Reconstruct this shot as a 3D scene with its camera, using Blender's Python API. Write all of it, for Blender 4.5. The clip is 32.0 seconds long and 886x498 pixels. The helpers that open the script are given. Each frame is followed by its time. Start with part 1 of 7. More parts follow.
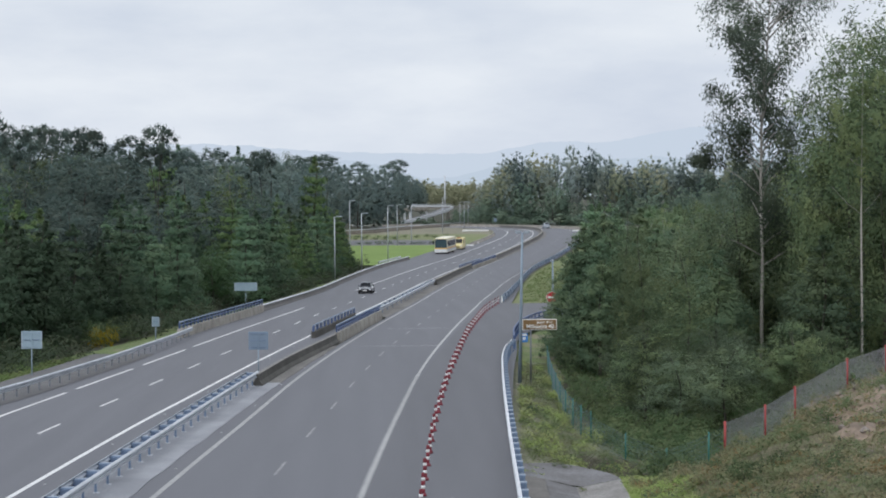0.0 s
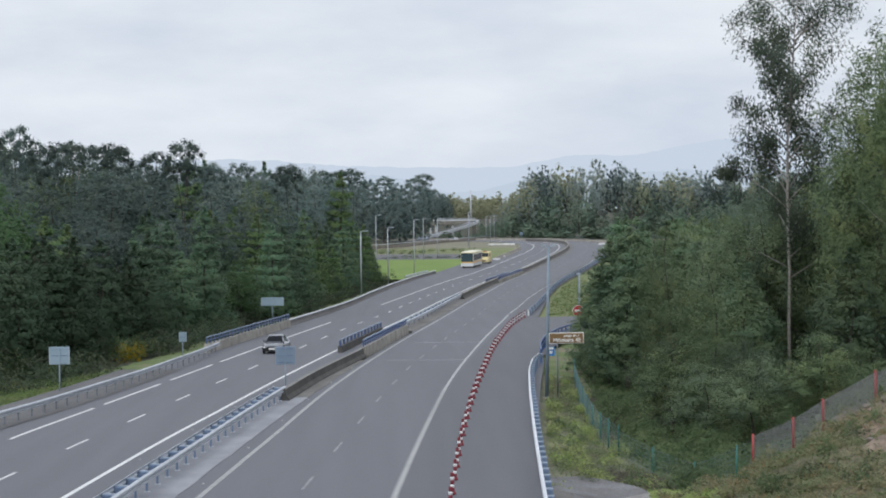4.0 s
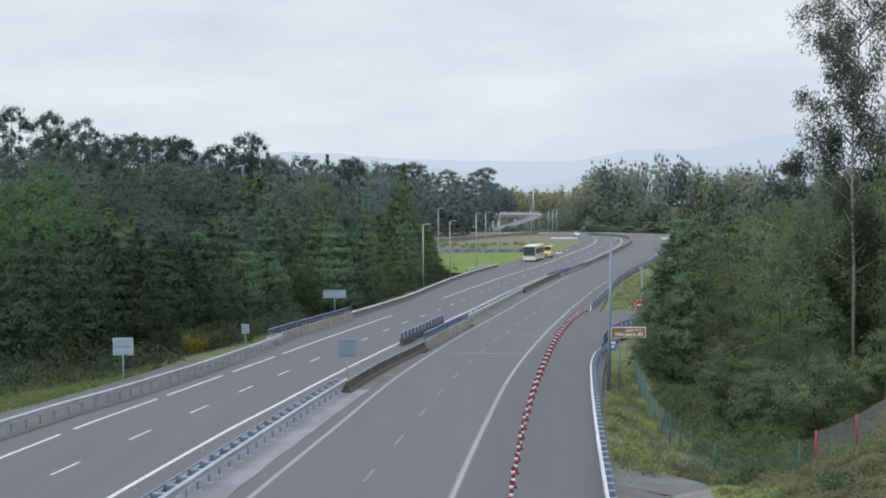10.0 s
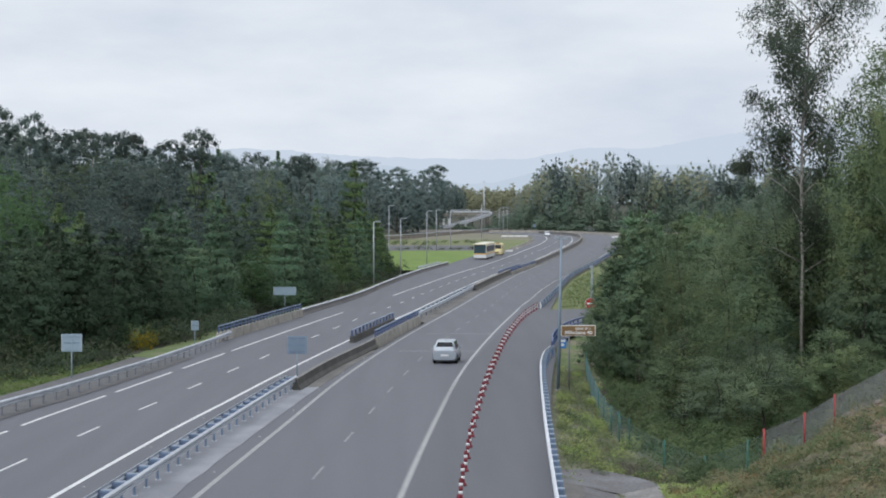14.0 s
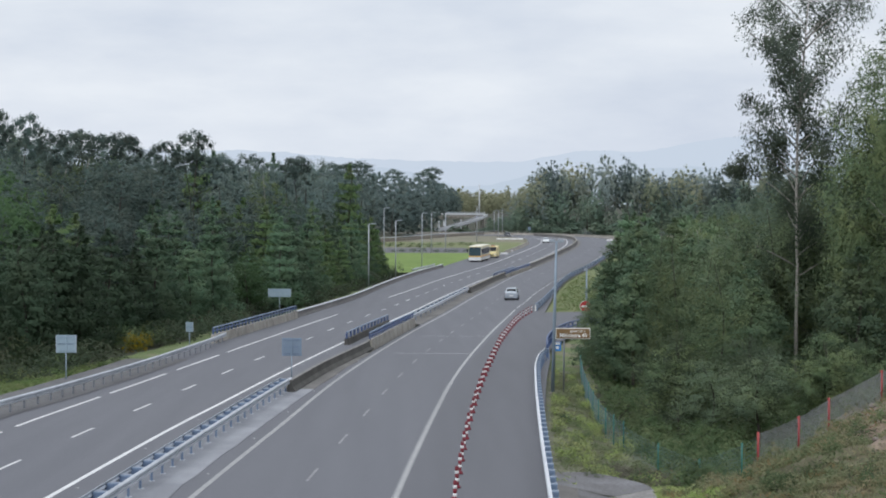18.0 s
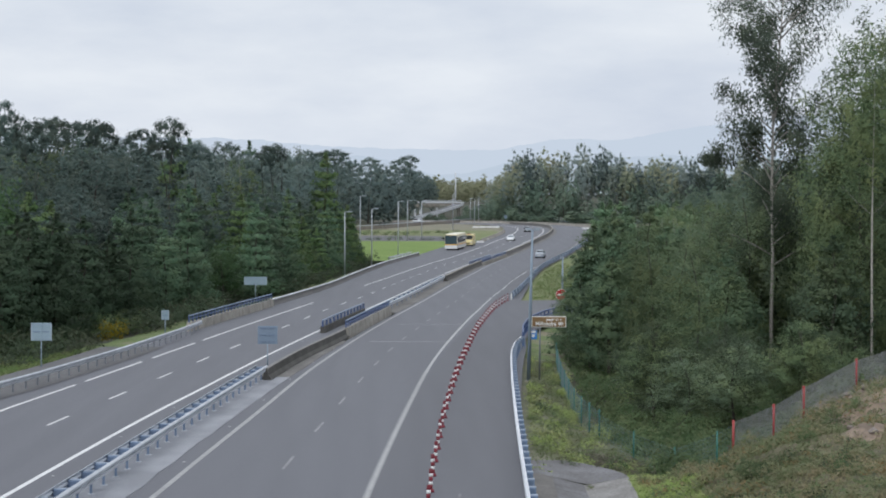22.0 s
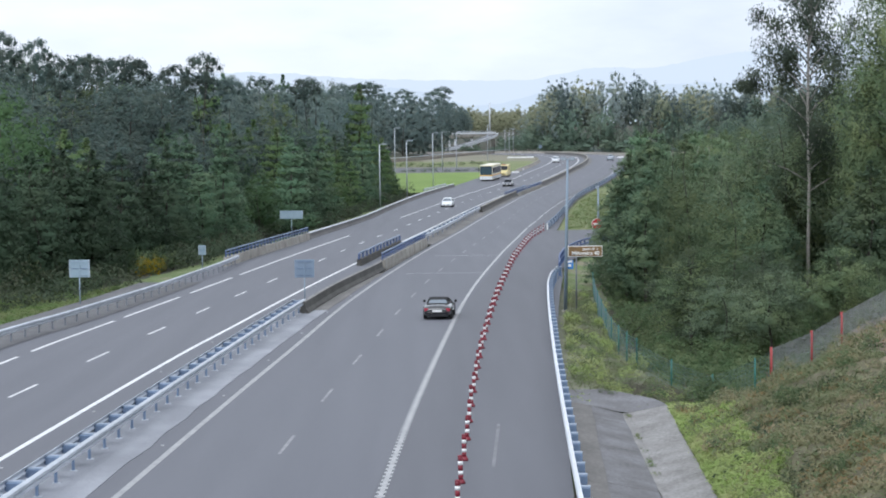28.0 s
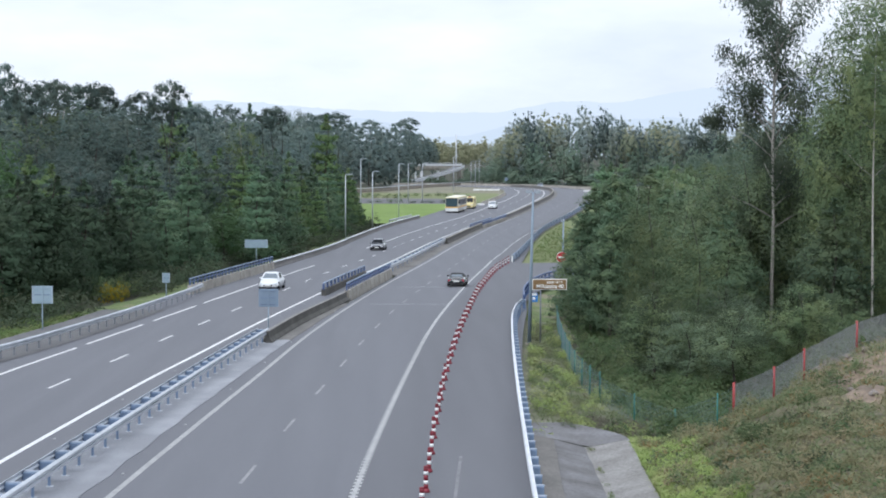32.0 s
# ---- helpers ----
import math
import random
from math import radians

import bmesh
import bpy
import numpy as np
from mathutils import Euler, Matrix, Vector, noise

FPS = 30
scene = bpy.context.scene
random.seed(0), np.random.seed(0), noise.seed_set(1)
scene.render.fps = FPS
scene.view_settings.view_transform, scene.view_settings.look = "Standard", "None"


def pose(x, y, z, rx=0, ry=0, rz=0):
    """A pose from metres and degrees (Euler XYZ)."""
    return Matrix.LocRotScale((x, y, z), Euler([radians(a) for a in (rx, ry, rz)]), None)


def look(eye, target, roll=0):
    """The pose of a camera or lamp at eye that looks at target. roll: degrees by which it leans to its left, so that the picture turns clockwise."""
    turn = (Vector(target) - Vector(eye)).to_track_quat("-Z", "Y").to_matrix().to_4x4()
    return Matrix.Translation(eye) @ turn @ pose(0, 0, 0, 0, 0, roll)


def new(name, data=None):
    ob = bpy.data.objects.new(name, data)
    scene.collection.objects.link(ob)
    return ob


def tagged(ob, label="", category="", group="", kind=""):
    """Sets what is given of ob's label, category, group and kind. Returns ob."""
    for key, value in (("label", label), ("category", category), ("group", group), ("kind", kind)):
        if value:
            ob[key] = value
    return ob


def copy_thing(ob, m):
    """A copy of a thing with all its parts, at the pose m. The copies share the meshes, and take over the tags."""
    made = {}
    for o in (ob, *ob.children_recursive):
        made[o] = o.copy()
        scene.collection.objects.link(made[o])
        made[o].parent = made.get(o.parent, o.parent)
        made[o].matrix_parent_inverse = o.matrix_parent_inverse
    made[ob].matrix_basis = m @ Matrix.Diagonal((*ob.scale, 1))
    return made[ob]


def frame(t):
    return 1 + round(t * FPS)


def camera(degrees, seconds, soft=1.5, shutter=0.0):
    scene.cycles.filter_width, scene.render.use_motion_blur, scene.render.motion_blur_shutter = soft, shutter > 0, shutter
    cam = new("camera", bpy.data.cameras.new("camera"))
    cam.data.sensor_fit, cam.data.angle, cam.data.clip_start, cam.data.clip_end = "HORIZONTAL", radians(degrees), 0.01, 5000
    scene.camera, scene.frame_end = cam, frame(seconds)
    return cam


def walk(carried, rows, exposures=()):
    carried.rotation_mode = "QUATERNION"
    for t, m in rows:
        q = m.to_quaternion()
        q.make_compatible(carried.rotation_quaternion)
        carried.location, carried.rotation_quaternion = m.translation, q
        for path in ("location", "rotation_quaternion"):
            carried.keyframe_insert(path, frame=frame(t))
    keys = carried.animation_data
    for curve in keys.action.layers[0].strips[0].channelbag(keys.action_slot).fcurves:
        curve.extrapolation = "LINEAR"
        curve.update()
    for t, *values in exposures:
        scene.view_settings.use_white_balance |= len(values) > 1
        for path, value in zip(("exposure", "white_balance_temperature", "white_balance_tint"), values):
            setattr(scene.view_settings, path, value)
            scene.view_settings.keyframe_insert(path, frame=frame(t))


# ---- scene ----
cam = camera(25.61, 32.0, soft=1.9)
EXPOS = [(0, -0.07, 6020, 9), (13, -0.05, 6020, 9), (20, -0.06, 6020, 9), (24, -0.1, 6020, 9), (25.5, 0.06, 5950, 9), (27.5, 0.29, 5820, 9), (32, 0.3, 5820, 9)]
walk(cam, [
    (0.0, pose(0, 0, 9.05, 88.156, 0.318, -1.541)),
    (0.5, pose(0, 0, 9.05, 88.166, 0.786, -0.448)),
    (1.0, pose(0, 0, 9.05, 88.873, 0.736, -0.524)),
    (1.5, pose(0, 0, 9.05, 88.849, 0.722, -0.600)),
    (2.0, pose(0, 0, 9.05, 88.668, 0.553, -0.899)),
    (2.5, pose(0, 0, 9.05, 88.679, 0.490, -0.996)),
    (4.5, pose(0, 0, 9.05, 88.555, 0.652, -0.736)),
    (5.0, pose(0, 0, 9.05, 88.645, 0.571, -0.801)),
    (5.5, pose(0, 0, 9.05, 88.333, 0.661, -0.361)),
    (6.0, pose(0, 0, 9.05, 88.863, 0.466, -0.215)),
    (6.5, pose(0, 0, 9.05, 89.026, 0.329, 0.424)),
    (7.0, pose(0, 0, 9.05, 89.245, 0.098, 0.884)),
    (7.5, pose(0, 0, 9.05, 88.736, -0.020, 1.239)),
    (8.0, pose(0, 0, 9.05, 88.614, 0.125, 1.156)),
    (8.5, pose(0, 0, 9.05, 88.427, 0.351, 1.131)),
    (9.0, pose(0, 0, 9.05, 88.576, 0.122, 1.055)),
    (9.5, pose(0, 0, 9.05, 88.568, 0.126, 0.982)),
    (10.0, pose(0, 0, 9.05, 88.396, 0.357, 1.057)),
    (10.5, pose(0, 0, 9.05, 88.567, 0.357, 0.737)),
    (11.0, pose(0, 0, 9.05, 88.561, 0.460, 0.626)),
    (11.5, pose(0, 0, 9.05, 88.552, 0.426, 0.571)),
    (12.0, pose(0, 0, 9.05, 88.576, 0.409, 0.373)),
    (12.5, pose(0, 0, 9.05, 88.613, 0.519, 0.142)),
    (13.0, pose(0, 0, 9.05, 88.593, 0.281, -0.008)),
    (13.5, pose(0, 0, 9.05, 88.483, 0.225, -0.233)),
    (14.0, pose(0, 0, 9.05, 88.320, 0.036, -0.387)),
    (14.5, pose(0, 0, 9.05, 88.158, 0.051, -0.221)),
    (16.5, pose(0, 0, 9.05, 88.199, -0.095, -0.534)),
    (17.0, pose(0, 0, 9.05, 88.289, -0.127, -0.589)),
    (17.5, pose(0, 0, 9.05, 88.470, -0.270, -0.481)),
    (18.0, pose(0, 0, 9.05, 88.389, -0.173, -0.527)),
    (18.5, pose(0, 0, 9.05, 88.500, -0.243, -0.661)),
    (19.0, pose(0, 0, 9.05, 88.204, -0.109, -0.759)),
    (19.5, pose(0, 0, 9.05, 87.920, -0.233, -0.687)),
    (20.0, pose(0, 0, 9.05, 87.865, -0.318, -0.642)),
    (20.5, pose(0, 0, 9.05, 88.086, -0.447, -0.816)),
    (21.0, pose(0, 0, 9.05, 88.035, -0.431, -0.998)),
    (21.5, pose(0, 0, 9.05, 88.090, -0.376, -1.127)),
    (22.0, pose(0, 0, 9.05, 88.045, -0.265, -1.226)),
    (22.5, pose(0, 0, 9.05, 87.864, -0.103, -1.340)),
    (23.0, pose(0, 0, 9.05, 87.851, -0.117, -1.429)),
    (23.5, pose(0, 0, 9.05, 87.803, -0.162, -1.179)),
    (24.0, pose(0, 0, 9.05, 87.688, -0.058, -0.914)),
    (24.5, pose(0, 0, 9.05, 87.404, 0.439, -0.416)),
    (25.0, pose(0, 0, 9.05, 86.939, 0.616, -0.205)),
    (25.5, pose(0, 0, 9.05, 86.323, 0.457, -0.092)),
    (27.5, pose(0, 0, 9.05, 86.047, 0.552, -0.070)),
    (28.0, pose(0, 0, 9.05, 86.029, 0.653, -0.225)),
    (28.5, pose(0, 0, 9.05, 86.381, 0.586, -0.324)),
    (29.0, pose(0, 0, 9.05, 86.352, 0.262, -0.570)),
    (29.5, pose(0, 0, 9.05, 86.424, -0.000, -1.560)),
    (30.0, pose(0, 0, 9.05, 86.135, -0.578, -1.843)),
    (30.5, pose(0, 0, 9.05, 86.804, 0.080, -1.678)),
    (31.0, pose(0, 0, 9.05, 87.335, 0.103, -1.556)),
    (31.5, pose(0, 0, 9.05, 87.162, -1.305, -1.596)),
    (32.0, pose(0, 0, 9.05, 86.948, -0.215, -1.207)),
], EXPOS)


# world, sun, exposure
SUN_EL, SUN_AZ = radians(52), radians(200)
world = bpy.data.worlds.new("world")
scene.world = world
world.use_nodes = True
wn, wl = world.node_tree.nodes, world.node_tree.links
bgnode = wn["Background"]
sky = wn.new("ShaderNodeTexSky")
sky.sky_type, sky.sun_disc = "NISHITA", False
sky.sun_elevation, sky.sun_rotation = SUN_EL, SUN_AZ
sky.air_density, sky.dust_density = 1.5, 3.0
gain = wn.new("ShaderNodeMixRGB")
gain.blend_type = "MULTIPLY"
gain.inputs[0].default_value = 1.0
gain.inputs[2].default_value = (0.07, 0.07, 0.07, 1)
wl.new(sky.outputs[0], gain.inputs[1])
wco = wn.new("ShaderNodeTexCoord")
wmap = wn.new("ShaderNodeMapping")
wmap.inputs["Scale"].default_value = (5.0, 5.0, 16.0)
wl.new(wco.outputs["Generated"], wmap.inputs[0])
wnoise = wn.new("ShaderNodeTexNoise")
wnoise.inputs["Scale"].default_value = 1.3
wnoise.inputs["Detail"].default_value = 6
wnoise.inputs["Roughness"].default_value = 0.55
wl.new(wmap.outputs[0], wnoise.inputs["Vector"])
wramp = wn.new("ShaderNodeValToRGB")
wramp.color_ramp.elements[0].position = 0.32
wramp.color_ramp.elements[0].color = (0.76, 0.785, 0.84, 1)
wramp.color_ramp.elements[1].position = 0.68
wramp.color_ramp.elements[1].color = (0.985, 0.978, 0.97, 1)
wl.new(wnoise.outputs[0], wramp.inputs[0])
wmix = wn.new("ShaderNodeMixRGB")
wmix.inputs[0].default_value = 0.93
wl.new(gain.outputs[0], wmix.inputs[1])
wl.new(wramp.outputs[0], wmix.inputs[2])
wsep = wn.new("ShaderNodeSeparateXYZ")
wl.new(wco.outputs["Generated"], wsep.inputs[0])
wband = wn.new("ShaderNodeMapRange")
wband.inputs["From Min"].default_value, wband.inputs["From Max"].default_value = 0.0, 0.13
wl.new(wsep.outputs[2], wband.inputs["Value"])
wtint = wn.new("ShaderNodeMixRGB")
wtint.inputs[1].default_value = (0.88, 0.9, 0.935, 1)
wtint.inputs[2].default_value = (1.02, 1.015, 1.0, 1)
wl.new(wband.outputs[0], wtint.inputs[0])
wmul = wn.new("ShaderNodeMixRGB")
wmul.blend_type = "MULTIPLY"
wmul.inputs[0].default_value = 1.0
wl.new(wmix.outputs[0], wmul.inputs[1])
wl.new(wtint.outputs[0], wmul.inputs[2])
wl.new(wmul.outputs[0], bgnode.inputs[0])
bgnode.inputs[1].default_value = 1.0

sun = new("sun", bpy.data.lights.new("sun", "SUN"))
sun.data.energy, sun.data.angle, sun.data.color = 1.5, radians(40), (1.0, 0.97, 0.93)
sun.matrix_world = look((0, 0, 0), (-math.sin(SUN_AZ) * math.cos(SUN_EL), -math.cos(SUN_AZ) * math.cos(SUN_EL), -math.sin(SUN_EL)))


# ---- materials ----
def material(name, rough=0.7, metal=0.0):
    m = bpy.data.materials.new(name)
    m.use_nodes = True
    b = m.node_tree.nodes["Principled BSDF"]
    b.inputs["Roughness"].default_value, b.inputs["Metallic"].default_value = rough, metal
    return m, m.node_tree.nodes, m.node_tree.links, b


def surface(name, c1, c2, rough=0.75, metal=0.0, coarse=0.4, fine=30.0, fine_amount=0.25, bump=0.15, vary=0.0, stretch=(1, 1, 1), lo=0.35, hi=0.68):
    """Two colours mixed by a coarse noise, darkened and lit by a fine grain, with bump; vary: brightness change from object to object."""
    m, n, l, b = material(name, rough, metal)
    co = n.new("ShaderNodeTexCoord")
    mp = n.new("ShaderNodeMapping")
    mp.inputs["Scale"].default_value = stretch
    l.new(co.outputs["Object"], mp.inputs[0])
    n1 = n.new("ShaderNodeTexNoise")
    n1.inputs["Scale"].default_value, n1.inputs["Detail"].default_value = coarse, 5
    n2 = n.new("ShaderNodeTexNoise")
    n2.inputs["Scale"].default_value, n2.inputs["Detail"].default_value = fine, 3
    l.new(mp.outputs[0], n1.inputs["Vector"])
    l.new(co.outputs["Object"], n2.inputs["Vector"])
    r = n.new("ShaderNodeValToRGB")
    r.color_ramp.elements[0].position, r.color_ramp.elements[1].position = lo, hi
    mean = [0.55 * p + 0.45 * q for p, q in zip(c1, c2)]
    r.color_ramp.elements[0].color = (*[0.6 * p + 0.4 * q for p, q in zip(c1, mean)], 1)
    r.color_ramp.elements[1].color = (*[0.6 * p + 0.4 * q for p, q in zip(c2, mean)], 1)
    l.new(n1.outputs[0], r.inputs[0])
    ov = n.new("ShaderNodeMixRGB")
    ov.blend_type = "OVERLAY"
    ov.inputs[0].default_value = fine_amount
    l.new(r.outputs[0], ov.inputs[1])
    l.new(n2.outputs[0], ov.inputs[2])
    out = ov.outputs[0]
    if vary:
        oi = n.new("ShaderNodeObjectInfo")
        mr = n.new("ShaderNodeMapRange")
        mr.inputs["To Min"].default_value, mr.inputs["To Max"].default_value = 1 - vary, 1 + vary
        l.new(oi.outputs["Random"], mr.inputs["Value"])
        mu = n.new("ShaderNodeMixRGB")
        mu.blend_type = "MULTIPLY"
        mu.inputs[0].default_value = 1.0
        l.new(out, mu.inputs[1])
        l.new(mr.outputs[0], mu.inputs[2])
        out = mu.outputs[0]
    l.new(out, b.inputs["Base Color"])
    if bump:
        bp = n.new("ShaderNodeBump")
        bp.inputs["Strength"].default_value = bump
        bp.inputs["Distance"].default_value = 0.02
        l.new(n2.outputs[0], bp.inputs["Height"])
        l.new(bp.outputs[0], b.inputs["Normal"])
    return m


def foliage(name, c1, c2, c3, vary=0.24, patch=0.5):
    """Leaves: colour by leaf and by tree, with patches of a third colour, a little light passing through."""
    m, n, l, b = material(name, 0.55)
    c1, c2, c3 = ((r_ * 0.985, g_, b_ * 1.06) for r_, g_, b_ in (c1, c2, c3))
    geo = n.new("ShaderNodeNewGeometry")
    oi = n.new("ShaderNodeObjectInfo")
    co = n.new("ShaderNodeTexCoord")
    r = n.new("ShaderNodeValToRGB")
    mean = [0.55 * p + 0.45 * q for p, q in zip(c1, c2)]
    r.color_ramp.elements[0].color = (*[0.6 * p + 0.4 * q for p, q in zip(c1, mean)], 1)
    r.color_ramp.elements[1].color = (*[0.6 * p + 0.4 * q for p, q in zip(c2, mean)], 1)
    ng = n.new("ShaderNodeTexNoise")
    ng.inputs["Scale"].default_value, ng.inputs["Detail"].default_value = 3.2, 5
    l.new(geo.outputs["Position"], ng.inputs["Vector"])
    gr = n.new("ShaderNodeMapRange")
    gr.inputs["From Min"].default_value, gr.inputs["From Max"].default_value = 0.3, 0.7
    l.new(ng.outputs[0], gr.inputs["Value"])
    l.new(gr.outputs[0], r.inputs[0])
    n1 = n.new("ShaderNodeTexNoise")
    n1.inputs["Scale"].default_value = patch
    n1.inputs["Detail"].default_value = 4
    l.new(geo.outputs["Position"], n1.inputs["Vector"])
    rr = n.new("ShaderNodeMapRange")
    rr.inputs["From Min"].default_value, rr.inputs["From Max"].default_value = 0.42, 0.7
    l.new(n1.outputs[0], rr.inputs["Value"])
    mx = n.new("ShaderNodeMixRGB")
    l.new(rr.outputs[0], mx.inputs[0])
    l.new(r.outputs[0], mx.inputs[1])
    mx.inputs[2].default_value = (*c3, 1)
    mr = n.new("ShaderNodeMapRange")
    mr.inputs["To Min"].default_value, mr.inputs["To Max"].default_value = 1 - vary, 1 + vary
    l.new(oi.outputs["Random"], mr.inputs["Value"])
    mu = n.new("ShaderNodeMixRGB")
    mu.blend_type = "MULTIPLY"
    mu.inputs[0].default_value = 1.0
    l.new(mx.outputs[0], mu.inputs[1])
    l.new(mr.outputs[0], mu.inputs[2])
    l.new(mu.outputs[0], b.inputs["Base Color"])
    b.inputs["Specular IOR Level"].default_value = 0.12
    tr = n.new("ShaderNodeBsdfTranslucent")
    l.new(mu.outputs[0], tr.inputs[0])
    ms = n.new("ShaderNodeMixShader")
    ms.inputs[0].default_value = 0.48
    l.new(b.outputs[0], ms.inputs[1])
    l.new(tr.outputs[0], ms.inputs[2])
    l.new(ms.outputs[0], n["Material Output"].inputs[0])
    return m


def plain(name, c, rough=0.5, metal=0.0, coat=0.0):
    m, n, l, b = material(name, rough, metal)
    b.inputs["Base Color"].default_value = (*c, 1)
    b.inputs["Coat Weight"].default_value = coat
    return m


def glow(name, c, strength=1.0):
    m = bpy.data.materials.new(name)
    m.use_nodes = True
    n = m.node_tree.nodes
    e = n.new("ShaderNodeEmission")
    e.inputs[0].default_value, e.inputs[1].default_value = (*c, 1), strength
    m.node_tree.links.new(e.outputs[0], n["Material Output"].inputs[0])
    return m


ASPHALT = surface("asphalt", (0.116, 0.119, 0.137), (0.141, 0.144, 0.163), 0.72, 0, 0.9, 45, 0.35, 0.25, stretch=(1, 0.04, 1))
ASPHALT_NEW = surface("asphalt_exit_lane", (0.101, 0.103, 0.117), (0.125, 0.127, 0.143), 0.72, 0, 0.9, 45, 0.35, 0.25, stretch=(1, 0.05, 1))
SLAB = surface("median_concrete", (0.2, 0.207, 0.23), (0.36, 0.37, 0.405), 0.85, 0, 0.6, 20, 0.3, 0.2, stretch=(1, 0.5, 1))
CONCRETE = surface("weathered_concrete", (0.22, 0.205, 0.18), (0.46, 0.435, 0.385), 0.9, 0, 0.8, 14, 0.4, 0.3, vary=0.08)
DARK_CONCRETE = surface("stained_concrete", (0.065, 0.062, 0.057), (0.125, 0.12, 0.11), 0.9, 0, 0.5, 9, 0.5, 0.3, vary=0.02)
WALL_GREY = surface("dark_grey_concrete", (0.1, 0.097, 0.095), (0.17, 0.165, 0.16), 0.9, 0, 0.5, 9, 0.5, 0.3, vary=0.06)
DITCH = surface("ditch_concrete", (0.105, 0.1, 0.1), (0.215, 0.215, 0.228), 0.9, 0, 0.7, 9, 0.5, 0.3)
DITCH_PALE = surface("pale_ditch_concrete", (0.16, 0.152, 0.145), (0.31, 0.3, 0.29), 0.9, 0, 0.9, 9, 0.6, 0.3)
SILT = surface("brown_silt", (0.12, 0.114, 0.108), (0.19, 0.18, 0.17), 0.95, 0, 0.8, 9, 0.5, 0.2)
DIRT_SLAB = surface("dirty_median_concrete", (0.105, 0.1, 0.095), (0.22, 0.21, 0.2), 0.9, 0, 0.5, 9, 0.5, 0.2, stretch=(1, 0.4, 1))
PAINT = surface("road_paint", (0.6, 0.6, 0.61), (0.78, 0.78, 0.78), 0.6, 0, 1.2, 30, 0.3, 0.05)
PAINT_WORN = surface("worn_road_paint", (0.33, 0.33, 0.34), (0.5, 0.5, 0.5), 0.7, 0, 1.5, 24, 0.4, 0.05)
PAINT_FAINT = surface("faint_road_paint", (0.19, 0.19, 0.2), (0.36, 0.36, 0.37), 0.8, 0, 1.5, 24, 0.4, 0.05)
PAINT_TRACE = surface("nearly_worn_road_paint", (0.14, 0.14, 0.15), (0.24, 0.24, 0.25), 0.8, 0, 1.5, 24, 0.4, 0.05)
PAINT_DULL = surface("dull_road_paint", (0.25, 0.25, 0.26), (0.44, 0.44, 0.44), 0.7, 0, 2.5, 24, 0.5, 0.05)
STEEL = surface("galvanised_steel", (0.42, 0.45, 0.5), (0.62, 0.65, 0.7), 0.45, 0.35, 1.0, 18, 0.2, 0.05, vary=0.08)
STEEL_PALE = surface("pale_galvanised_steel", (0.6, 0.63, 0.68), (0.78, 0.8, 0.84), 0.45, 0.15, 1.0, 18, 0.2, 0.05, vary=0.06)
POST_GREY = surface("grey_post_steel", (0.165, 0.178, 0.205), (0.24, 0.255, 0.285), 0.6, 0.2, 1.0, 18, 0.2, 0.05, vary=0.1)
STEEL_DARK = surface("dull_steel", (0.24, 0.26, 0.3), (0.36, 0.38, 0.42), 0.55, 0.3, 1.0, 18, 0.2, 0.05, vary=0.1)
BLUE = surface("blue_rail_paint", (0.05, 0.085, 0.2), (0.085, 0.135, 0.29), 0.5, 0.0, 1.0, 20, 0.25, 0.05, vary=0.1)
BLUE_PALE = surface("pale_blue_rail_paint", (0.2, 0.27, 0.4), (0.3, 0.38, 0.52), 0.5, 0.1, 1.0, 20, 0.25, 0.05, vary=0.1)
BLUE_GREY = surface("blue_grey_paint", (0.11, 0.16, 0.25), (0.19, 0.25, 0.36), 0.5, 0.1, 1.0, 20, 0.2, 0.05, vary=0.1)
WHITE_BAR = plain("pale_bar_paint", (0.4, 0.46, 0.55), 0.45)
RED = surface("red_plastic", (0.15, 0.01, 0.022), (0.22, 0.016, 0.03), 0.5, 0, 2.0, 20, 0.2, 0.0, vary=0.15)
WHITE = surface("white_plastic", (0.7, 0.7, 0.7), (0.85, 0.85, 0.85), 0.5, 0, 2.0, 20, 0.2, 0.0, vary=0.08)
SIGN_BACK = surface("sign_back_aluminium", (0.27, 0.36, 0.44), (0.35, 0.44, 0.51), 0.5, 0.2, 1.0, 15, 0.15, 0.02)
SIGN_DULL = surface("dull_sign_back", (0.19, 0.25, 0.33), (0.23, 0.29, 0.37), 0.6, 0.2, 1.0, 15, 0.15, 0.02)
SIGN_BROWN = surface("brown_sign_face", (0.2, 0.12, 0.05), (0.26, 0.16, 0.07), 0.5, 0, 1.0, 15, 0.15, 0.0)
SIGN_WHITE = plain("sign_white", (0.85, 0.85, 0.82), 0.5)
SIGN_RED = plain("sign_red", (0.45, 0.02, 0.03), 0.45)
SIGN_BLUE = plain("sign_blue", (0.05, 0.22, 0.6), 0.45)
POLE = surface("pale_blue_pole", (0.19, 0.245, 0.31), (0.27, 0.33, 0.39), 0.5, 0.2, 1.0, 20, 0.15, 0.02)
LAMP_GLASS = plain("lamp_glass", (0.28, 0.32, 0.36), 0.4)
GREEN_POST = plain("green_fence_paint", (0.03, 0.16, 0.14), 0.5)
RED_POST = surface("red_post_paint", (0.3, 0.045, 0.045), (0.39, 0.065, 0.06), 0.6, 0, 2.0, 20, 0.2, 0.0)
WIRE = plain("fence_wire", (0.32, 0.33, 0.34), 0.6, 0.2)
WIRE_DARK = plain("blue_green_fence_wire", (0.15, 0.23, 0.24), 0.6)
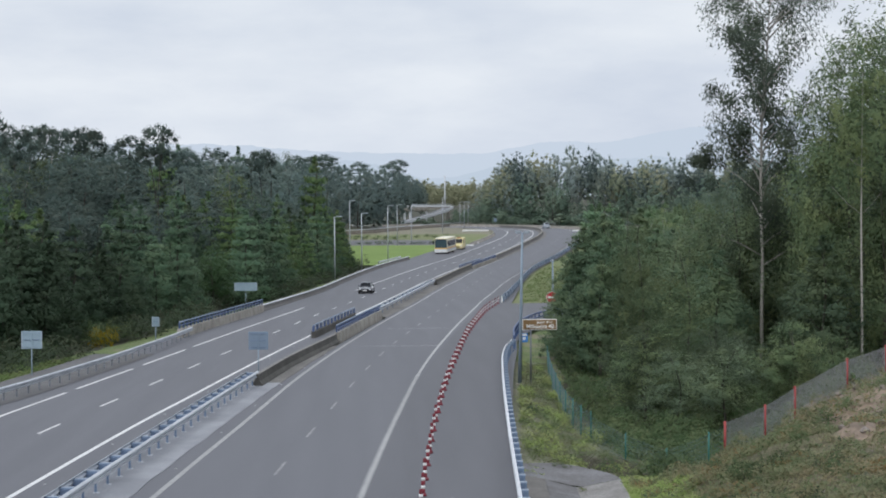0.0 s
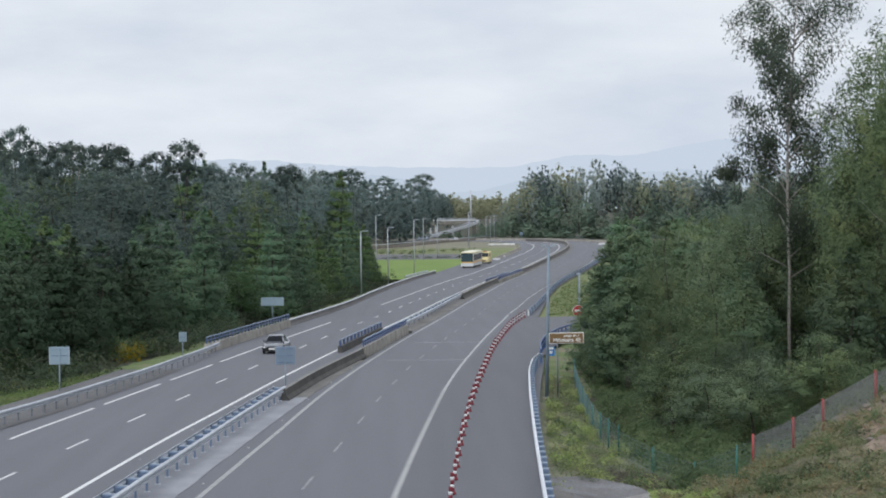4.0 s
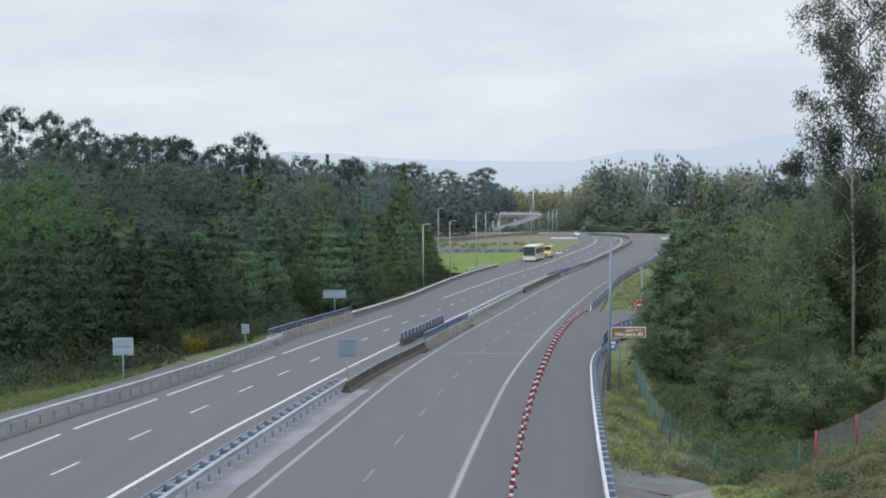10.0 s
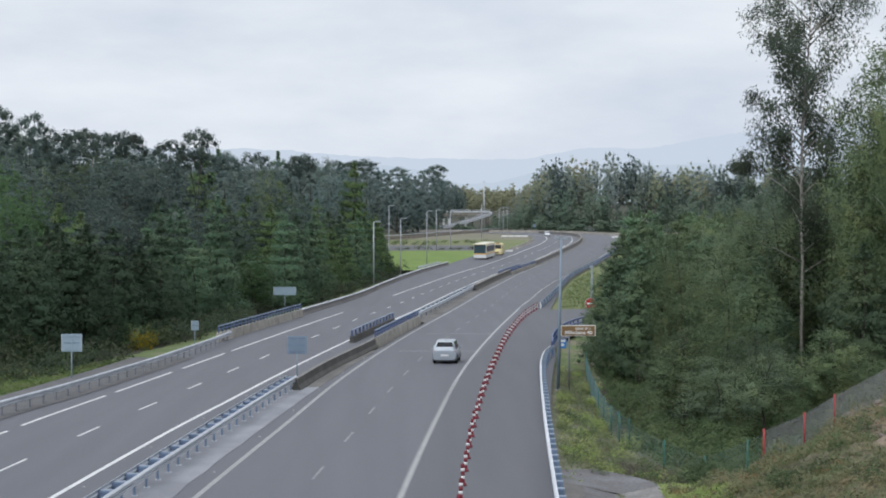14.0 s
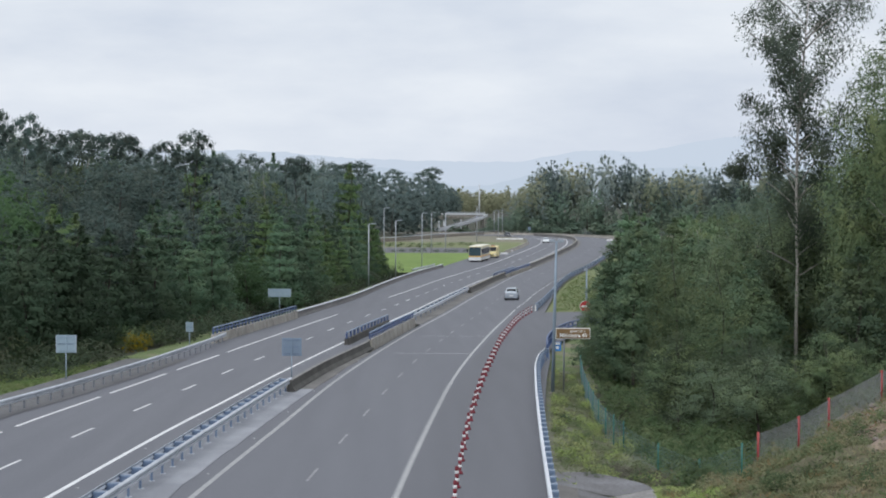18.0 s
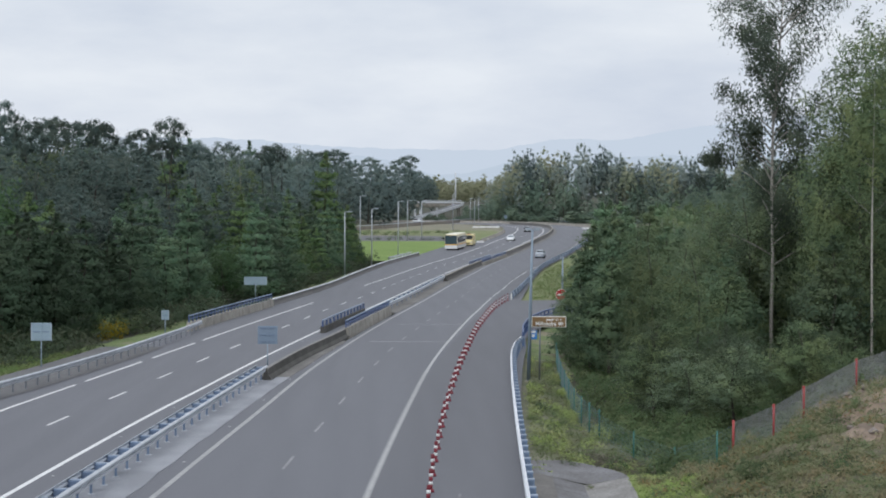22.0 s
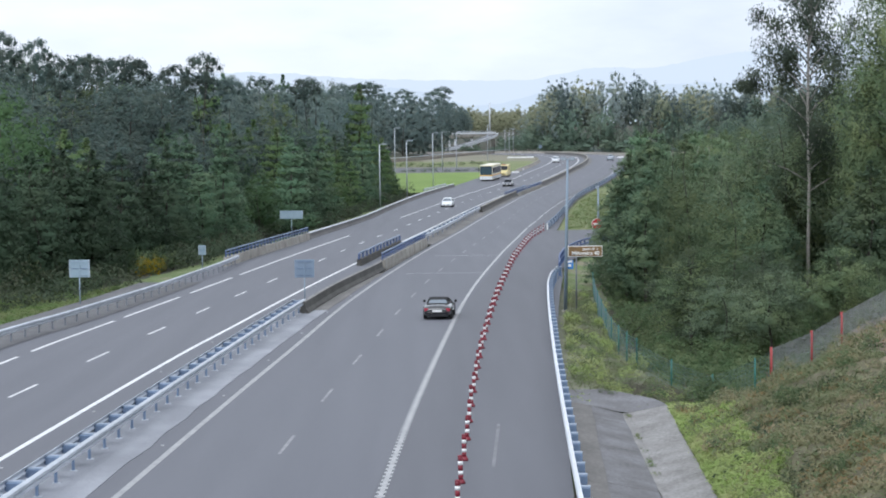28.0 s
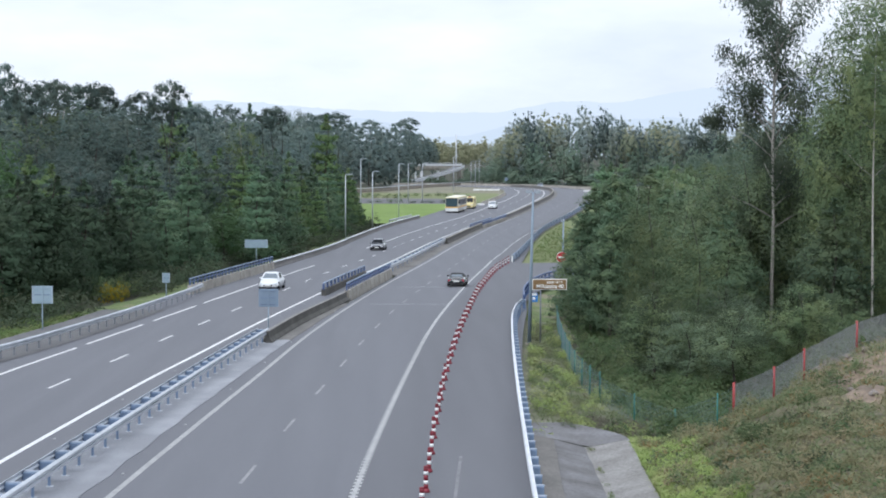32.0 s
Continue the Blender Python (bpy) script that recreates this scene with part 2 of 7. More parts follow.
BARK = surface("bark", (0.045, 0.038, 0.033), (0.1, 0.086, 0.075), 0.9, 0, 1.5, 12, 0.4, 0.5, vary=0.2, stretch=(1, 1, 0.3))
BARK_PALE = surface("pale_bark", (0.24, 0.22, 0.2), (0.46, 0.435, 0.4), 0.85, 0, 1.2, 10, 0.4, 0.3, vary=0.1, stretch=(1, 1, 0.3))
PINE = foliage("pine_needles", (0.092, 0.16, 0.097), (0.175, 0.265, 0.155), (0.195, 0.258, 0.148), 0.42)
# darkened pine needles: the shade at the wood's edge put into the colour
PINE_SHADED = foliage("shaded_needles", (0.058, 0.096, 0.058), (0.105, 0.155, 0.09), (0.098, 0.132, 0.078), 0.3)
PINE_YOUNG = foliage("young_needles", (0.11, 0.184, 0.073), (0.19, 0.285, 0.118), (0.219, 0.278, 0.125))
PINE_DULL = foliage("dull_needles", (0.1, 0.16, 0.098), (0.187, 0.265, 0.154), (0.22, 0.272, 0.14), 0.32)
PINE_DARK = foliage("dark_needles", (0.08, 0.122, 0.106), (0.142, 0.192, 0.16), (0.165, 0.195, 0.15), 0.34)
BROAD = foliage("broad_leaves", (0.068, 0.125, 0.056), (0.115, 0.188, 0.08), (0.12, 0.192, 0.075))
EUC = foliage("eucalyptus_leaves", (0.108, 0.152, 0.095), (0.2, 0.255, 0.16), (0.225, 0.27, 0.135), 0.42, 0.7)
EUC_TALL = foliage("tall_eucalyptus_leaves", (0.095, 0.124, 0.094), (0.17, 0.205, 0.148), (0.168, 0.196, 0.124), 0.25)
# the next six greens are paled: haze of distance put into leaf colour
FAR_DARK = foliage("hazed_dark_leaves", (0.135, 0.19, 0.175), (0.195, 0.255, 0.23), (0.215, 0.255, 0.205), 0.25, 0.15)
EUC_FAR = foliage("hazed_grey_leaves", (0.27, 0.335, 0.305), (0.34, 0.405, 0.355), (0.385, 0.4, 0.29), 0.2, 0.12)
OLIVE_FAR = foliage("hazed_olive_leaves", (0.26, 0.3, 0.2), (0.34, 0.38, 0.25), (0.42, 0.41, 0.26), 0.2, 0.15)
BLUE_FAR = foliage("hazed_blue_green_leaves", (0.14, 0.19, 0.175), (0.2, 0.255, 0.23), (0.21, 0.26, 0.21), 0.2, 0.15)
PINE_PALE = foliage("hazed_green_needles", (0.15, 0.245, 0.14), (0.235, 0.34, 0.195), (0.28, 0.35, 0.18), 0.35, 0.3)
MID_FAR = foliage("hazed_mid_leaves", (0.2, 0.29, 0.215), (0.28, 0.375, 0.275), (0.31, 0.375, 0.25), 0.25, 0.15)
EUC_OLIVE = foliage("olive_leaves", (0.1, 0.15, 0.08), (0.18, 0.24, 0.122), (0.235, 0.268, 0.118), 0.46, 0.6)
# sunlight and haze on the valley trees put into this leaf colour
WARM = foliage("sunlit_leaves", (0.3, 0.315, 0.19), (0.4, 0.41, 0.26), (0.41, 0.4, 0.25))
SHRUB = foliage("shrub_leaves", (0.085, 0.135, 0.062), (0.155, 0.22, 0.1), (0.185, 0.21, 0.1), 0.3, 0.9)
UNDER = foliage("undergrowth_leaves", (0.07, 0.125, 0.055), (0.145, 0.22, 0.09), (0.185, 0.215, 0.1), 0.1, 0.5)
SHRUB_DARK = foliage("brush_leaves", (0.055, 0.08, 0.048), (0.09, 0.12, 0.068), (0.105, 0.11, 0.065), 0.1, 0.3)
SCRUB = foliage("heath_scrub", (0.13, 0.155, 0.082), (0.295, 0.31, 0.16), (0.36, 0.295, 0.175), 0.1, 0.7)
GRASS_BLADE = foliage("grass_blades", (0.12, 0.165, 0.075), (0.2, 0.24, 0.11), (0.26, 0.235, 0.145), 0.1)
GRASS_LEFT = foliage("rank_grass", (0.11, 0.17, 0.055), (0.19, 0.26, 0.09), (0.24, 0.25, 0.12), 0.1)
GRASS_FRESH = foliage("fresh_grass", (0.29, 0.38, 0.12), (0.4, 0.485, 0.165), (0.43, 0.44, 0.2), 0.1, 0.6)
BRACKEN = foliage("dead_bracken", (0.26, 0.18, 0.08), (0.36, 0.24, 0.11), (0.3, 0.25, 0.13), 0.1)
DEAD = foliage("dead_twigs", (0.13, 0.115, 0.09), (0.2, 0.18, 0.14), (0.17, 0.17, 0.11), 0.1)
BROOM = foliage("yellow_broom", (0.3, 0.21, 0.012), (0.44, 0.32, 0.02), (0.1, 0.14, 0.04), 0.1, 1.2)


def ground_material():
    """Grass, dry earth and dark forest litter, mixed by noise at two scales."""
    m, n, l, b = material("ground_cover", 0.95)
    geo = n.new("ShaderNodeNewGeometry")
    n1 = n.new("ShaderNodeTexNoise")
    n1.inputs["Scale"].default_value, n1.inputs["Detail"].default_value = 0.16, 6
    n2 = n.new("ShaderNodeTexNoise")
    n2.inputs["Scale"].default_value, n2.inputs["Detail"].default_value = 3.5, 6
    for q in (n1, n2):
        l.new(geo.outputs["Position"], q.inputs["Vector"])
    r = n.new("ShaderNodeValToRGB")
    e = r.color_ramp.elements
    e[0].position, e[0].color = 0.36, (0.09, 0.125, 0.045, 1)
    e[1].position, e[1].color = 0.62, (0.2, 0.18, 0.12, 1)
    k = e.new(0.52)
    k.color = (0.13, 0.175, 0.06, 1)
    l.new(n1.outputs[0], r.inputs[0])
    ov = n.new("ShaderNodeMixRGB")
    ov.blend_type = "OVERLAY"
    ov.inputs[0].default_value = 0.6
    l.new(r.outputs[0], ov.inputs[1])
    l.new(n2.outputs[0], ov.inputs[2])
    l.new(ov.outputs[0], b.inputs["Base Color"])
    bp = n.new("ShaderNodeBump")
    bp.inputs["Strength"].default_value, bp.inputs["Distance"].default_value = 0.5, 0.15
    l.new(n2.outputs[0], bp.inputs["Height"])
    l.new(bp.outputs[0], b.inputs["Normal"])
    return m


GROUND = ground_material()
ROUGH = surface("rough_brown_grass", (0.15, 0.145, 0.1), (0.25, 0.235, 0.17), 0.95, 0, 0.15, 3, 0.5, 0.3)
GRAVEL = surface("verge_gravel", (0.1, 0.1, 0.106), (0.16, 0.158, 0.16), 0.95, 0, 0.6, 12, 0.5, 0.4)
LAWN = surface("mown_lawn", (0.14, 0.215, 0.045), (0.21, 0.295, 0.075), 0.95, 0, 0.08, 4, 0.4, 0.3)
DRY_LAWN = surface("dry_mown_lawn", (0.13, 0.17, 0.06), (0.22, 0.225, 0.11), 0.95, 0, 0.15, 4, 0.4, 0.3)
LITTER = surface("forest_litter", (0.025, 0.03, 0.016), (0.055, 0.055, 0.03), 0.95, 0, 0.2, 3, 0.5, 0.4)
DRY_GRASS = surface("dry_verge_grass", (0.105, 0.125, 0.07), (0.225, 0.215, 0.155), 0.95, 0, 0.35, 5, 0.5, 0.4)
HEATH = surface("heath_ground", (0.1, 0.105, 0.055), (0.19, 0.165, 0.11), 0.95, 0, 0.5, 5, 0.55, 0.5)
EARTH = surface("bare_earth", (0.16, 0.125, 0.1), (0.36, 0.275, 0.205), 0.95, 0, 0.9, 6, 0.5, 0.5)


# ---- mesh helpers ----
def part(name, bm, mat, parent=None, label=""):
    """Link a bmesh as one mesh object under a thing."""
    me = bpy.data.meshes.new(name)
    bm.to_mesh(me)
    bm.free()
    me.materials.append(mat)
    ob = new(name, me)
    if parent is not None:
        ob.parent = parent
    if label:
        ob["label"] = label
    return ob


def share(name, me, parent, m):
    """Another object on a mesh that exists already."""
    ob = new(name, me)
    ob.parent = parent
    ob.matrix_basis = m
    return ob


def empty(name, m=None):
    ob = new(name)
    ob.empty_display_size = 0.3
    if m is not None:
        ob.matrix_basis = m
    return ob


def mesh_of(name, verts, faces, mat, parent=None, smooth=False):
    me = bpy.data.meshes.new(name)
    me.from_pydata([tuple(v) for v in verts], [], [tuple(f) for f in faces])
    me.materials.append(mat)
    if smooth:
        me.polygons.foreach_set("use_smooth", [True] * len(me.polygons))
    ob = new(name, me)
    if parent is not None:
        ob.parent = parent
    return ob


def quads_mesh(name, V, mat):
    """A mesh of leaves from an array (n, 6, 3): three corners of a leaf and the way that the crown faces at each."""
    n = len(V)
    me = bpy.data.meshes.new(name)
    me.vertices.add(3 * n)
    me.vertices.foreach_set("co", np.ascontiguousarray(V[:, :3], dtype=np.float32).ravel())
    me.loops.add(3 * n)
    me.loops.foreach_set("vertex_index", np.arange(3 * n, dtype=np.int32))
    me.polygons.add(n)
    me.polygons.foreach_set("loop_start", np.arange(0, 3 * n, 3, dtype=np.int32))
    me.update(calc_edges=True)
    me.normals_split_custom_set_from_vertices(V[:, 3:].reshape(-1, 3).tolist())
    me.materials.append(mat)
    return me


def box(bm, x0, x1, y0, y1, z0, z1, bevel=0.0):
    vs = [bm.verts.new((x, y, z)) for z in (z0, z1) for y in (y0, y1) for x in (x0, x1)]
    fs = [(0, 2, 3, 1), (4, 5, 7, 6), (0, 1, 5, 4), (2, 6, 7, 3), (0, 4, 6, 2), (1, 3, 7, 5)]
    made = [bm.faces.new([vs[i] for i in f]) for f in fs]
    if bevel:
        es = {e for f in made for e in f.edges}
        bmesh.ops.bevel(bm, geom=list(es), offset=bevel, segments=2, profile=0.5, affect="EDGES")
    return bm


def tube(bm, pts, radii, sides=6, cap=True):
    """A tapered tube along points."""
    rings = []
    for i, p in enumerate(pts):
        p = Vector(p)
        a = Vector(pts[max(0, i - 1)])
        b = Vector(pts[min(len(pts) - 1, i + 1)])
        d = (b - a).normalized()
        u = d.cross(Vector((0.13, 0.97, 0.21))).normalized()
        v = d.cross(u)
        rings.append([bm.verts.new(p + radii[i] * (math.cos(k * math.tau / sides) * u + math.sin(k * math.tau / sides) * v)) for k in range(sides)])
    for r0, r1 in zip(rings, rings[1:]):
        for k in range(sides):
            f = bm.faces.new((r0[k], r0[(k + 1) % sides], r1[(k + 1) % sides], r1[k]))
            f.smooth = True
    if cap:
        bm.faces.new(rings[0][::-1])
        bm.faces.new(rings[-1])
    return bm


def loft(bm, rings, caps=True, smooth=False):
    """Skin rings of equal length, each a closed loop of points."""
    rs = [[bm.verts.new(p) for p in r] for r in rings]
    k = len(rs[0])
    for a, b in zip(rs, rs[1:]):
        for i in range(k):
            f = bm.faces.new((a[i], a[(i + 1) % k], b[(i + 1) % k], b[i]))
            f.smooth = smooth
    if caps:
        bm.faces.new(rs[0][::-1])
        bm.faces.new(rs[-1])
    bmesh.ops.recalc_face_normals(bm, faces=bm.faces)
    return bm


# ---- the plan: the road's axis and its heights ----
def spline(pts):
    xs, ys = [p[0] for p in pts], [p[1] for p in pts]
    n = len(xs)
    d = [(ys[i + 1] - ys[i]) / (xs[i + 1] - xs[i]) for i in range(n - 1)]
    m = [d[0]] + [0 if d[i - 1] * d[i] <= 0 else 2 * d[i - 1] * d[i] / (d[i - 1] + d[i]) for i in range(1, n - 1)] + [d[-1]]

    def f(x):
        if x <= xs[0]:
            return ys[0] + m[0] * (x - xs[0])
        if x >= xs[-1]:
            return ys[-1] + m[-1] * (x - xs[-1])
        i = 0
        while x > xs[i + 1]:
            i += 1
        h = xs[i + 1] - xs[i]
        t = (x - xs[i]) / h
        return (1 + 2 * t) * (1 - t) ** 2 * ys[i] + t * (1 - t) ** 2 * h * m[i] + t * t * (3 - 2 * t) * ys[i + 1] + t * t * (t - 1) * h * m[i + 1]
    return f


RISE = spline([(0, 0), (265, 0), (300, 0.12), (350, 0.75), (400, 1.9), (430, 2.85), (480, 4.05), (540, 4.7), (600, 5.0), (700, 5.4), (800, 5.8)])


def road_z(y):
    return -0.015 * y + RISE(y)


AXIS_PTS = [(-24, -260), (-15.6, -60), (-13, 0), (-11, 45), (-9.0, 84), (-7.1, 114), (-5.0, 140), (-2.6, 167), (0.4, 198), (4.0, 240), (6.2, 264), (9.9, 300),
            (13.0, 324), (20.7, 371), (26.4, 407), (31.3, 436), (35.3, 465), (38.0, 495), (40.4, 535), (40.5, 570), (37, 606), (28, 640), (10, 664), (-18, 676), (-70, 682), (-160, 690)]


def resample(pts, step):
    """Points at even steps along a smooth line through pts."""
    P = [Vector(p) for p in pts]
    dense = []
    for i in range(len(P) - 1):
        p0, p1, p2, p3 = P[max(0, i - 1)], P[i], P[i + 1], P[min(len(P) - 1, i + 2)]
        n = max(2, int((p2 - p1).length / 0.5))
        m1, m2 = (p2 - p0) * 0.5, (p3 - p1) * 0.5
        if i == 0:
            m1 = p2 - p1
        for k in range(n):
            t = k / n
            dense.append((2 * t ** 3 - 3 * t * t + 1) * p1 + (t ** 3 - 2 * t * t + t) * m1 + (3 * t * t - 2 * t ** 3) * p2 + (t ** 3 - t * t) * m2)
    dense.append(P[-1])
    out, rest = [dense[0]], 0.0
    for a, b in zip(dense, dense[1:]):
        L = (b - a).length
        while rest + L >= step and L > 1e-6:
            k = (step - rest) / L
            a = a + (b - a) * k
            out.append(a)
            L, rest = (b - a).length, 0.0
        rest += L
    return out


STEP = 1.0
_raw = np.array([tuple(p) for p in resample(AXIS_PTS, STEP)])
for _ in range(3):
    _pad = np.pad(_raw, ((12, 12), (0, 0)), mode="reflect", reflect_type="odd")
    _raw = np.stack([np.convolve(_pad[:, k], np.ones(25) / 25, mode="valid") for k in range(2)], 1)
AX = _raw
TAN = np.gradient(AX, axis=0)
TAN /= np.linalg.norm(TAN, axis=1)[:, None]
NOR = np.stack([TAN[:, 1], -TAN[:, 0]], 1)
TOP = int(np.argmax(AX[:, 1] > 560))


def s_of(y):
    """Distance along the axis at which it passes y (before the far bend)."""
    return float(np.interp(y, AX[:TOP, 1], np.arange(TOP))) * STEP


def axis_x(y):
    return float(np.interp(min(y, 560), AX[:TOP, 1], AX[:TOP, 0]))


def on_road(s, off, dz=0.0):
    """The point at s along the axis and off to its right, on the road."""
    k = min(max(s / STEP, 0), len(AX) - 1.001)
    i = int(k)
    f = k - i
    p = AX[i] * (1 - f) + AX[i + 1] * f
    n = NOR[i] * (1 - f) + NOR[i + 1] * f
    x, y = p + n * off
    return Vector((x, y, road_z(y) + dz))


def heading(s):
    i = int(min(max(s / STEP, 0), len(AX) - 1))
    return math.degrees(math.atan2(TAN[i][1], TAN[i][0])) - 90


def at_y(y, off, dz=0.0):
    return on_road(s_of(y), off, dz)


def frame_at(s, off, dz=0.0):
    p = on_road(s, off, dz)
    q = on_road(s + 1, off, dz)
    rx = math.degrees(math.atan2(q.z - p.z, 1.0))
    return pose(p.x, p.y, p.z, rx, 0, heading(s))


def ribbon(name, s0, s1, a, b, mat, dz=0.0, step=3.0, parent=None, thick=0.0):
    """A strip of road between the offsets a and b (numbers or functions of s)."""
    n = max(1, int(round((s1 - s0) / step)))
    V, Fc = [], []
    for i in range(n + 1):
        s = s0 + (s1 - s0) * i / n
        oa = a(s) if callable(a) else a
        ob = b(s) if callable(b) else b
        V += [on_road(s, oa, dz), on_road(s, ob, dz)]
        if thick:
            V += [on_road(s, oa, dz - thick), on_road(s, ob, dz - thick)]
    w = 4 if thick else 2
    for i in range(n):
        k = i * w
        Fc.append((k, k + 1, k + w + 1, k + w))
        if thick:
            Fc += [(k + 2, k, k + w, k + w + 2), (k + 1, k + 3, k + w + 3, k + w + 1)]
    return mesh_of(name, V, Fc, mat, parent)


def sweep(name, s0, s1, profile, mat, parent, step=2.0, caps=True):
    """A profile of (offset, height) swept along the road."""
    n = max(1, int(round((s1 - s0) / step)))
    bm = bmesh.new()
    loft(bm, [[on_road(s0 + (s1 - s0) * i / n, o, h) for o, h in profile] for i in range(n + 1)], caps)
    return part(name, bm, mat, parent)


def smooth01(t):
    t = min(1.0, max(0.0, t))
    return t * t * (3 - 2 * t)


def ditch_line(y):
    return 6.0 + (y - 48) * 0.03


def bank_foot(y):
    return 7.15 + (y - 48) * 0.045


LAYBY = spline([(-300, -12.2), (215, -12.2), (229, -12.3), (272, -13.8), (307, -15.0), (344, -15.9), (404, -16.2), (416, -12.4), (430, -12.2), (800, -12.2)])
BANK = spline([(0, 0), (2.5, 1.1), (4.8, 1.75), (6.1, 1.95), (8.7, 2.3), (10.8, 2.7), (30, 6)])
SLIP = spline([(129.5, 8.1), (137, 8.8), (149, 10.4), (161, 13.0), (172, 18), (182, 30), (192, 60)])


def ground_z(x, y):
    """The lie of the land beside the road."""
    yy = min(max(y, -200), 1400)
    z = road_z(yy)
    d = x - axis_x(yy)
    n = noise.noise(Vector((x * 0.09, y * 0.09, 0.0))) * 0.35 + noise.noise(Vector((x * 0.6, y * 0.6, 3.0))) * 0.08
    if y > 900:
        return z + n * 1.5 - 3.0 * smooth01((y - 900) / 80)
    shoulder = 0.1 - LAYBY(y)
    if d < -shoulder:
        k = -d - shoulder
        low = 0.35 * smooth01((y - 325) / 12) * smooth01((498 - y) / 10)
        return z - 0.05 - low - 0.7 * smooth01(k / 7) + n * smooth01(k / 5) * (1 - 2.2 * low) + 0.05 * min(max(0, k - 18), 80)
    edge = 14.3 if y < 129 else SLIP(y) - axis_x(y) + 0.5 if y < 192 else max(12.0, 60 - (y - 192) * 6)
    if y > 201:
        edge = 11.7
    if -1.4 < d < 1.6 and (138 < y < 174 or 318 < y < 352):
        return z - 3.0
    if d < edge and y < 560:
        return z - 0.3
    if y >= 560:
        return z - 0.3 + 0.2 * n
    if y < 72:
        dl, bf = ditch_line(y), bank_foot(y)
        if x < dl:
            return z - 0.3 - 0.55 * smooth01((d - 14.3) / 2.2)
        if x < bf:
            return z - 0.85 + 0.25 * (x - dl) / (bf - dl)
    if y < 110:
        bf = bank_foot(y)
        crest = 66.7 + 1.3 * max(0, x - 10.8)
        up = BANK(max(0, x - bf))
        fall = smooth01((crest + 9 - y) / 9)
        lumps = 0.5 * noise.noise(Vector((x * 0.42, y * 0.42, 9.0))) + 0.25 * noise.noise(Vector((x * 1.1, y * 1.1, 4.0)))
        hill = (up + (n + lumps) * min(1, max(0, up - 0.5))) * fall
        flat = -0.42 - 0.58 * smooth01((y - 66) / 10) * smooth01((d - 14.8) / 3.4)
        hill = max(0.0, hill - 0.5 * smooth01((y - 62) / 5) * smooth01((15.0 - x) / 2.2)) + 0.72 * smooth01((x - 13.6) / 3.5) * smooth01((y - 66) / 6)
        return z + flat + hill + n * 0.4
    return z - (0.4 if y < 201 else 0.12) - 1.2 * smooth01((d - edge) / 8) * smooth01((d - edge) / 4) + n * smooth01((d - edge) / 6) * (1 - 0.9 * smooth01((y - 185) / 15))


def bare(x, y):
    """Patches of bare earth high on the bank."""
    return 54 < y < 80 and x > 13.3 + 0.1 * (y - 58) and noise.noise(Vector((x * 0.55, y * 0.45, 7.0))) > 0.05 - 0.1 * max(0, x - 13.8)


def spaced(*runs):
    out = []
    for a, b, st in runs:
        out += list(np.arange(a, b, st))
    return out


GX = spaced((-4600, -600, 400), (-600, -120, 60), (-120, -40, 4), (-40, 2, 1.5), (2, 30, 0.5), (30, 70, 2), (70, 130, 6), (130, 600, 47), (600, 4700, 410))
GY = spaced((-900, -100, 100), (-100, 36, 8), (36, 92, 1.0), (92, 220, 2.5), (220, 560, 6), (560, 900, 14), (900, 4700, 190))
gv = [(x, y, ground_z(x, y)) for y in GY for x in GX]
nx = len(GX)
gf = [(j * nx + i, j * nx + i + 1, (j + 1) * nx + i + 1, (j + 1) * nx + i) for j in range(len(GY) - 1) for i in range(nx - 1)]
TOPS = spline([(-0.3, 0.035), (-0.227, 0.034), (-0.21, 0.031), (-0.19, 0.0292), (-0.14, 0.0248), (-0.097, 0.0222), (-0.068, 0.0195), (-0.039, 0.015), (-0.0128, 0.0104), (0.0046, 0.01), (0.019, 0.002)])
RIGHT_TOPS = spline([(0.08, -0.014), (0.0887, -0.011), (0.115, -0.008), (0.147, -0.006), (0.17, 0.002), (0.193, 0.014), (0.213, 0.035), (0.227, 0.05), (0.242, 0.08), (0.265, 0.1), (0.3, 0.1)])
ground = tagged(mesh_of("ground", gv, gf, GROUND, smooth=True), "rough grass, earth and leaf litter beside the motorway", "ground", kind="structure")
ground.data.materials.append(LITTER)
ground.data.materials.append(EARTH)
ground.data.materials.append(LAWN)
ground.data.materials.append(HEATH)
ground.data.materials.append(DRY_GRASS)
ground.data.materials.append(DRY_LAWN)
for poly in ground.data.polygons:
    cx, cy = poly.center[:2]
    d = cx - axis_x(cy)
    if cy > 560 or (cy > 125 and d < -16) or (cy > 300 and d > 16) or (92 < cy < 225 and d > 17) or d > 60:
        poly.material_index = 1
    if cy < 92 and cx > bank_foot(cy) + 1.6 + noise.noise(Vector((cx * 0.3, cy * 0.3, 1.0))) and poly.material_index == 0:
        poly.material_index = 4
    if bare(cx, cy):
        poly.material_index = 2
    elif 322 < cy < 560 and -60 < d < -11:
        poly.material_index = 4
    if 68 < cy < 124 and 14 < d < 18.6 and poly.material_index == 0:
        poly.material_index = 5
    if 196 < cy < 420 and 11.5 < d < 24:
        poly.material_index = 6
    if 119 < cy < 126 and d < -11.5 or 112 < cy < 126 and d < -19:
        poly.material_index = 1


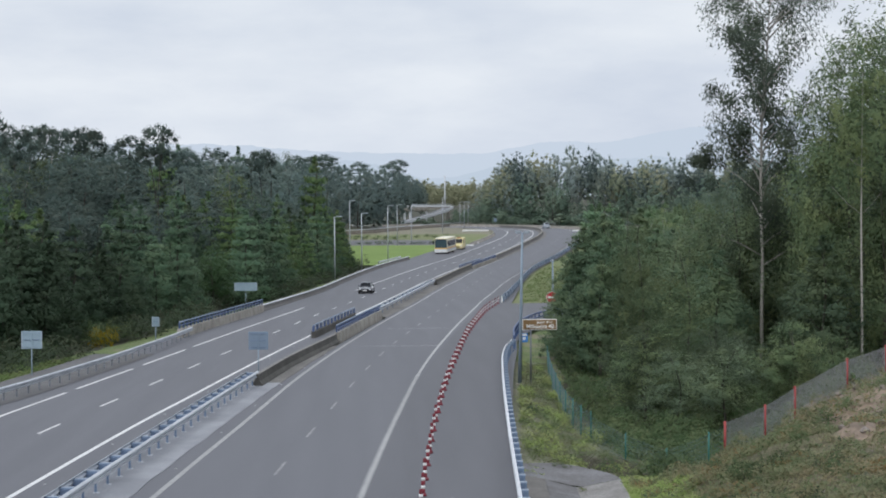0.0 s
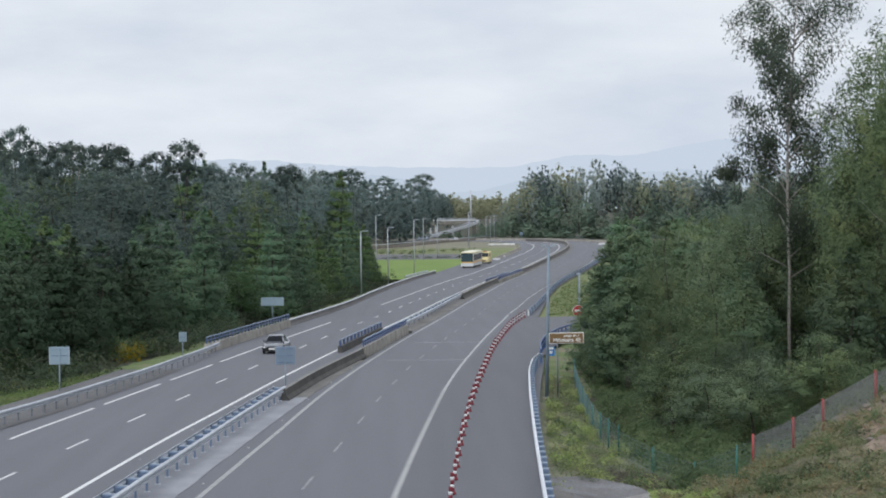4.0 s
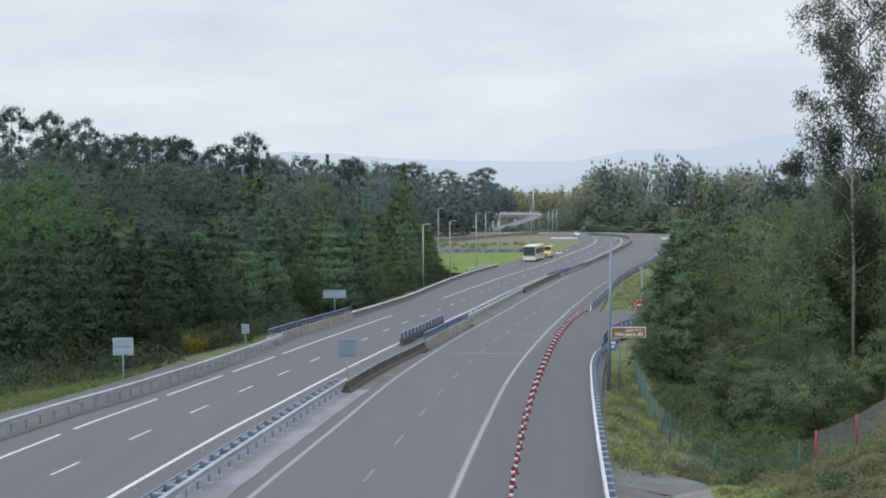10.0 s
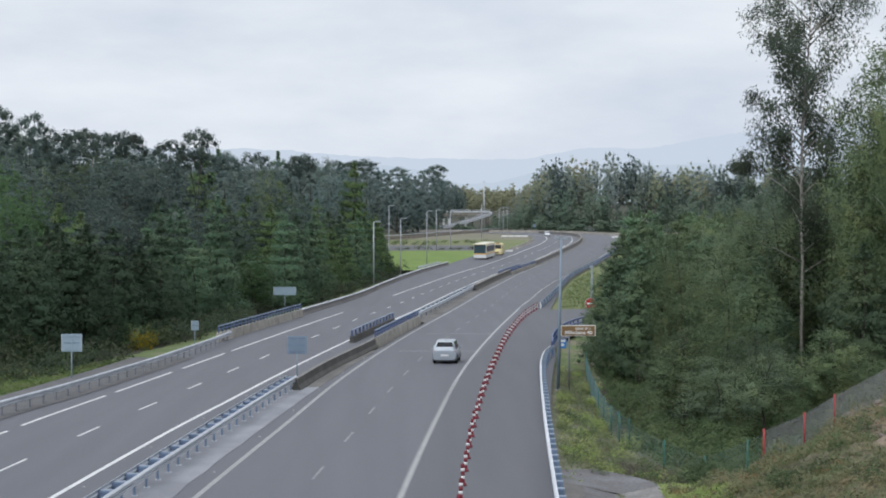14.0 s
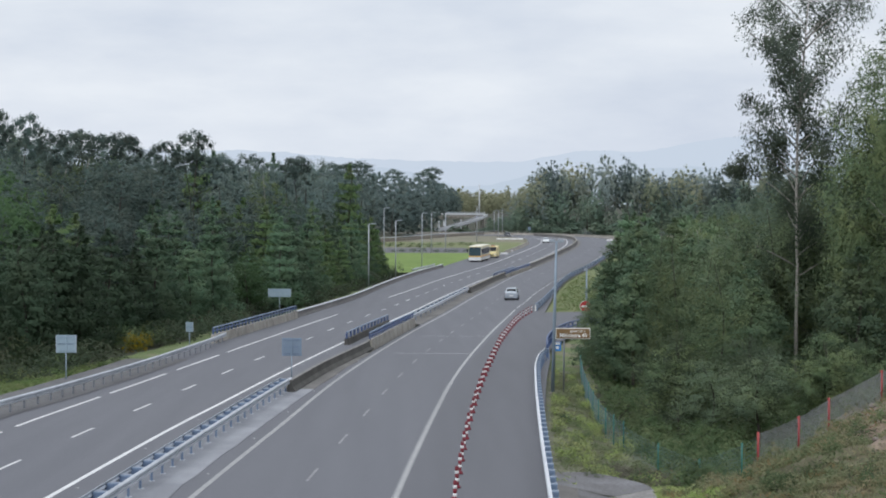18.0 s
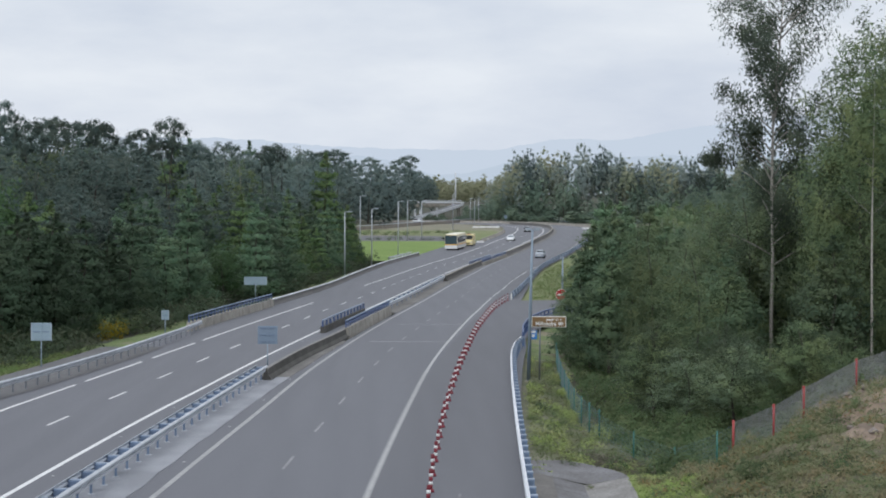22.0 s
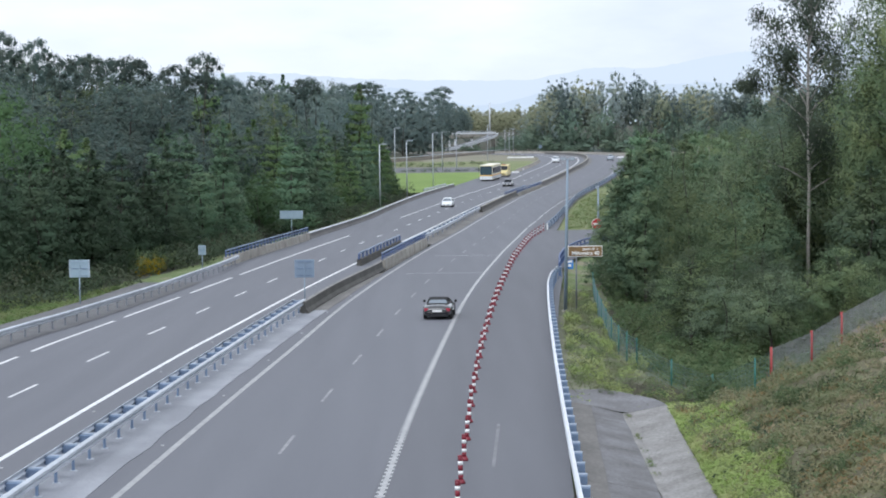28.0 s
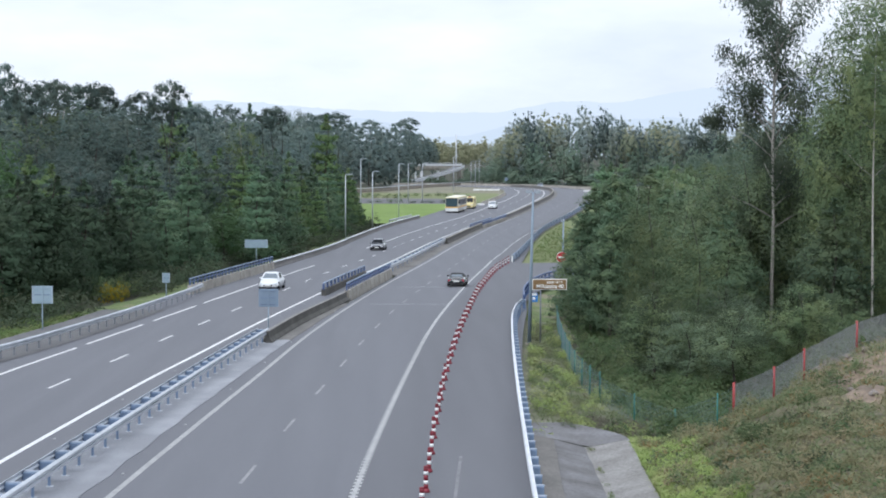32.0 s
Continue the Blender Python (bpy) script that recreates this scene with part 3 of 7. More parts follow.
def lawn(name, left, right, y0, y1, label, mat=None, dz=-0.03):
    V, n, m = [], int((y1 - y0) / 1.5), 10
    for i in range(n + 1):
        y = y0 + (y1 - y0) * i / n
        for j in range(m + 1):
            x = left(y) + (right(y) - left(y)) * j / m
            V.append((x, y, road_z(y) + dz))
    Fc = [(i * (m + 1) + j, i * (m + 1) + j + 1, (i + 1) * (m + 1) + j + 1, (i + 1) * (m + 1) + j) for i in range(n) for j in range(m)]
    return tagged(mesh_of(name, V, Fc, mat or LAWN, smooth=True), label, "lawn", kind="structure")


lawn("lawn_1", lambda y: -13.0, lambda y: axis_x(y) + LAYBY(y) + 0.5, 338, 423, "fresh green mown lawn inside the bend")
lawn("verge_1", lambda y: -45.0, lambda y: axis_x(y) - 12.0, 421, 558, "rough brown-green grass behind the lawn", ROUGH, -0.07)
lawn("verge_2", lambda y: -45.0, lambda y: 110.0, 556, 650, "rough brown-green grass round the far bend", ROUGH, -0.07)
lawn("lawn_2", spline([(426, 13.0), (436, 11.0), (452, 9.0), (458, -10.0), (500, -10.0)]), spline([(426, 14.5), (434, 19.5), (450, 23.0), (470, 24.6), (498, 24.0)]), 426, 498, "dry green mown grass beside the far shoulder", DRY_LAWN)

# ---- road surfaces and their paint ----
S0, SE = 4.0, float(len(AX) - 6)


def y_of(s):
    return float(AX[int(min(max(s / STEP, 0), len(AX) - 1)), 1])


def left_edge(s):
    return LAYBY(y_of(s))


road_left = tagged(ribbon("road_1", S0, SE, left_edge, -0.3, ASPHALT), "grey worn asphalt carriageway with two lanes", "road", kind="structure")
S_EXIT = s_of(128)


def right_edge(s):
    y = s - s_of(0)
    if s < S_EXIT:
        return 14.2
    return 14.2 - 2.4 * smooth01((s - S_EXIT) / 60)


road_right = tagged(ribbon("road_2", S0, SE, 1.5, 9.0, ASPHALT), "grey worn asphalt carriageway with two lanes", "road", kind="structure")
road_exit = tagged(ribbon("road_3", S0, SE, 9.0, right_edge, ASPHALT_NEW), "closed grey asphalt side lane beside the carriageway", "road", kind="structure")
for nm, a, b, mt in (("median_1", S0, s_of(106), SLAB), ("median_4", s_of(106), s_of(136), DIRT_SLAB), ("median_2", s_of(174), s_of(318), DIRT_SLAB), ("median_3", s_of(352), SE, DIRT_SLAB)):
    tagged(ribbon(nm, a, b, -0.3, lambda q: 1.6 + 0.11 * noise.noise(Vector((q * 0.35, 4.0, 0))) + 0.05 * noise.noise(Vector((q * 1.3, 7.0, 0))), mt, dz=0.02, step=1.0 if b < 140 else 3.0, thick=0.1), "pale concrete strip between the carriageways", "median", kind="structure")


def drain(name, lo, hi, zlo, zhi, y0, y1, mat, label):
    V, n = [], int((y1 - y0) / 2)
    for i in range(n + 1):
        y = y0 + (y1 - y0) * i / n
        jit = 0.06 * noise.noise(Vector((y * 0.7, zlo * 9, 0)))
        V += [(lo(y) + jit, y, road_z(y) + zlo), (hi(y) + jit, y, road_z(y) + zhi), (hi(y) + jit, y, road_z(y) + zhi - 0.3)]
    Fc = []
    for i in range(n):
        k = 3 * i
        Fc += [(k, k + 1, k + 4, k + 3), (k + 1, k + 2, k + 5, k + 4)]
    return tagged(mesh_of(name, V, Fc, mat), label, "drain", kind="structure")


apron = drain("drain_1", lambda y: axis_x(y) + 14.35, lambda y: ditch_line(y) - 0.12, -0.08, -0.58, 24, 68.4, DITCH, "sloping grey concrete apron of a roadside drain")
V = []
for i in range(11):
    e = i / 10
    y = 68.4 + 4.2 * e
    x0 = axis_x(y) + 14.35
    xd, x2 = ditch_line(68.4), bank_foot(68.4) - (bank_foot(68.4) - x0 - 1.0) * (1 - math.sqrt(1 - e * e * 0.98))
    for k in range(9):
        x = x0 + (x2 - x0) * k / 8
        v = -0.08 - 0.5 * (x - x0) / (xd - x0) if x < xd else -0.58 + 0.28 * (x - xd) / (bank_foot(68.4) - xd)
        V.append((x, y, road_z(y) + v * (1 - e * e) - 0.24 * e * e))
Fc = [(i * 9 + k, i * 9 + k + 1, i * 9 + k + 10, i * 9 + k + 9) for i in range(10) for k in range(8)]
tagged(mesh_of("drain_4", V, Fc, DITCH, smooth=True), "rounded stained head of the roadside drain", "drain", kind="structure")
def drain_joint(y):
    x0, x1, w = axis_x(y) + 14.36, ditch_line(y) - 0.14, 0.025
    z0, z1 = road_z(y) - 0.08 + 0.006, road_z(y) - 0.58 + 0.006
    return mesh_of("joint", [(x0, y - w, z0), (x1, y - w + 0.3, z1), (x1, y + w + 0.3, z1), (x0, y + w, z0)], [(0, 1, 2, 3)], DARK_CONCRETE, apron)


for y in (44.2, 52.5, 59.4, 65.3):
    drain_joint(y)
drain("drain_5", lambda y: axis_x(y) + 14.34, lambda y: axis_x(y) + 15.2 + 0.35 * noise.noise(Vector((y * 0.5, 2.0, 0))), -0.07, -0.222, 24, 68.0, SILT, "brown silt lying on the apron below the guardrail")
drain("drain_2", lambda y: ditch_line(y) - 0.12, lambda y: ditch_line(y) + 0.12, -0.58, -0.57, 24, 68.4, DITCH_PALE, "pale worn invert of the roadside drain")
drain("drain_3", lambda y: ditch_line(y) + 0.12, bank_foot, -0.57, -0.3, 24, 68.4, DITCH_PALE, "pale worn concrete side of the roadside drain")

# the closed slip road that bends away behind the trees
near_side = [(SLIP(q) - 0.1, q) for q in (129, 137, 149, 161, 172, 182, 192)]
far_side = [(60, 207), (32, 203), (20, 201), (11.6, 199)]
inner = [(at_y(q, 9.0)[0], q) for q in (199, 180, 160, 140, 129)]
sv = [(x, q, road_z(q) - 0.01) for x, q in near_side + far_side + inner]
tagged(mesh_of("road_4", sv, [tuple(range(len(sv)))], ASPHALT_NEW), "closed grey asphalt slip road at the fork", "road", kind="structure")


def along(f, shift=0.0):
    """An offset that follows a function of y."""
    return lambda q: f(y_of(q)) + shift


def dashes(road, name, f, starts, length, width, mat=PAINT):
    for y in starts:
        q = s_of(y)
        ribbon(name, q, q + length, along(f, -width / 2), along(f, width / 2), mat, 0.006, 2.0, road)


def solid(road, name, f, y0, y1, width, mat=PAINT, dz=0.006):
    q = s_of(y0)
    e = s_of(y1) if y1 < 560 else SE
    ribbon(name, q, e, along(f, -width / 2), along(f, width / 2), mat, dz, 3.0, road)


LEFT_OUT = spline([(0, -9.5), (84, -9.25), (100, -8.87), (120, -8.55), (135, -8.47), (192, -8.5), (240, -8.15), (343, -8.5), (412, -8.6), (470, -8.4), (700, -8.6)])
LEFT_MID = spline([(0, -6.0), (60, -5.95), (83, -5.7), (100, -5.42), (120, -5.25), (150, -5.15), (180, -5.4), (215, -5.1), (300, -5.2), (700, -5.4)])
LEFT_IN = spline([(0, -2.4), (56, -2.33), (83, -2.25), (100, -2.02), (146, -1.85), (200, -1.8), (360, -1.7), (700, -1.9)])
RIGHT_IN = spline([(0, 2.35), (83, 2.38), (113, 2.1), (167, 1.95), (240, 2.1), (281, 2.3), (346, 1.7), (407, 1.4), (700, 1.8)])
RIGHT_MID = spline([(0, 5.75), (84, 5.7), (107, 5.54), (137, 5.3), (240, 5.3), (700, 5.3)])
RIGHT_OUT = spline([(0, 9.5), (50, 9.22), (62, 9.1), (85, 8.98), (95, 8.92), (110, 8.78), (126, 8.68), (150, 8.6), (171, 8.52), (204, 8.5), (226, 8.9), (253, 9.15), (290, 9.65), (330, 10.4), (360, 10.4), (440, 9.5), (700, 9.0)])
dashes(road_left, "lane_dash", LEFT_MID, [70 + 11.55 * k for k in range(-8, 7)] + [150.6 + 12.8 * k for k in range(32)], 3.8, 0.13)
solid(road_left, "edge_line", LEFT_IN, -60, 600, 0.2)
for a, b in ((20, 36.5), (38, 51), (53, 66.5), (68, 83.5), (85.7, 100.4), (102.6, 116), (119, 132.5), (135.4, 192), (236.5, 345), (347, 559)):
    solid(road_left, "edge_line", LEFT_OUT, a, b, 0.18)
ribbon("edge_line", s_of(559), SE, -8.69, -8.51, PAINT, 0.006, 3, road_left)
dashes(road_right, "lane_dash", RIGHT_MID, [56.9 + 11.55 * k for k in range(-8, 44)], 3.6, 0.11, PAINT_FAINT)
solid(road_right, "edge_line", RIGHT_IN, -60, 600, 0.2, PAINT_DULL)
STUD = None
for road, f, sh, y0 in ((road_left, LEFT_IN, 0.45, 43), (road_right, RIGHT_IN, -0.42, 47)):
    for i in range(22):
        y = y0 + 11.55 * i
        m = frame_at(s_of(y), f(y) + sh)
        if STUD is None:
            sb = bmesh.new()
            box(sb, -0.045, 0.045, -0.05, 0.05, 0.0, 0.025, 0.006)
            so = part("road_stud", sb, PAINT_WORN, road)
            STUD = so.data
            so.matrix_basis = m
        else:
            share("road_stud", STUD, road, m)
solid(road_right, "edge_line", RIGHT_OUT, -60, 110, 0.13, PAINT_WORN)
solid(road_right, "edge_line", RIGHT_OUT, 110, 206, 0.17, PAINT_WORN)
for i in range(12):
    solid(road_right, "edge_line", RIGHT_OUT, 209 + i * 18, 224 + i * 18, 0.16, PAINT_WORN)
solid(road_right, "edge_line", RIGHT_OUT, 430, 600, 0.18, PAINT_WORN)
for i in range(126):
    q = s_of(36) + i * 0.6
    ribbon("rumble_block", q, q + 0.3, along(RIGHT_OUT, -0.13), along(RIGHT_OUT, 0.13), PAINT_WORN, 0.014, 1.0, road_right)
for y in (135.5, 156.5):
    p = mesh_of("joint_line", [at_y(y, 3.2, 0.006), at_y(y + 0.4, 8.6, 0.006), at_y(y + 0.58, 8.6, 0.006), at_y(y + 0.18, 3.2, 0.006)], [(0, 1, 2, 3)], PAINT_WORN, road_right)
ribbon("lane_dash", s_of(54.4), s_of(62.8), 12.0, 12.1, PAINT_TRACE, 0.006, 2.0, road_exit)

# ---- barriers ----
W_BEAM = [(-0.02, 0.43), (0.05, 0.47), (0.05, 0.55), (-0.02, 0.58), (0.05, 0.61), (0.05, 0.69), (-0.02, 0.74), (-0.05, 0.74), (0.01, 0.68), (0.01, 0.62), (-0.05, 0.58), (0.01, 0.54), (0.01, 0.48), (-0.05, 0.43)]


RAIL_LEFT = spline([(0, -12.6), (60, -12.0), (88, -11.3), (100, -10.6), (119, -10.15), (135, -10.3), (150, -10.9)])


def shifted(profile, off, flip=1, dz=0.0):
    return [(off + flip * o, h + dz) for o, h in profile]


_bm = bmesh.new()
box(_bm, -0.04, 0.04, -0.05, 0.05, -0.3, 0.72)
POST_ME = part("post_pattern", _bm, POST_GREY).data
bpy.data.objects.remove(bpy.data.objects["post_pattern"])
_bm = bmesh.new()
box(_bm, -0.035, 0.035, -0.04, 0.04, 0.0, 0.45)
FOOT_ME = part("foot_pattern", _bm, BLUE_GREY).data
bpy.data.objects.remove(bpy.data.objects["foot_pattern"])
_bm = bmesh.new()
box(_bm, -0.1, 0.1, -0.08, 0.08, 0.0, 0.02)
PLATE_ME = part("plate_pattern", _bm, STEEL).data
bpy.data.objects.remove(bpy.data.objects["plate_pattern"])
_bm = bmesh.new()
box(_bm, -0.3, 0.3, -0.16, 0.16, 0.42, 0.66, 0.02)
SPACER_ME = part("spacer_pattern", _bm, BLUE_GREY).data
bpy.data.objects.remove(bpy.data.objects["spacer_pattern"])
_bm = bmesh.new()
box(_bm, -0.31, 0.31, -0.045, 0.045, 0.665, 0.69)
BAR_ME = part("bar_pattern", _bm, WHITE_BAR).data
bpy.data.objects.remove(bpy.data.objects["bar_pattern"])


def guardrail(label, s0, s1, off, side, spacing=2.0, dark=False):
    """A single W-beam on posts; side: +1 when traffic passes on its right."""
    root = tagged(empty("guardrail"), label, "guardrail", group="guardrails along the motorway")
    s = s0
    while s < s1 - 0.1:
        e = min(s + 8.0, s1)
        n = max(1, int((e - s) / 2))
        bm = bmesh.new()
        loft(bm, [[on_road(q, o, h) for o, h in shifted(W_BEAM, off(y_of(q)) if callable(off) else off, side)] for q in [s + (e - s) * i / n for i in range(n + 1)]])
        part("beam", bm, STEEL, root)
        s = e
    n = int((s1 - s0) / spacing)
    for i in range(n + 1):
        q = s0 + i * spacing
        share("post", POST_ME, root, frame_at(q, (off(y_of(q)) if callable(off) else off) - side * 0.1))
    return root


def ladder_rail(label, s0, s1, off, spacing=2.0, half=0.3, single=0, beam=None, plates=False, low=None):
    """Two beams held apart by blue spacers with pale bars on top, on posts with base plates; single: the near beam alone."""
    root = tagged(empty("guardrail"), label, "guardrail", group="guardrails along the motorway")
    fo = (lambda q: off(y_of(q))) if callable(off) else (lambda q: off)
    s = s0
    while s < s1 - 0.1:
        e = min(s + 8.0, s1)
        n = max(1, int((e - s) / 2))
        for sg in ((-1,) if single else (-1, 1)):
            bm = bmesh.new()
            loft(bm, [[on_road(q, o, h) for o, h in shifted(W_BEAM, fo(q) + sg * half, sg)] for q in [s + (e - s) * i / n for i in range(n + 1)]])
            part("beam", bm, beam or STEEL, root)
            if low:
                bm = bmesh.new()
                loft(bm, [[on_road(q, o, h) for o, h in shifted(W_BEAM, fo(q) + sg * half, sg, -0.36)] for q in [s + (e - s) * i / n for i in range(n + 1)]])
                part("lower_beam", bm, low, root)
        s = e
    wide = Matrix.Diagonal((half / 0.3, 1, 1, 1))
    for i in range(int((s1 - s0) / spacing) + 1):
        q = s0 + i * spacing
        share("spacer", SPACER_ME, root, frame_at(q + 0.6, fo(q)) @ wide)
        share("cross_bar", BAR_ME, root, frame_at(q + 0.6, fo(q)) @ wide)
        share("post", FOOT_ME, root, frame_at(q, fo(q) + 0.12))
        if plates:
            share("base_plate", PLATE_ME, root, frame_at(q, fo(q) + 0.14, 0.02))
    return root


JERSEY = [(-0.3, -0.05), (0.3, -0.05), (0.3, 0.1), (0.14, 0.35), (0.09, 0.82), (-0.09, 0.82), (-0.14, 0.35), (-0.3, 0.1)]


def wall_piece(name, s0, s1, profile, mat, parent, step, off, scale):
    n = max(1, int(round((s1 - s0) / step)))
    bm = bmesh.new()
    loft(bm, [[on_road(q, (off(q) if callable(off) else off) + o, h * scale) for o, h in profile] for q in [s0 + (s1 - s0) * i / n for i in range(n + 1)]])
    return part(name, bm, mat, parent)


COPING = [(-0.11, 0.82), (0.11, 0.82), (0.11, 0.87), (0.08, 0.89), (-0.08, 0.89), (-0.11, 0.87)]


def concrete_wall(label, s0, s1, off, mat, scale=1.0, seg=6.0, coping=None, tall=1.0):
    root = tagged(empty("concrete_barrier"), label, "barrier", group="concrete barriers")
    s = s0
    while s < s1 - 0.1:
        e = min(s + seg, s1)
        block = wall_piece("block", s, e - 0.02, JERSEY, mat, root, 2.0, off, scale)
        if coping:
            wall_piece("coping", s, e - 0.02, [(o, 0.82 + (h - 0.82) * tall) for o, h in COPING], coping, block, 2.0, off, scale)
        s = e
    return root


def blue_parapet(label, s0, s1, off, plinth=0.75, slats=False, mat=None):
    """A concrete plinth with a blue steel railing on it."""
    root = tagged(empty("bridge_parapet"), label, "parapet", group="bridge parapets")
    s = s0
    while s < s1 - 0.1:
        e = min(s + 5.0, s1)
        sweep("plinth", s, e - 0.015, [(off - 0.25, -0.9), (off + 0.25, -0.9), (off + 0.16, plinth), (off - 0.16, plinth)], mat or CONCRETE, root, 2.5)
        s = e
    top = plinth + (0.44 if slats else 0.5)
    tops = [(0.0, top)] if slats else [(0.0, top), (0.0, plinth + 0.25)]
    for o, h in tops:
        e = 0.035 if h == top else 0.03
        sweep("rail", s0, s1, [(off + o - 0.05, h - e), (off + o + 0.05, h - e), (off + o + 0.05, h + e), (off + o - 0.05, h + e)], BLUE_PALE if h == top else BLUE, root, 3.0)
    sp = 2.3 if slats else 1.5
    first = None
    for i in range(int((s1 - s0) / sp) + 1):
        bm = bmesh.new() if first is None else None
        if first is None:
            w = 0.33 if slats else 0.09
            box(bm, -0.05, 0.05, -w, w, plinth - 0.02, top - 0.05)
            ob = part("baluster", bm, BLUE, root)
            first = ob.data
            ob.matrix_basis = frame_at(s0 + i * sp + 0.1, off)
        else:
            share("baluster", first, root, frame_at(min(s0 + i * sp + 0.1, s1), off))
    return root


Y = s_of
guardrail("galvanised steel guardrail on posts beside the grass verge", Y(20), Y(147), RAIL_LEFT, 1)
tagged(ribbon("verge_3", Y(40), Y(128), lambda q: RAIL_LEFT(y_of(q)) - 3.6, lambda q: RAIL_LEFT(y_of(q)) + 0.5, GRAVEL, 0.03), "grey-brown gravel strip behind the guardrail", "verge", kind="structure")
blue_parapet("weathered concrete bridge parapet with blue steel rail", Y(145), Y(184), -11.35, 0.68)
concrete_wall("dark grey concrete barrier with a pale coping along the outer shoulder", Y(184), Y(358), lambda q: left_edge(q) + 0.5, WALL_GREY, 0.62, coping=STEEL_PALE, tall=2.4)
guardrail("galvanised steel guardrail at the lawn", Y(332), Y(356), -16.6, 1)
concrete_wall("pale concrete barrier round the lawn", Y(418), Y(480), -11.2, CONCRETE, 0.8)
ladder_rail("double blue-grey steel guardrail with ladder spacers on the median", Y(30), Y(105), 0.2, plates=True)
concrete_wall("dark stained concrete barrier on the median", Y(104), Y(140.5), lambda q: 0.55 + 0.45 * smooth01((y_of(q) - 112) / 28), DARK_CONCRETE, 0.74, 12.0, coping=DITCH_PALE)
blue_parapet("dark concrete bridge parapet with blue slatted railing", Y(144.5), Y(172), -1.2, 0.5, True, DARK_CONCRETE)
blue_parapet("pale concrete bridge parapet with blue steel rail", Y(139.5), Y(172), 1.1, 0.72, False, CONCRETE)
ladder_rail("double pale steel guardrail on the median", Y(172), Y(254), 0.2, 5.0, beam=STEEL)
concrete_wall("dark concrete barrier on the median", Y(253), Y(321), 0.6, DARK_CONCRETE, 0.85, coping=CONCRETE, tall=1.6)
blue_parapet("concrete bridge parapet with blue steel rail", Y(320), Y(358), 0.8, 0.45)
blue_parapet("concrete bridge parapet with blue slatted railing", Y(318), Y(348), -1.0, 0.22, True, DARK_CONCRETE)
concrete_wall("dark concrete barrier round the far bend", Y(357), Y(559) + 60, 0.5, WALL_GREY, 0.85, 10.0, coping=CONCRETE, tall=1.6)
concrete_wall("pale concrete barrier on the outside of the far bend", Y(559) - 20, SE - 4, 12.2, CONCRETE, 0.9, 10.0)
ladder_rail("steel guardrail with blue spacers beside the closed lane", Y(26), Y(131.5), spline([(26, 14.65), (49, 14.38), (69, 14.2), (89, 14.0), (108, 13.75), (118, 13.62), (125, 7.45 - axis_x(125)), (131.5, 8.3 - axis_x(131.5))]), 1.75, 0.14, 1, STEEL_PALE)
ladder_rail("blue-grey steel guardrail with spacers along the shoulder beyond the fork", Y(203), Y(430), spline([(203, 10.8), (225, 11.2), (257, 11.5), (375, 11.4), (430, 11.4)]), 6.0, 0.06, 1, BLUE_PALE, low=BLUE_GREY)
bm = bmesh.new()
box(bm, -0.06, 0.06, -0.03, 0.03, -0.2, 0.66, 0.01)
fork_post = tagged(part("marker_post", bm, SIGN_WHITE), "white marker post at the end of the guardrail", "marker post")
fork_post.matrix_basis = frame_at(Y(202.4), 10.75)


def free_rail(label, pts):
    """A rail along a free line on the ground."""
    root = tagged(empty("guardrail"), label, "guardrail", group="guardrails along the motorway")
    c = resample(pts, 2.0)
    P = [Vector((p.x, p.y, road_z(p.y))) for p in c]
    for h, m in ((0.5, BLUE), (0.85, BLUE)):
        bm = bmesh.new()
        rings = []
        for i, q in enumerate(P):
            d = (P[min(i + 1, len(P) - 1)] - P[max(i - 1, 0)]).normalized()
            u = Vector((d.y, -d.x, 0)) * 0.05
            rings.append([q + u + Vector((0, 0, h - 0.07)), q + u + Vector((0, 0, h + 0.06)), q - u + Vector((0, 0, h + 0.06)), q - u + Vector((0, 0, h - 0.07))])
        loft(bm, rings)
        part("beam", bm, m, root)
    bm = bmesh.new()
    box(bm, -0.06, 0.06, -0.06, 0.06, -0.3, 0.86)
    me = None
    for q in P:
        if me is None:
            o = part("post", bm, BLUE, root)
            me = o.data
            o.matrix_basis = Matrix.Translation(q)
        else:
            share("post", me, root, Matrix.Translation(q))
    return root


free_rail("blue steel railing along the closed slip road", [(8.3, 131.5), (9.0, 142), (10.6, 154.5), (13.3, 166), (18, 174), (26, 180)])

# ---- red and white bollards that close the side lane ----
bm = bmesh.new()
tube(bm, [(0, 0, 0), (0, 0, 0.05), (0, 0, 0.12)], [0.125, 0.115, 0.075], 14)
BOL = tagged(empty("bollard"), "red and white striped plastic lane bollard", "bollard", group="bollards closing the side lane")
part("base", bm, RED, BOL)
for i in range(5):
    bm = bmesh.new()
    z0, z1 = ((0.12, 0.24), (0.24, 0.345), (0.345, 0.5), (0.5, 0.605), (0.605, 0.72))[i]
    r0 = 0.068 if i % 2 else 0.065
    tube(bm, [(0, 0, z0), (0, 0, z1)], [r0, r0], 14)
    part("sleeve", bm, WHITE if i % 2 else RED, BOL, "white reflective band" if i % 2 else "")
bm = bmesh.new()
tube(bm, [(0, 0, 0.72), (0, 0, 0.745), (0, 0, 0.765)], [0.07, 0.06, 0.03], 14)
part("cap", bm, RED, BOL)
bol_off = spline([(36, 11.4), (51, 11.25), (78, 10.9), (126, 10.45), (150, 10.1), (180, 9.95), (195, 10.3), (206, 10.75)])
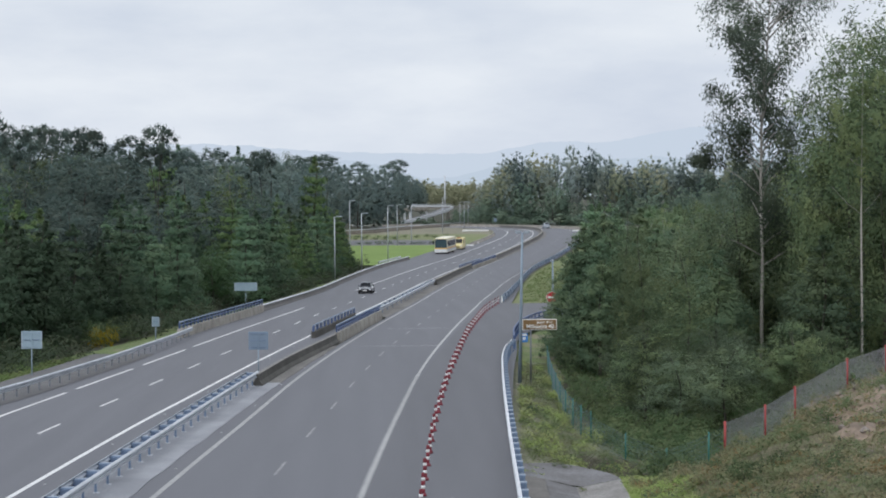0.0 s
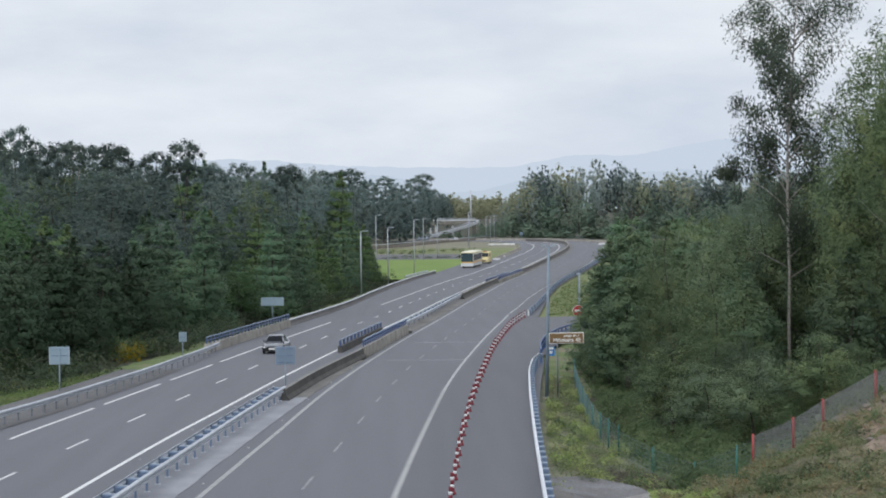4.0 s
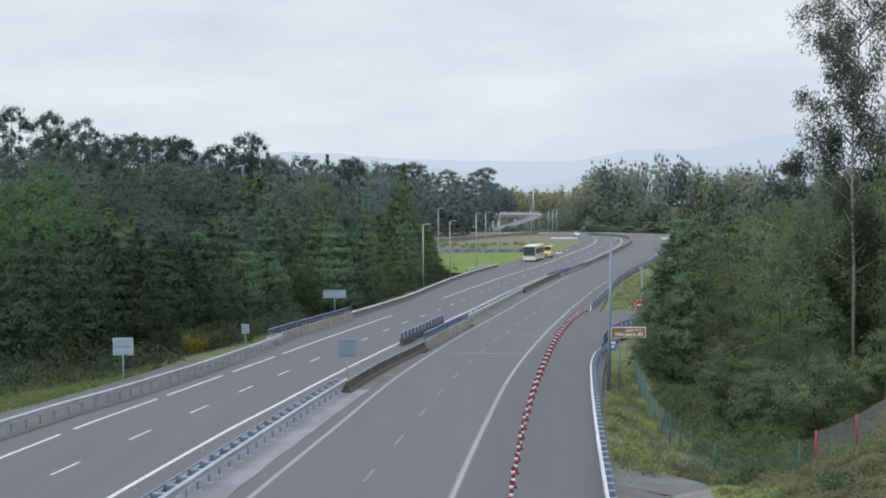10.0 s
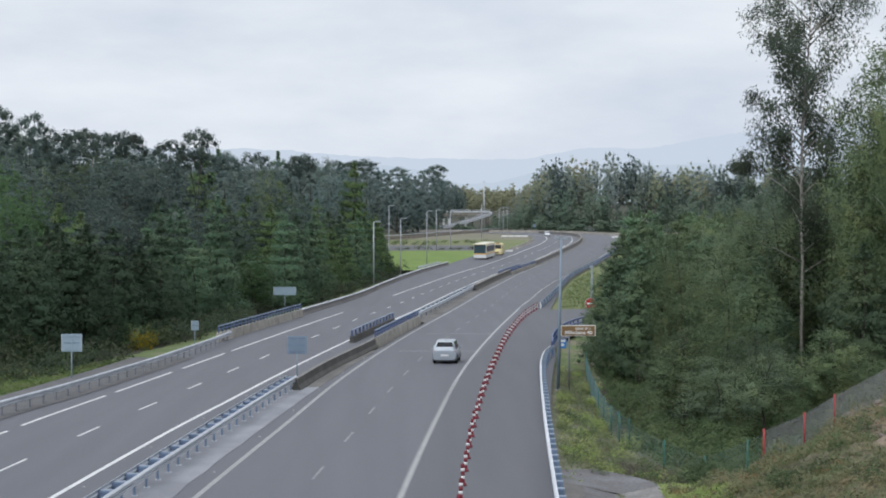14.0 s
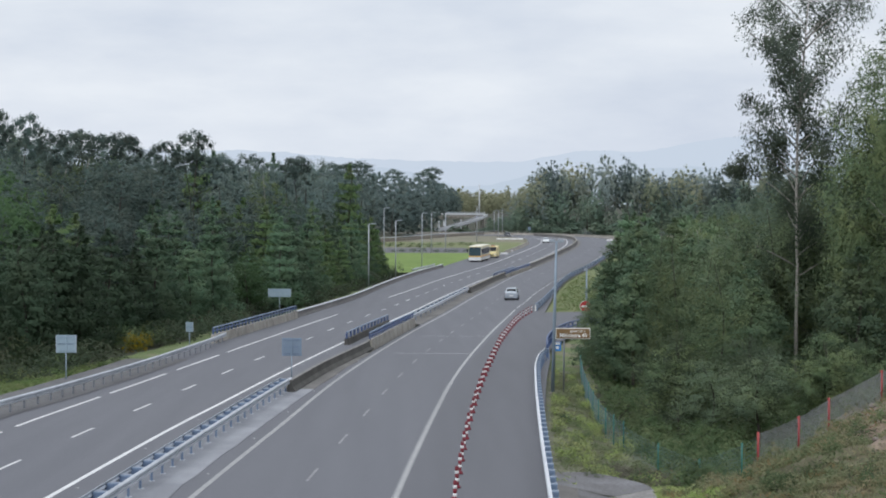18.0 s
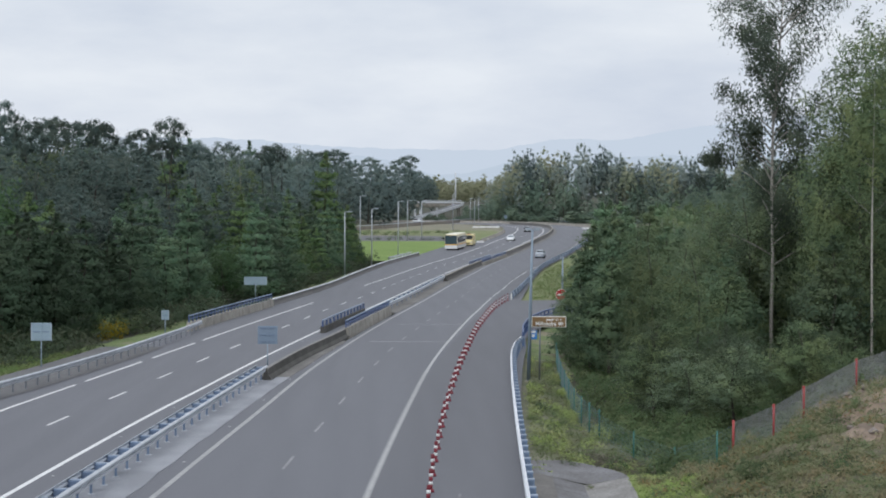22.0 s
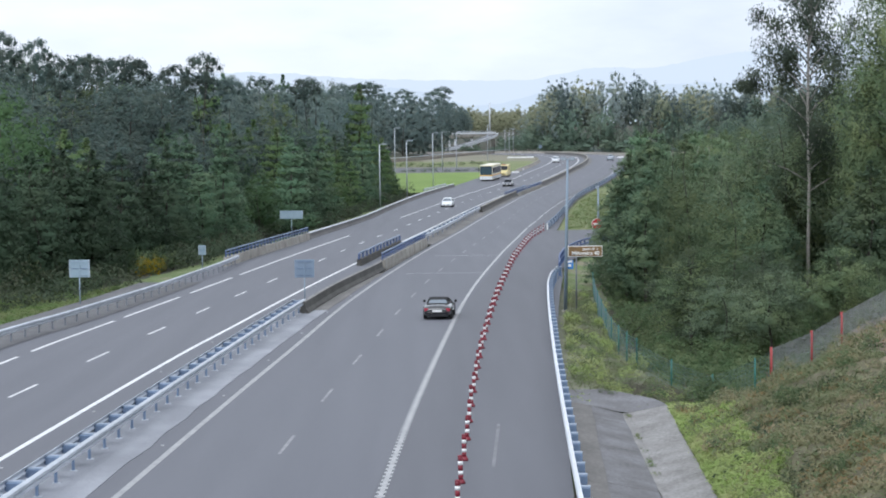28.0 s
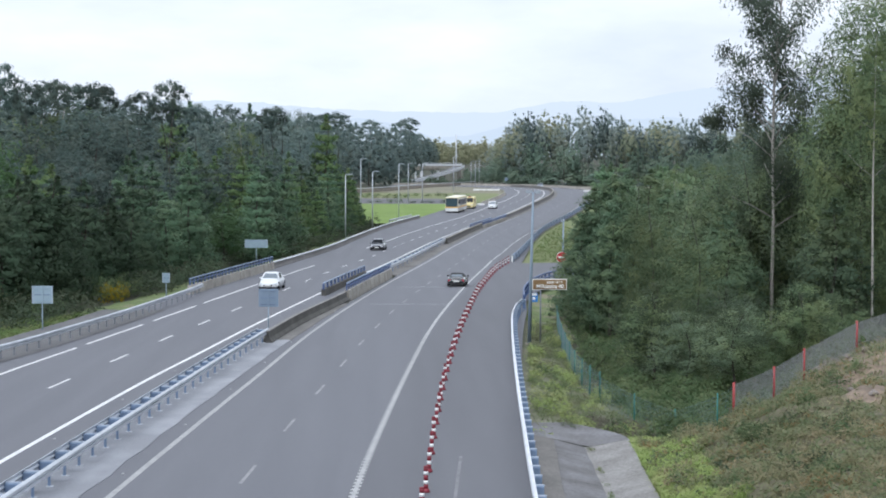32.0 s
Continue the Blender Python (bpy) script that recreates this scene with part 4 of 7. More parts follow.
for i in range(43):
    y = 40.5 + 3.78 * i
    m = frame_at(s_of(y), bol_off(y)) @ pose(0, 0, 0, random.uniform(-2, 2), random.uniform(-2, 2), random.uniform(0, 360))
    if i == 0:
        BOL.matrix_basis = m
    else:
        copy_thing(BOL, m)


# ---- lamp posts ----
def lamp_post(x, y, z, h, arm, face, double=False, label="tall pale steel street lamp with a single arm", lean=0.0, size=1.0, mat=None):
    mat = mat or POLE
    root = tagged(empty("street_lamp", pose(x, y, z, 0, lean, 0)), label, "street lamp", group="street lamps")
    bm = bmesh.new()
    box(bm, -0.2, 0.2, -0.2, 0.2, -0.3, 0.05, 0.01)
    part("base_plate", bm, CONCRETE, root)
    bm = bmesh.new()
    tube(bm, [(0, 0, 0), (0, 0, h * 0.5), (0, 0, h)], [0.11, 0.085, 0.06], 10)
    part("pole", bm, mat, root)
    for sgn in ((1, -1) if double else (1,)):
        dx, dy = math.cos(face) * sgn, math.sin(face) * sgn
        bm = bmesh.new()
        tube(bm, [(0, 0, h - 0.15), (dx * arm * 0.5, dy * arm * 0.5, h + 0.02), (dx * arm, dy * arm, h + 0.04)], [0.04, 0.035, 0.03], 8)
        part("arm", bm, mat, root)
        bm = bmesh.new()
        c, q = Vector((dx, dy, 0)), Vector((-dy, dx, 0))
        e = c * arm
        loft(bm, [[e + c * a * size + q * w * size + Vector((0, 0, h + zz)) for w, zz in ((-ww, 0.0), (ww, 0.0), (ww * 0.7, 0.13), (-ww * 0.7, 0.13))] for a, ww in ((-0.1, 0.07), (0.15, 0.16), (0.6, 0.14), (0.75, 0.06))])
        hd = part("lantern", bm, LAMP_GLASS, root, "pale lamp head")
        bm = bmesh.new()
        loft(bm, [[e + c * a * size + q * w * size + Vector((0, 0, h + zz)) for w, zz in ((-0.11, -0.04), (0.11, -0.04), (0.12, 0.0), (-0.12, 0.0))] for a in (0.12, 0.58)])
        part("lens", bm, LAMP_GLASS, hd)
    return root


lamp_post(7.15, 108.5, road_z(108.5) - 0.4, 8.45, 0.12, radians(160), True, "tall pale blue steel lamp post with two heads", 1.2, 0.4)
for x, y, h in ((-8.1, 281, 9.2), (-4.75, 317, 9.5), (-7.6, 362, 11.2), (-0.55, 364, 10.2), (1.4, 425, 9.0), (4.7, 445, 8.5), (13.6, 512, 9.5), (22.6, 600, 8.5), (24.5, 690, 8.6), (37, 800, 8.8), (41, 745, 8.6), (28, 705, 8.8), (-20.5, 335, 9.5), (-34, 300, 12.0)):
    lamp_post(x, y, road_z(y) - 0.3, h, 0.35, radians(0), mat=STEEL)
lamp_post(13.3, 160, road_z(160) - 0.4, 5.6, 0.2, radians(90), False, "slim pale steel post beside the closed slip road")


# ---- signs ----
def sign_panel(root, w, h, z, mat, name="panel", y=0.0, x=0.0, t=0.03, label=""):
    bm = bmesh.new()
    box(bm, x - w / 2, x + w / 2, y - t / 2, y + t / 2, z - h / 2, z + h / 2, 0.008)
    return part(name, bm, mat, root, label)


def sign_back(x, y, z, w, h, top, mat, rz=0, label="back of a square traffic sign on a steel post", braces=3):
    root = tagged(empty("traffic_sign", pose(x, y, z, 0, 0, rz)), label, "traffic sign", group="traffic signs")
    zc = top - h / 2
    sign_panel(root, w, h, zc, mat)
    for i in range(braces):
        zb = zc - h * 0.38 + h * 0.76 * i / max(1, braces - 1)
        sign_panel(root, w * 0.8, 0.04, zb, BLUE_GREY if mat is SIGN_DULL or braces == 3 and i == 1 else mat, "brace", -0.03, 0, 0.03)
    sign_panel(root, 0.1, h * 0.94, zc, mat, "channel", -0.04, 0, 0.05)
    for e in (-1, 1) if mat is SIGN_BACK else ():
        bm = bmesh.new()
        box(bm, e * w / 2 - 0.02, e * w / 2 + 0.02, -0.03, 0.03, zc - h / 2, zc + h / 2, 0.005)
        part("rim", bm, WHITE_BAR, root)
    bm = bmesh.new()
    tube(bm, [(0, -0.04, -0.4), (0, -0.04, zc - h / 2 + 0.05)], [0.036, 0.036], 8)
    part("post", bm, POLE, root)
    return root


sign_back(-20.6, 112, road_z(112) - 0.4, 1.14, 1.02, 2.98, SIGN_BACK, label="pale back of a square traffic sign behind the guardrail")
sign_back(-17.5, 145, road_z(145) - 0.3, 0.52, 0.72, 1.95, SIGN_BACK, label="pale back of a small traffic sign")
sg = sign_back(-14.9, 200, road_z(200) - 0.4, 2.3, 0.85, 2.7, SIGN_BACK, label="grey back of a wide traffic sign beside the parapet", braces=2)
sign_back(-7.75, 113.5, road_z(113.5), 1.15, 1.05, 2.35, SIGN_DULL, label="dull blue-grey back of a square traffic sign on the median")
sign_back(37.0, 690, road_z(690), 1.0, 1.2, 2.6, SIGN_DULL, label="blue traffic sign at the far bend", braces=1)

bs = tagged(empty("direction_sign", pose(8.35, 109.5, road_z(109.5) - 0.4)), "brown and cream direction sign on posts", "direction sign", group="traffic signs")
sign_panel(bs, 1.95, 0.62, 3.27, SIGN_WHITE, "rim", 0.02)
sign_panel(bs, 1.87, 0.54, 3.27, SIGN_BROWN, "panel", -0.005)
bm = bmesh.new()
tube(bm, [(-0.5, 0.08, -0.4), (-0.5, 0.08, 3.5)], [0.045, 0.045], 8)
part("post", bm, POST_GREY, bs)


def lettering(name, text, size, x, y, z, mat, parent):
    c = bpy.data.curves.new(name, "FONT")
    c.body, c.size, c.extrude, c.align_x, c.align_y, c.offset = text, size, 0.004, "CENTER", "CENTER", 0.006
    c.materials.append(mat)
    o = new(name, c)
    o.parent = parent
    o.matrix_basis = pose(x, y, z, 90, 0, 0)
    return o


lettering("upper_line", "ponte de r", 0.2, 0.28, -0.03, 3.4, SIGN_WHITE, bs)
lettering("lower_line", "Miñoteira 40", 0.3, 0.02, -0.03, 3.16, SIGN_WHITE, bs)
bp = tagged(empty("info_sign", pose(7.45, 109.2, road_z(109.2) - 0.4)), "small square blue sign on a steel post", "traffic sign", group="traffic signs")
sign_panel(bp, 0.42, 0.5, 2.55, SIGN_BLUE, "panel", -0.02)
sign_panel(bp, 0.3, 0.12, 2.72, SIGN_WHITE, "pictogram", -0.04, 0, 0.01)
sign_panel(bp, 0.16, 0.16, 2.5, SIGN_WHITE, "pictogram", -0.04, 0, 0.01)
bm = bmesh.new()
tube(bm, [(-0.2, 0.03, -0.4), (-0.2, 0.03, 2.8)], [0.03, 0.03], 8)
part("post", bm, POLE, bp)

ne = tagged(empty("no_entry_sign", pose(12.55, 152, road_z(152) - 0.3)), "round red no-entry sign with a white bar", "traffic sign", group="traffic signs")
bm = bmesh.new()
tube(bm, [(0, -0.02, 2.9), (0, 0.02, 2.9)], [0.44, 0.44], 28)
part("rim", bm, SIGN_WHITE, ne)
bm = bmesh.new()
tube(bm, [(0, -0.035, 2.9), (0, -0.005, 2.9)], [0.41, 0.41], 28)
part("disc", bm, SIGN_RED, ne)
sign_panel(ne, 0.6, 0.16, 2.9, SIGN_WHITE, "bar", -0.045, 0, 0.01)
bm = bmesh.new()
tube(bm, [(0, 0.05, -0.3), (0, 0.05, 3.2)], [0.04, 0.04], 8)
part("post", bm, POLE, ne)


# ---- fences ----
def mesh_fence(label, pts, h, post_mat, net=0.12, spacing=2.6, post_r=0.035, wire_r=0.006):
    """Posts with a woven wire net between them, along points (x, y, z)."""
    root = tagged(empty("wire_fence"), label, "fence", group="fences beside the trees")
    line = [Vector(p) for p in pts]
    for p in line:
        bm = bmesh.new()
        tube(bm, [p - Vector((0, 0, 0.3)), p + Vector((0, 0, h + 0.08))], [post_r, post_r], 8)
        part("post", bm, post_mat, root)
    for a, b in zip(line, line[1:]):
        bm = bmesh.new()
        L = (b - a).length
        up = Vector((0, 0, h))
        for i in range(int(h / net) + 1):
            o = Vector((0, 0, min(h, i * net)))
            tube(bm, [a + o, (a + b) / 2 + o - Vector((0, 0, 0.03)), b + o], [wire_r] * 3, 3, False)
        k = int(L / net)
        for i in range(1, k):
            q = a + (b - a) * i / k
            tube(bm, [q, q + up], [wire_r] * 2, 3, False)
        part("net", bm, WIRE if post_mat is RED_POST else WIRE_DARK, root)
    return root


def gp(x, y, dz=0.0):
    return (x, y, ground_z(x, y) + dz)


mesh_fence("green posts with wire netting at the foot of the trees", [gp(*p) for p in ((9.7, 121), (9.3, 115), (9.0, 109), (8.75, 103.5), (8.55, 98.5), (8.42, 94), (8.4, 90), (8.48, 87), (8.65, 84.3))], 1.3, GREEN_POST, 0.16, post_r=0.027, wire_r=0.004)
mesh_fence("green posts with wire netting at the foot of the bank", [gp(*p) for p in ((8.65, 84.3), (9.4, 78), (10.25, 72.3), (11.0, 67.2), (11.7, 68))], 1.15, GREEN_POST, 0.16, post_r=0.027, wire_r=0.004)
mesh_fence("red posts with grey wire netting climbing the bank", [gp(*p) for p in ((11.7, 68), (13.5, 70), (15.0, 72), (17.9, 76), (20.2, 79), (23.5, 83.3), (27, 88))], 1.2, RED_POST, 0.06, post_r=0.045, wire_r=0.0065)

mesh_fence("distant green wire fence at the foot of the wood", [(x, 728 - max(0, x - 60) * 0.9, road_z(728) - 0.3) for x in range(52, 120, 6)], 1.7, GREEN_POST, 0.42, post_r=0.05, wire_r=0.03)

# ---- trees ----
rng = np.random.default_rng(7)


def unit(v):
    return v / (np.linalg.norm(v, axis=1)[:, None] + 1e-6)


OCT = np.array([(1, 0, 0), (0, 1, 0), (-1, 0, 0), (0, -1, 0), (0, 0, 1), (0, 0, -1)], float)
OCT_F = np.array([(0, 1, 4), (1, 2, 4), (2, 3, 4), (3, 0, 4), (1, 0, 5), (2, 1, 5), (3, 2, 5), (0, 3, 5)])


def leaves(centres, radii, count, size, droop=0.0, flat=1.0, aspect=0.45, heart=None, soft=0.75, crown=0.8, core=0.0):
    """Leaves in tufts round the centres: count each, near the tuft's skin, of that length; droop turns them to hang.
    They face away from their tuft and, by the share crown, from the crown's heart (x, y, z, width, height).
    core: the share of a tuft's radius that is closed, densely leaved."""
    C = np.repeat(np.asarray(centres, float), count, axis=0)
    Rr = np.repeat(np.asarray(radii, float), count)
    n = len(C)
    d = unit(rng.normal(size=(n, 3)) + np.array([0, 0, 0.15]))
    r = rng.uniform(0.1, 1.0, n) ** 0.6 * rng.uniform(0.85, 1.3, n)
    off = d * (r * Rr)[:, None]
    off[:, 2] *= flat
    P = C + off
    face = d + np.array([0, 0, 0.25])
    if heart is None:
        face = d * 0.5 + np.array([0, 0, 1.0])
    else:
        out = unit((P - np.array(heart[:3])) / np.array([heart[3], heart[3], heart[4]]))
        face = face * (1 - crown) + out * crown
    face = unit(face)
    f = unit(face * 0.8 + rng.normal(size=(n, 3)) * 0.4)
    a = rng.normal(size=(n, 3)) + np.array([0, 0, 0.2]) + np.array([0, 0, -3.5]) * droop
    a = unit(a - f * np.sum(a * f, axis=1)[:, None])
    b = np.cross(f, a)
    L = (size * rng.uniform(0.6, 1.3, n))[:, None]
    u, v = a * L * 0.55, b * L * aspect * 0.62
    nn = unit(face * soft + f * (1 - soft))
    out = np.stack([P - u - v * 0.6, P + u - v * 0.2, P - u * 0.2 + v, nn, nn, nn], axis=1)
    if core:
        C, Rr = np.asarray(centres, float), np.asarray(radii, float)
        k = len(C)
        lump = OCT[None] * (core * rng.uniform(0.8, 1.3, (k, 6)) * Rr[:, None])[..., None]
        lump[..., 2] *= flat
        W = C[:, None] + lump
        N = np.broadcast_to(OCT[None] + np.array([0, 0, 0.25]), W.shape)
        if heart is not None:
            N = N * (1 - crown) + unit((W - np.array(heart[:3])).reshape(-1, 3) / np.array([heart[3], heart[3], heart[4]])).reshape(W.shape) * crown
        N = unit(N.reshape(-1, 3)).reshape(W.shape)
        out = np.concatenate([out, np.concatenate([W[:, OCT_F], N[:, OCT_F]], axis=2).reshape(-1, 6, 3)])
    return out


def pine_leaves(h, r, layers, lo=0.08, count=60, size=0.3, power=0.6, aspect=0.7, tip=0.22, core=0.3):
    """Whorls of tufts on a rounded cone, tips turned up, with fill near the stem."""
    C, R_ = [], []
    for i in range(layers):
        t = (i + rng.uniform(-0.25, 0.25) + 0.3) / layers
        z = h * (lo + (0.97 - lo) * t)
        rad = r * max(0.04, 1 - t) ** power * rng.uniform(0.82, 1.12)
        tr = 0.2 * rad + 0.2
        k = max(2, int(4.6 * rad / (tr * 1.3)))
        a0 = rng.uniform(0, 6.28)
        for j in range(k):
            a = a0 + j * math.tau / k + rng.uniform(-0.3, 0.3)
            rr = max(0.0, rad - tr * 0.6) * rng.uniform(0.7, 1.18)
            C.append((math.cos(a) * rr, math.sin(a) * rr, z + rr * rng.uniform(0.0, tip)))
            R_.append(tr * rng.uniform(0.6, 1.35))
        if rad > 0.9:
            for j in range(3):
                a = rng.uniform(0, 6.28)
                C.append((math.cos(a) * rad * 0.3, math.sin(a) * rad * 0.3, z))
                R_.append(tr)
    for k in range(3):
        C.append((0, 0, h * (0.93 + 0.03 * k)))
        R_.append(0.3 - 0.07 * k)
    return leaves(C, R_, count, size, flat=0.8, aspect=aspect, heart=(0, 0, h * 0.35, r, h * 0.7), soft=0.94, core=core)


def round_leaves(h, r, clumps, count, size, base=0.25, droop=0.0, lump=0.3, aspect=0.6, soft=0.88, flat=0.8, ragged=0.35, core=0.48):
    """A crown of lobes: tufts near an uneven ellipsoid's skin, with some inside it."""
    C, R_ = [], []
    hz = h * (1 - base) / 2
    k1, k2 = rng.uniform(0, 50), rng.uniform(0, 50)
    for i in range(clumps):
        z = 1 - 1.9 * (i + 0.5) / clumps
        a = i * 2.39996 + rng.uniform(-0.4, 0.4)
        q = math.sqrt(max(0.02, 1 - z * z))
        lobe = 1 + ragged * (noise.noise(Vector((math.cos(a) * 1.6 + k1, math.sin(a) * 1.6, z * 2.2 + k2))) * 1.6 - 0.12)
        m = lobe * (rng.uniform(0.3, 0.6) if i % 4 == 3 else rng.uniform(0.72, 0.95))
        C.append((math.cos(a) * q * m * r, math.sin(a) * q * m * r, h * base + hz + z * min(1.0, m + 0.08) * hz))
        R_.append(r * lump * rng.uniform(0.55, 1.4))
    return leaves(C, R_, count, size, droop, flat, aspect=aspect, heart=(0, 0, h * base + hz * 0.7, r, hz), soft=soft, core=core)


def trunk_bm(h, r, bend=0.3, limbs=5, lo=0.3, spread=0.25, sides=7):
    bm = bmesh.new()
    n = 7
    ph = rng.uniform(0, 6.28)
    pts = [(math.sin(ph + i * 0.9) * bend * i / n, math.cos(ph + i * 0.7) * bend * i / n, h * i / n) for i in range(n + 1)]
    tube(bm, pts, [r * (1.25 if i == 0 else 1 - 0.85 * i / n) for i in range(n + 1)], sides)
    for i in range(limbs):
        t = lo + (0.95 - lo) * (i + 0.5) / limbs
        k = int(t * n)
        p = Vector(pts[k])
        a = rng.uniform(0, 6.28)
        L = h * spread * (1.15 - t) * rng.uniform(0.7, 1.3)
        d = Vector((math.cos(a), math.sin(a), rng.uniform(0.4, 0.9)))
        tube(bm, [p, p + d * L * 0.5, p + d * L + Vector((0, 0, L * 0.15))], [r * 0.4 * (1.1 - t), r * 0.25 * (1.1 - t), r * 0.08], 5)
    return bm


def tree_kind(name, label, leaf_quads, leaf_mat, h, r, bark=BARK, bend=0.3, limbs=5, lo=0.3, spread=0.25, group="trees beside the motorway"):
    root = tagged(empty(name, pose(0, -700, -60)), label, "tree", group=group)
    part("trunk", trunk_bm(h, r, bend, limbs, lo, spread), bark, root)
    c = new("crown", quads_mesh("crown", leaf_quads, leaf_mat))
    c.parent = root
    return root


def umbrella_quads(h, r, clumps, count, size):
    """A flat-bottomed crown of lobes on spreading arms."""
    C, R_ = [], []
    for i in range(clumps):
        a, rr = i * 2.39996 + rng.uniform(-0.3, 0.3), r * math.sqrt((i + 0.3) / clumps)
        C.append((math.cos(a) * rr, math.sin(a) * rr, h * (0.87 + 0.1 * (1 - (rr / r) ** 2)) + rng.uniform(-0.5, 0.4) - (h * 0.09 if i % 4 == 1 else 0)))
        R_.append(r * rng.uniform(0.2, 0.34))
    return leaves(C, R_, count, size, 0, 0.55, 0.6, heart=(0, 0, h * 0.85, r, h * 0.14), soft=0.92, core=0.4)


PINES = [tree_kind("pine_tree", "dense green young pine tree", pine_leaves(10, 2.5 + 0.3 * i, 9, 0.05, 36, 0.27, 0.5 + 0.1 * i), (PINE, PINE, PINE_YOUNG)[i], 9.8, 0.13, group="pine trees beside the motorway") for i in range(3)]
PINES_SHADED = [tree_kind("pine_tree", "pine tree at the edge of the wood, shade put into its green", pine_leaves(10, 2.7 + 0.3 * i, 11, 0.05, 44, 0.23, 0.5 + 0.1 * i), PINE_SHADED, 9.8, 0.13, group="pine trees beside the motorway") for i in range(2)]
PINES_FINE = [tree_kind("pine_tree", "dense dark green young pine tree", pine_leaves(10, 2.5 + 0.25 * i, 10, 0.05, 44, 0.23, 0.48 + 0.1 * i), PINE, 9.8, 0.13, group="pine trees beside the motorway") for i in range(3)]
DARKS = [tree_kind("pine_tree", "tall dark pine tree in the wood", round_leaves(16, 3.0 + 0.45 * i, 84, 38, 0.28, 0.3, 0, 0.24, 0.65, 0.94, 0.75, 0.4, 0.3), PINE_DARK, 14, 0.2, limbs=7, lo=0.4, group="tall trees of the wood") for i in range(4)]
DARKS_FAR = [tree_kind("pine_tree", "tall pine tree in the distant wood, haze in its grey-green colour", round_leaves(16, 3.3, 76, 32, 0.32, 0.28, 0, 0.24, 0.65, 0.95, 0.75, 0.4, 0.3), FAR_DARK, 14, 0.2, limbs=7, lo=0.4, group="tall trees of the wood") for i in range(2)]
BROADS = [tree_kind("broadleaf_tree", "bright green broadleaf tree", round_leaves(12, 3.5, 60, 80, 0.27, 0.06, 0.1, 0.28, 0.65, 0.88, 0.9, 0.4, 0.25), BROAD, 9.5, 0.17, group="broadleaf trees beside the motorway") for i in range(3)]
UMBRELLAS = [tree_kind("umbrella_pine", "tall pine with a bare trunk and a spreading crown", umbrella_quads(18, 3.3, 30, 66, 0.29), PINE_DARK, 16.8, 0.2, BARK, 0.7, 6, 0.75, 0.3, group="tall trees of the wood") for i in range(3)]
EUCS = [tree_kind("eucalyptus_tree", "slender eucalyptus with olive hanging leaves", round_leaves(16, 2.6, 50, 70, 0.28, 0.12, 0.4, 0.3, 0.5, 0.88, 1.2, 0.5, 0.2), (EUC_OLIVE, EUC)[i % 2], 15, 0.14, BARK_PALE, 0.4, 8, 0.25, 0.2, group="eucalyptus trees beside the fence") for i in range(2)]
PINES_NEAR = [tree_kind("pine_tree", "dense dull green pine tree by the fence", pine_leaves(10, 2.2 + 0.3 * i, 13, 0.1, 66, 0.17, 0.4 + 0.1 * i, 0.6, 0.6, 0.25), PINE_DULL, 9.8, 0.13, group="pine trees beside the motorway") for i in range(3)]
PINES_PALE = [tree_kind("pine_tree", "pine tree beyond the slip road, haze in its pale green", pine_leaves(10, 2.6 + 0.3 * i, 9, 0.05, 36, 0.29, 0.45 + 0.1 * i), PINE_PALE, 9.8, 0.13, group="pine trees beside the motorway") for i in range(2)]
EUCS_NEAR = [tree_kind("eucalyptus_tree", "slender eucalyptus with olive hanging leaves", round_leaves(16, 2.2 + 0.4 * i, 110, 84, 0.2, 0.06, 0.5, 0.25, 0.42, 0.85, 1.5, 0.65, 0.0), (EUC_OLIVE, EUC, EUC_OLIVE)[i], 15, 0.1, BARK, 0.4, 9, 0.2, 0.2, group="eucalyptus trees beside the fence") for i in range(3)]
SHRUBS = [tree_kind("shrub", "leafy green shrub on rough ground", round_leaves(2.2, 1.3, 20, 34, 0.15, 0.02, 0.1, 0.34, 0.6, 0.85, 0.9, 0.45, 0.15), SHRUB, 1.5, 0.04, limbs=3, group="shrubs on the verge") for i in range(3)]


def plant(kinds, x, y, h_scale, w_scale=None, z=None):
    k = kinds[rng.integers(0, len(kinds))]
    w = w_scale or h_scale
    m = pose(x, y, (ground_z(x, y) if z is None else z) - 0.15, rng.uniform(-2, 2), rng.uniform(-2, 2), rng.uniform(0, 360)) @ Matrix.Diagonal((w, w, h_scale, 1))
    return copy_thing(k, m)


def rail_x(y):
    return axis_x(y) + LAYBY(y) + 0.4


def grow(kinds, base_h, x, y, top, k, w=1.0):
    """Plant a tree whose top reaches that height above the eye's level ground."""
    for group, height in ((PINES, 10.2), (PINES_FINE, 10.2), (PINES_SHADED, 10.2), (DARKS, 16.6), (DARKS_FAR, 16.6), (BROADS, 12.5), (EUCS, 16.6), (PINES_NEAR, 10.2), (PINES_PALE, 10.2), (EUCS_NEAR, 16.6)):
        if kinds is group:
            base_h = height
    h = max(3.0, (9.05 + top * y - ground_z(x, y)) * k)
    return plant(kinds, x, y, h / base_h, w * (0.45 + 0.55 * h / base_h))


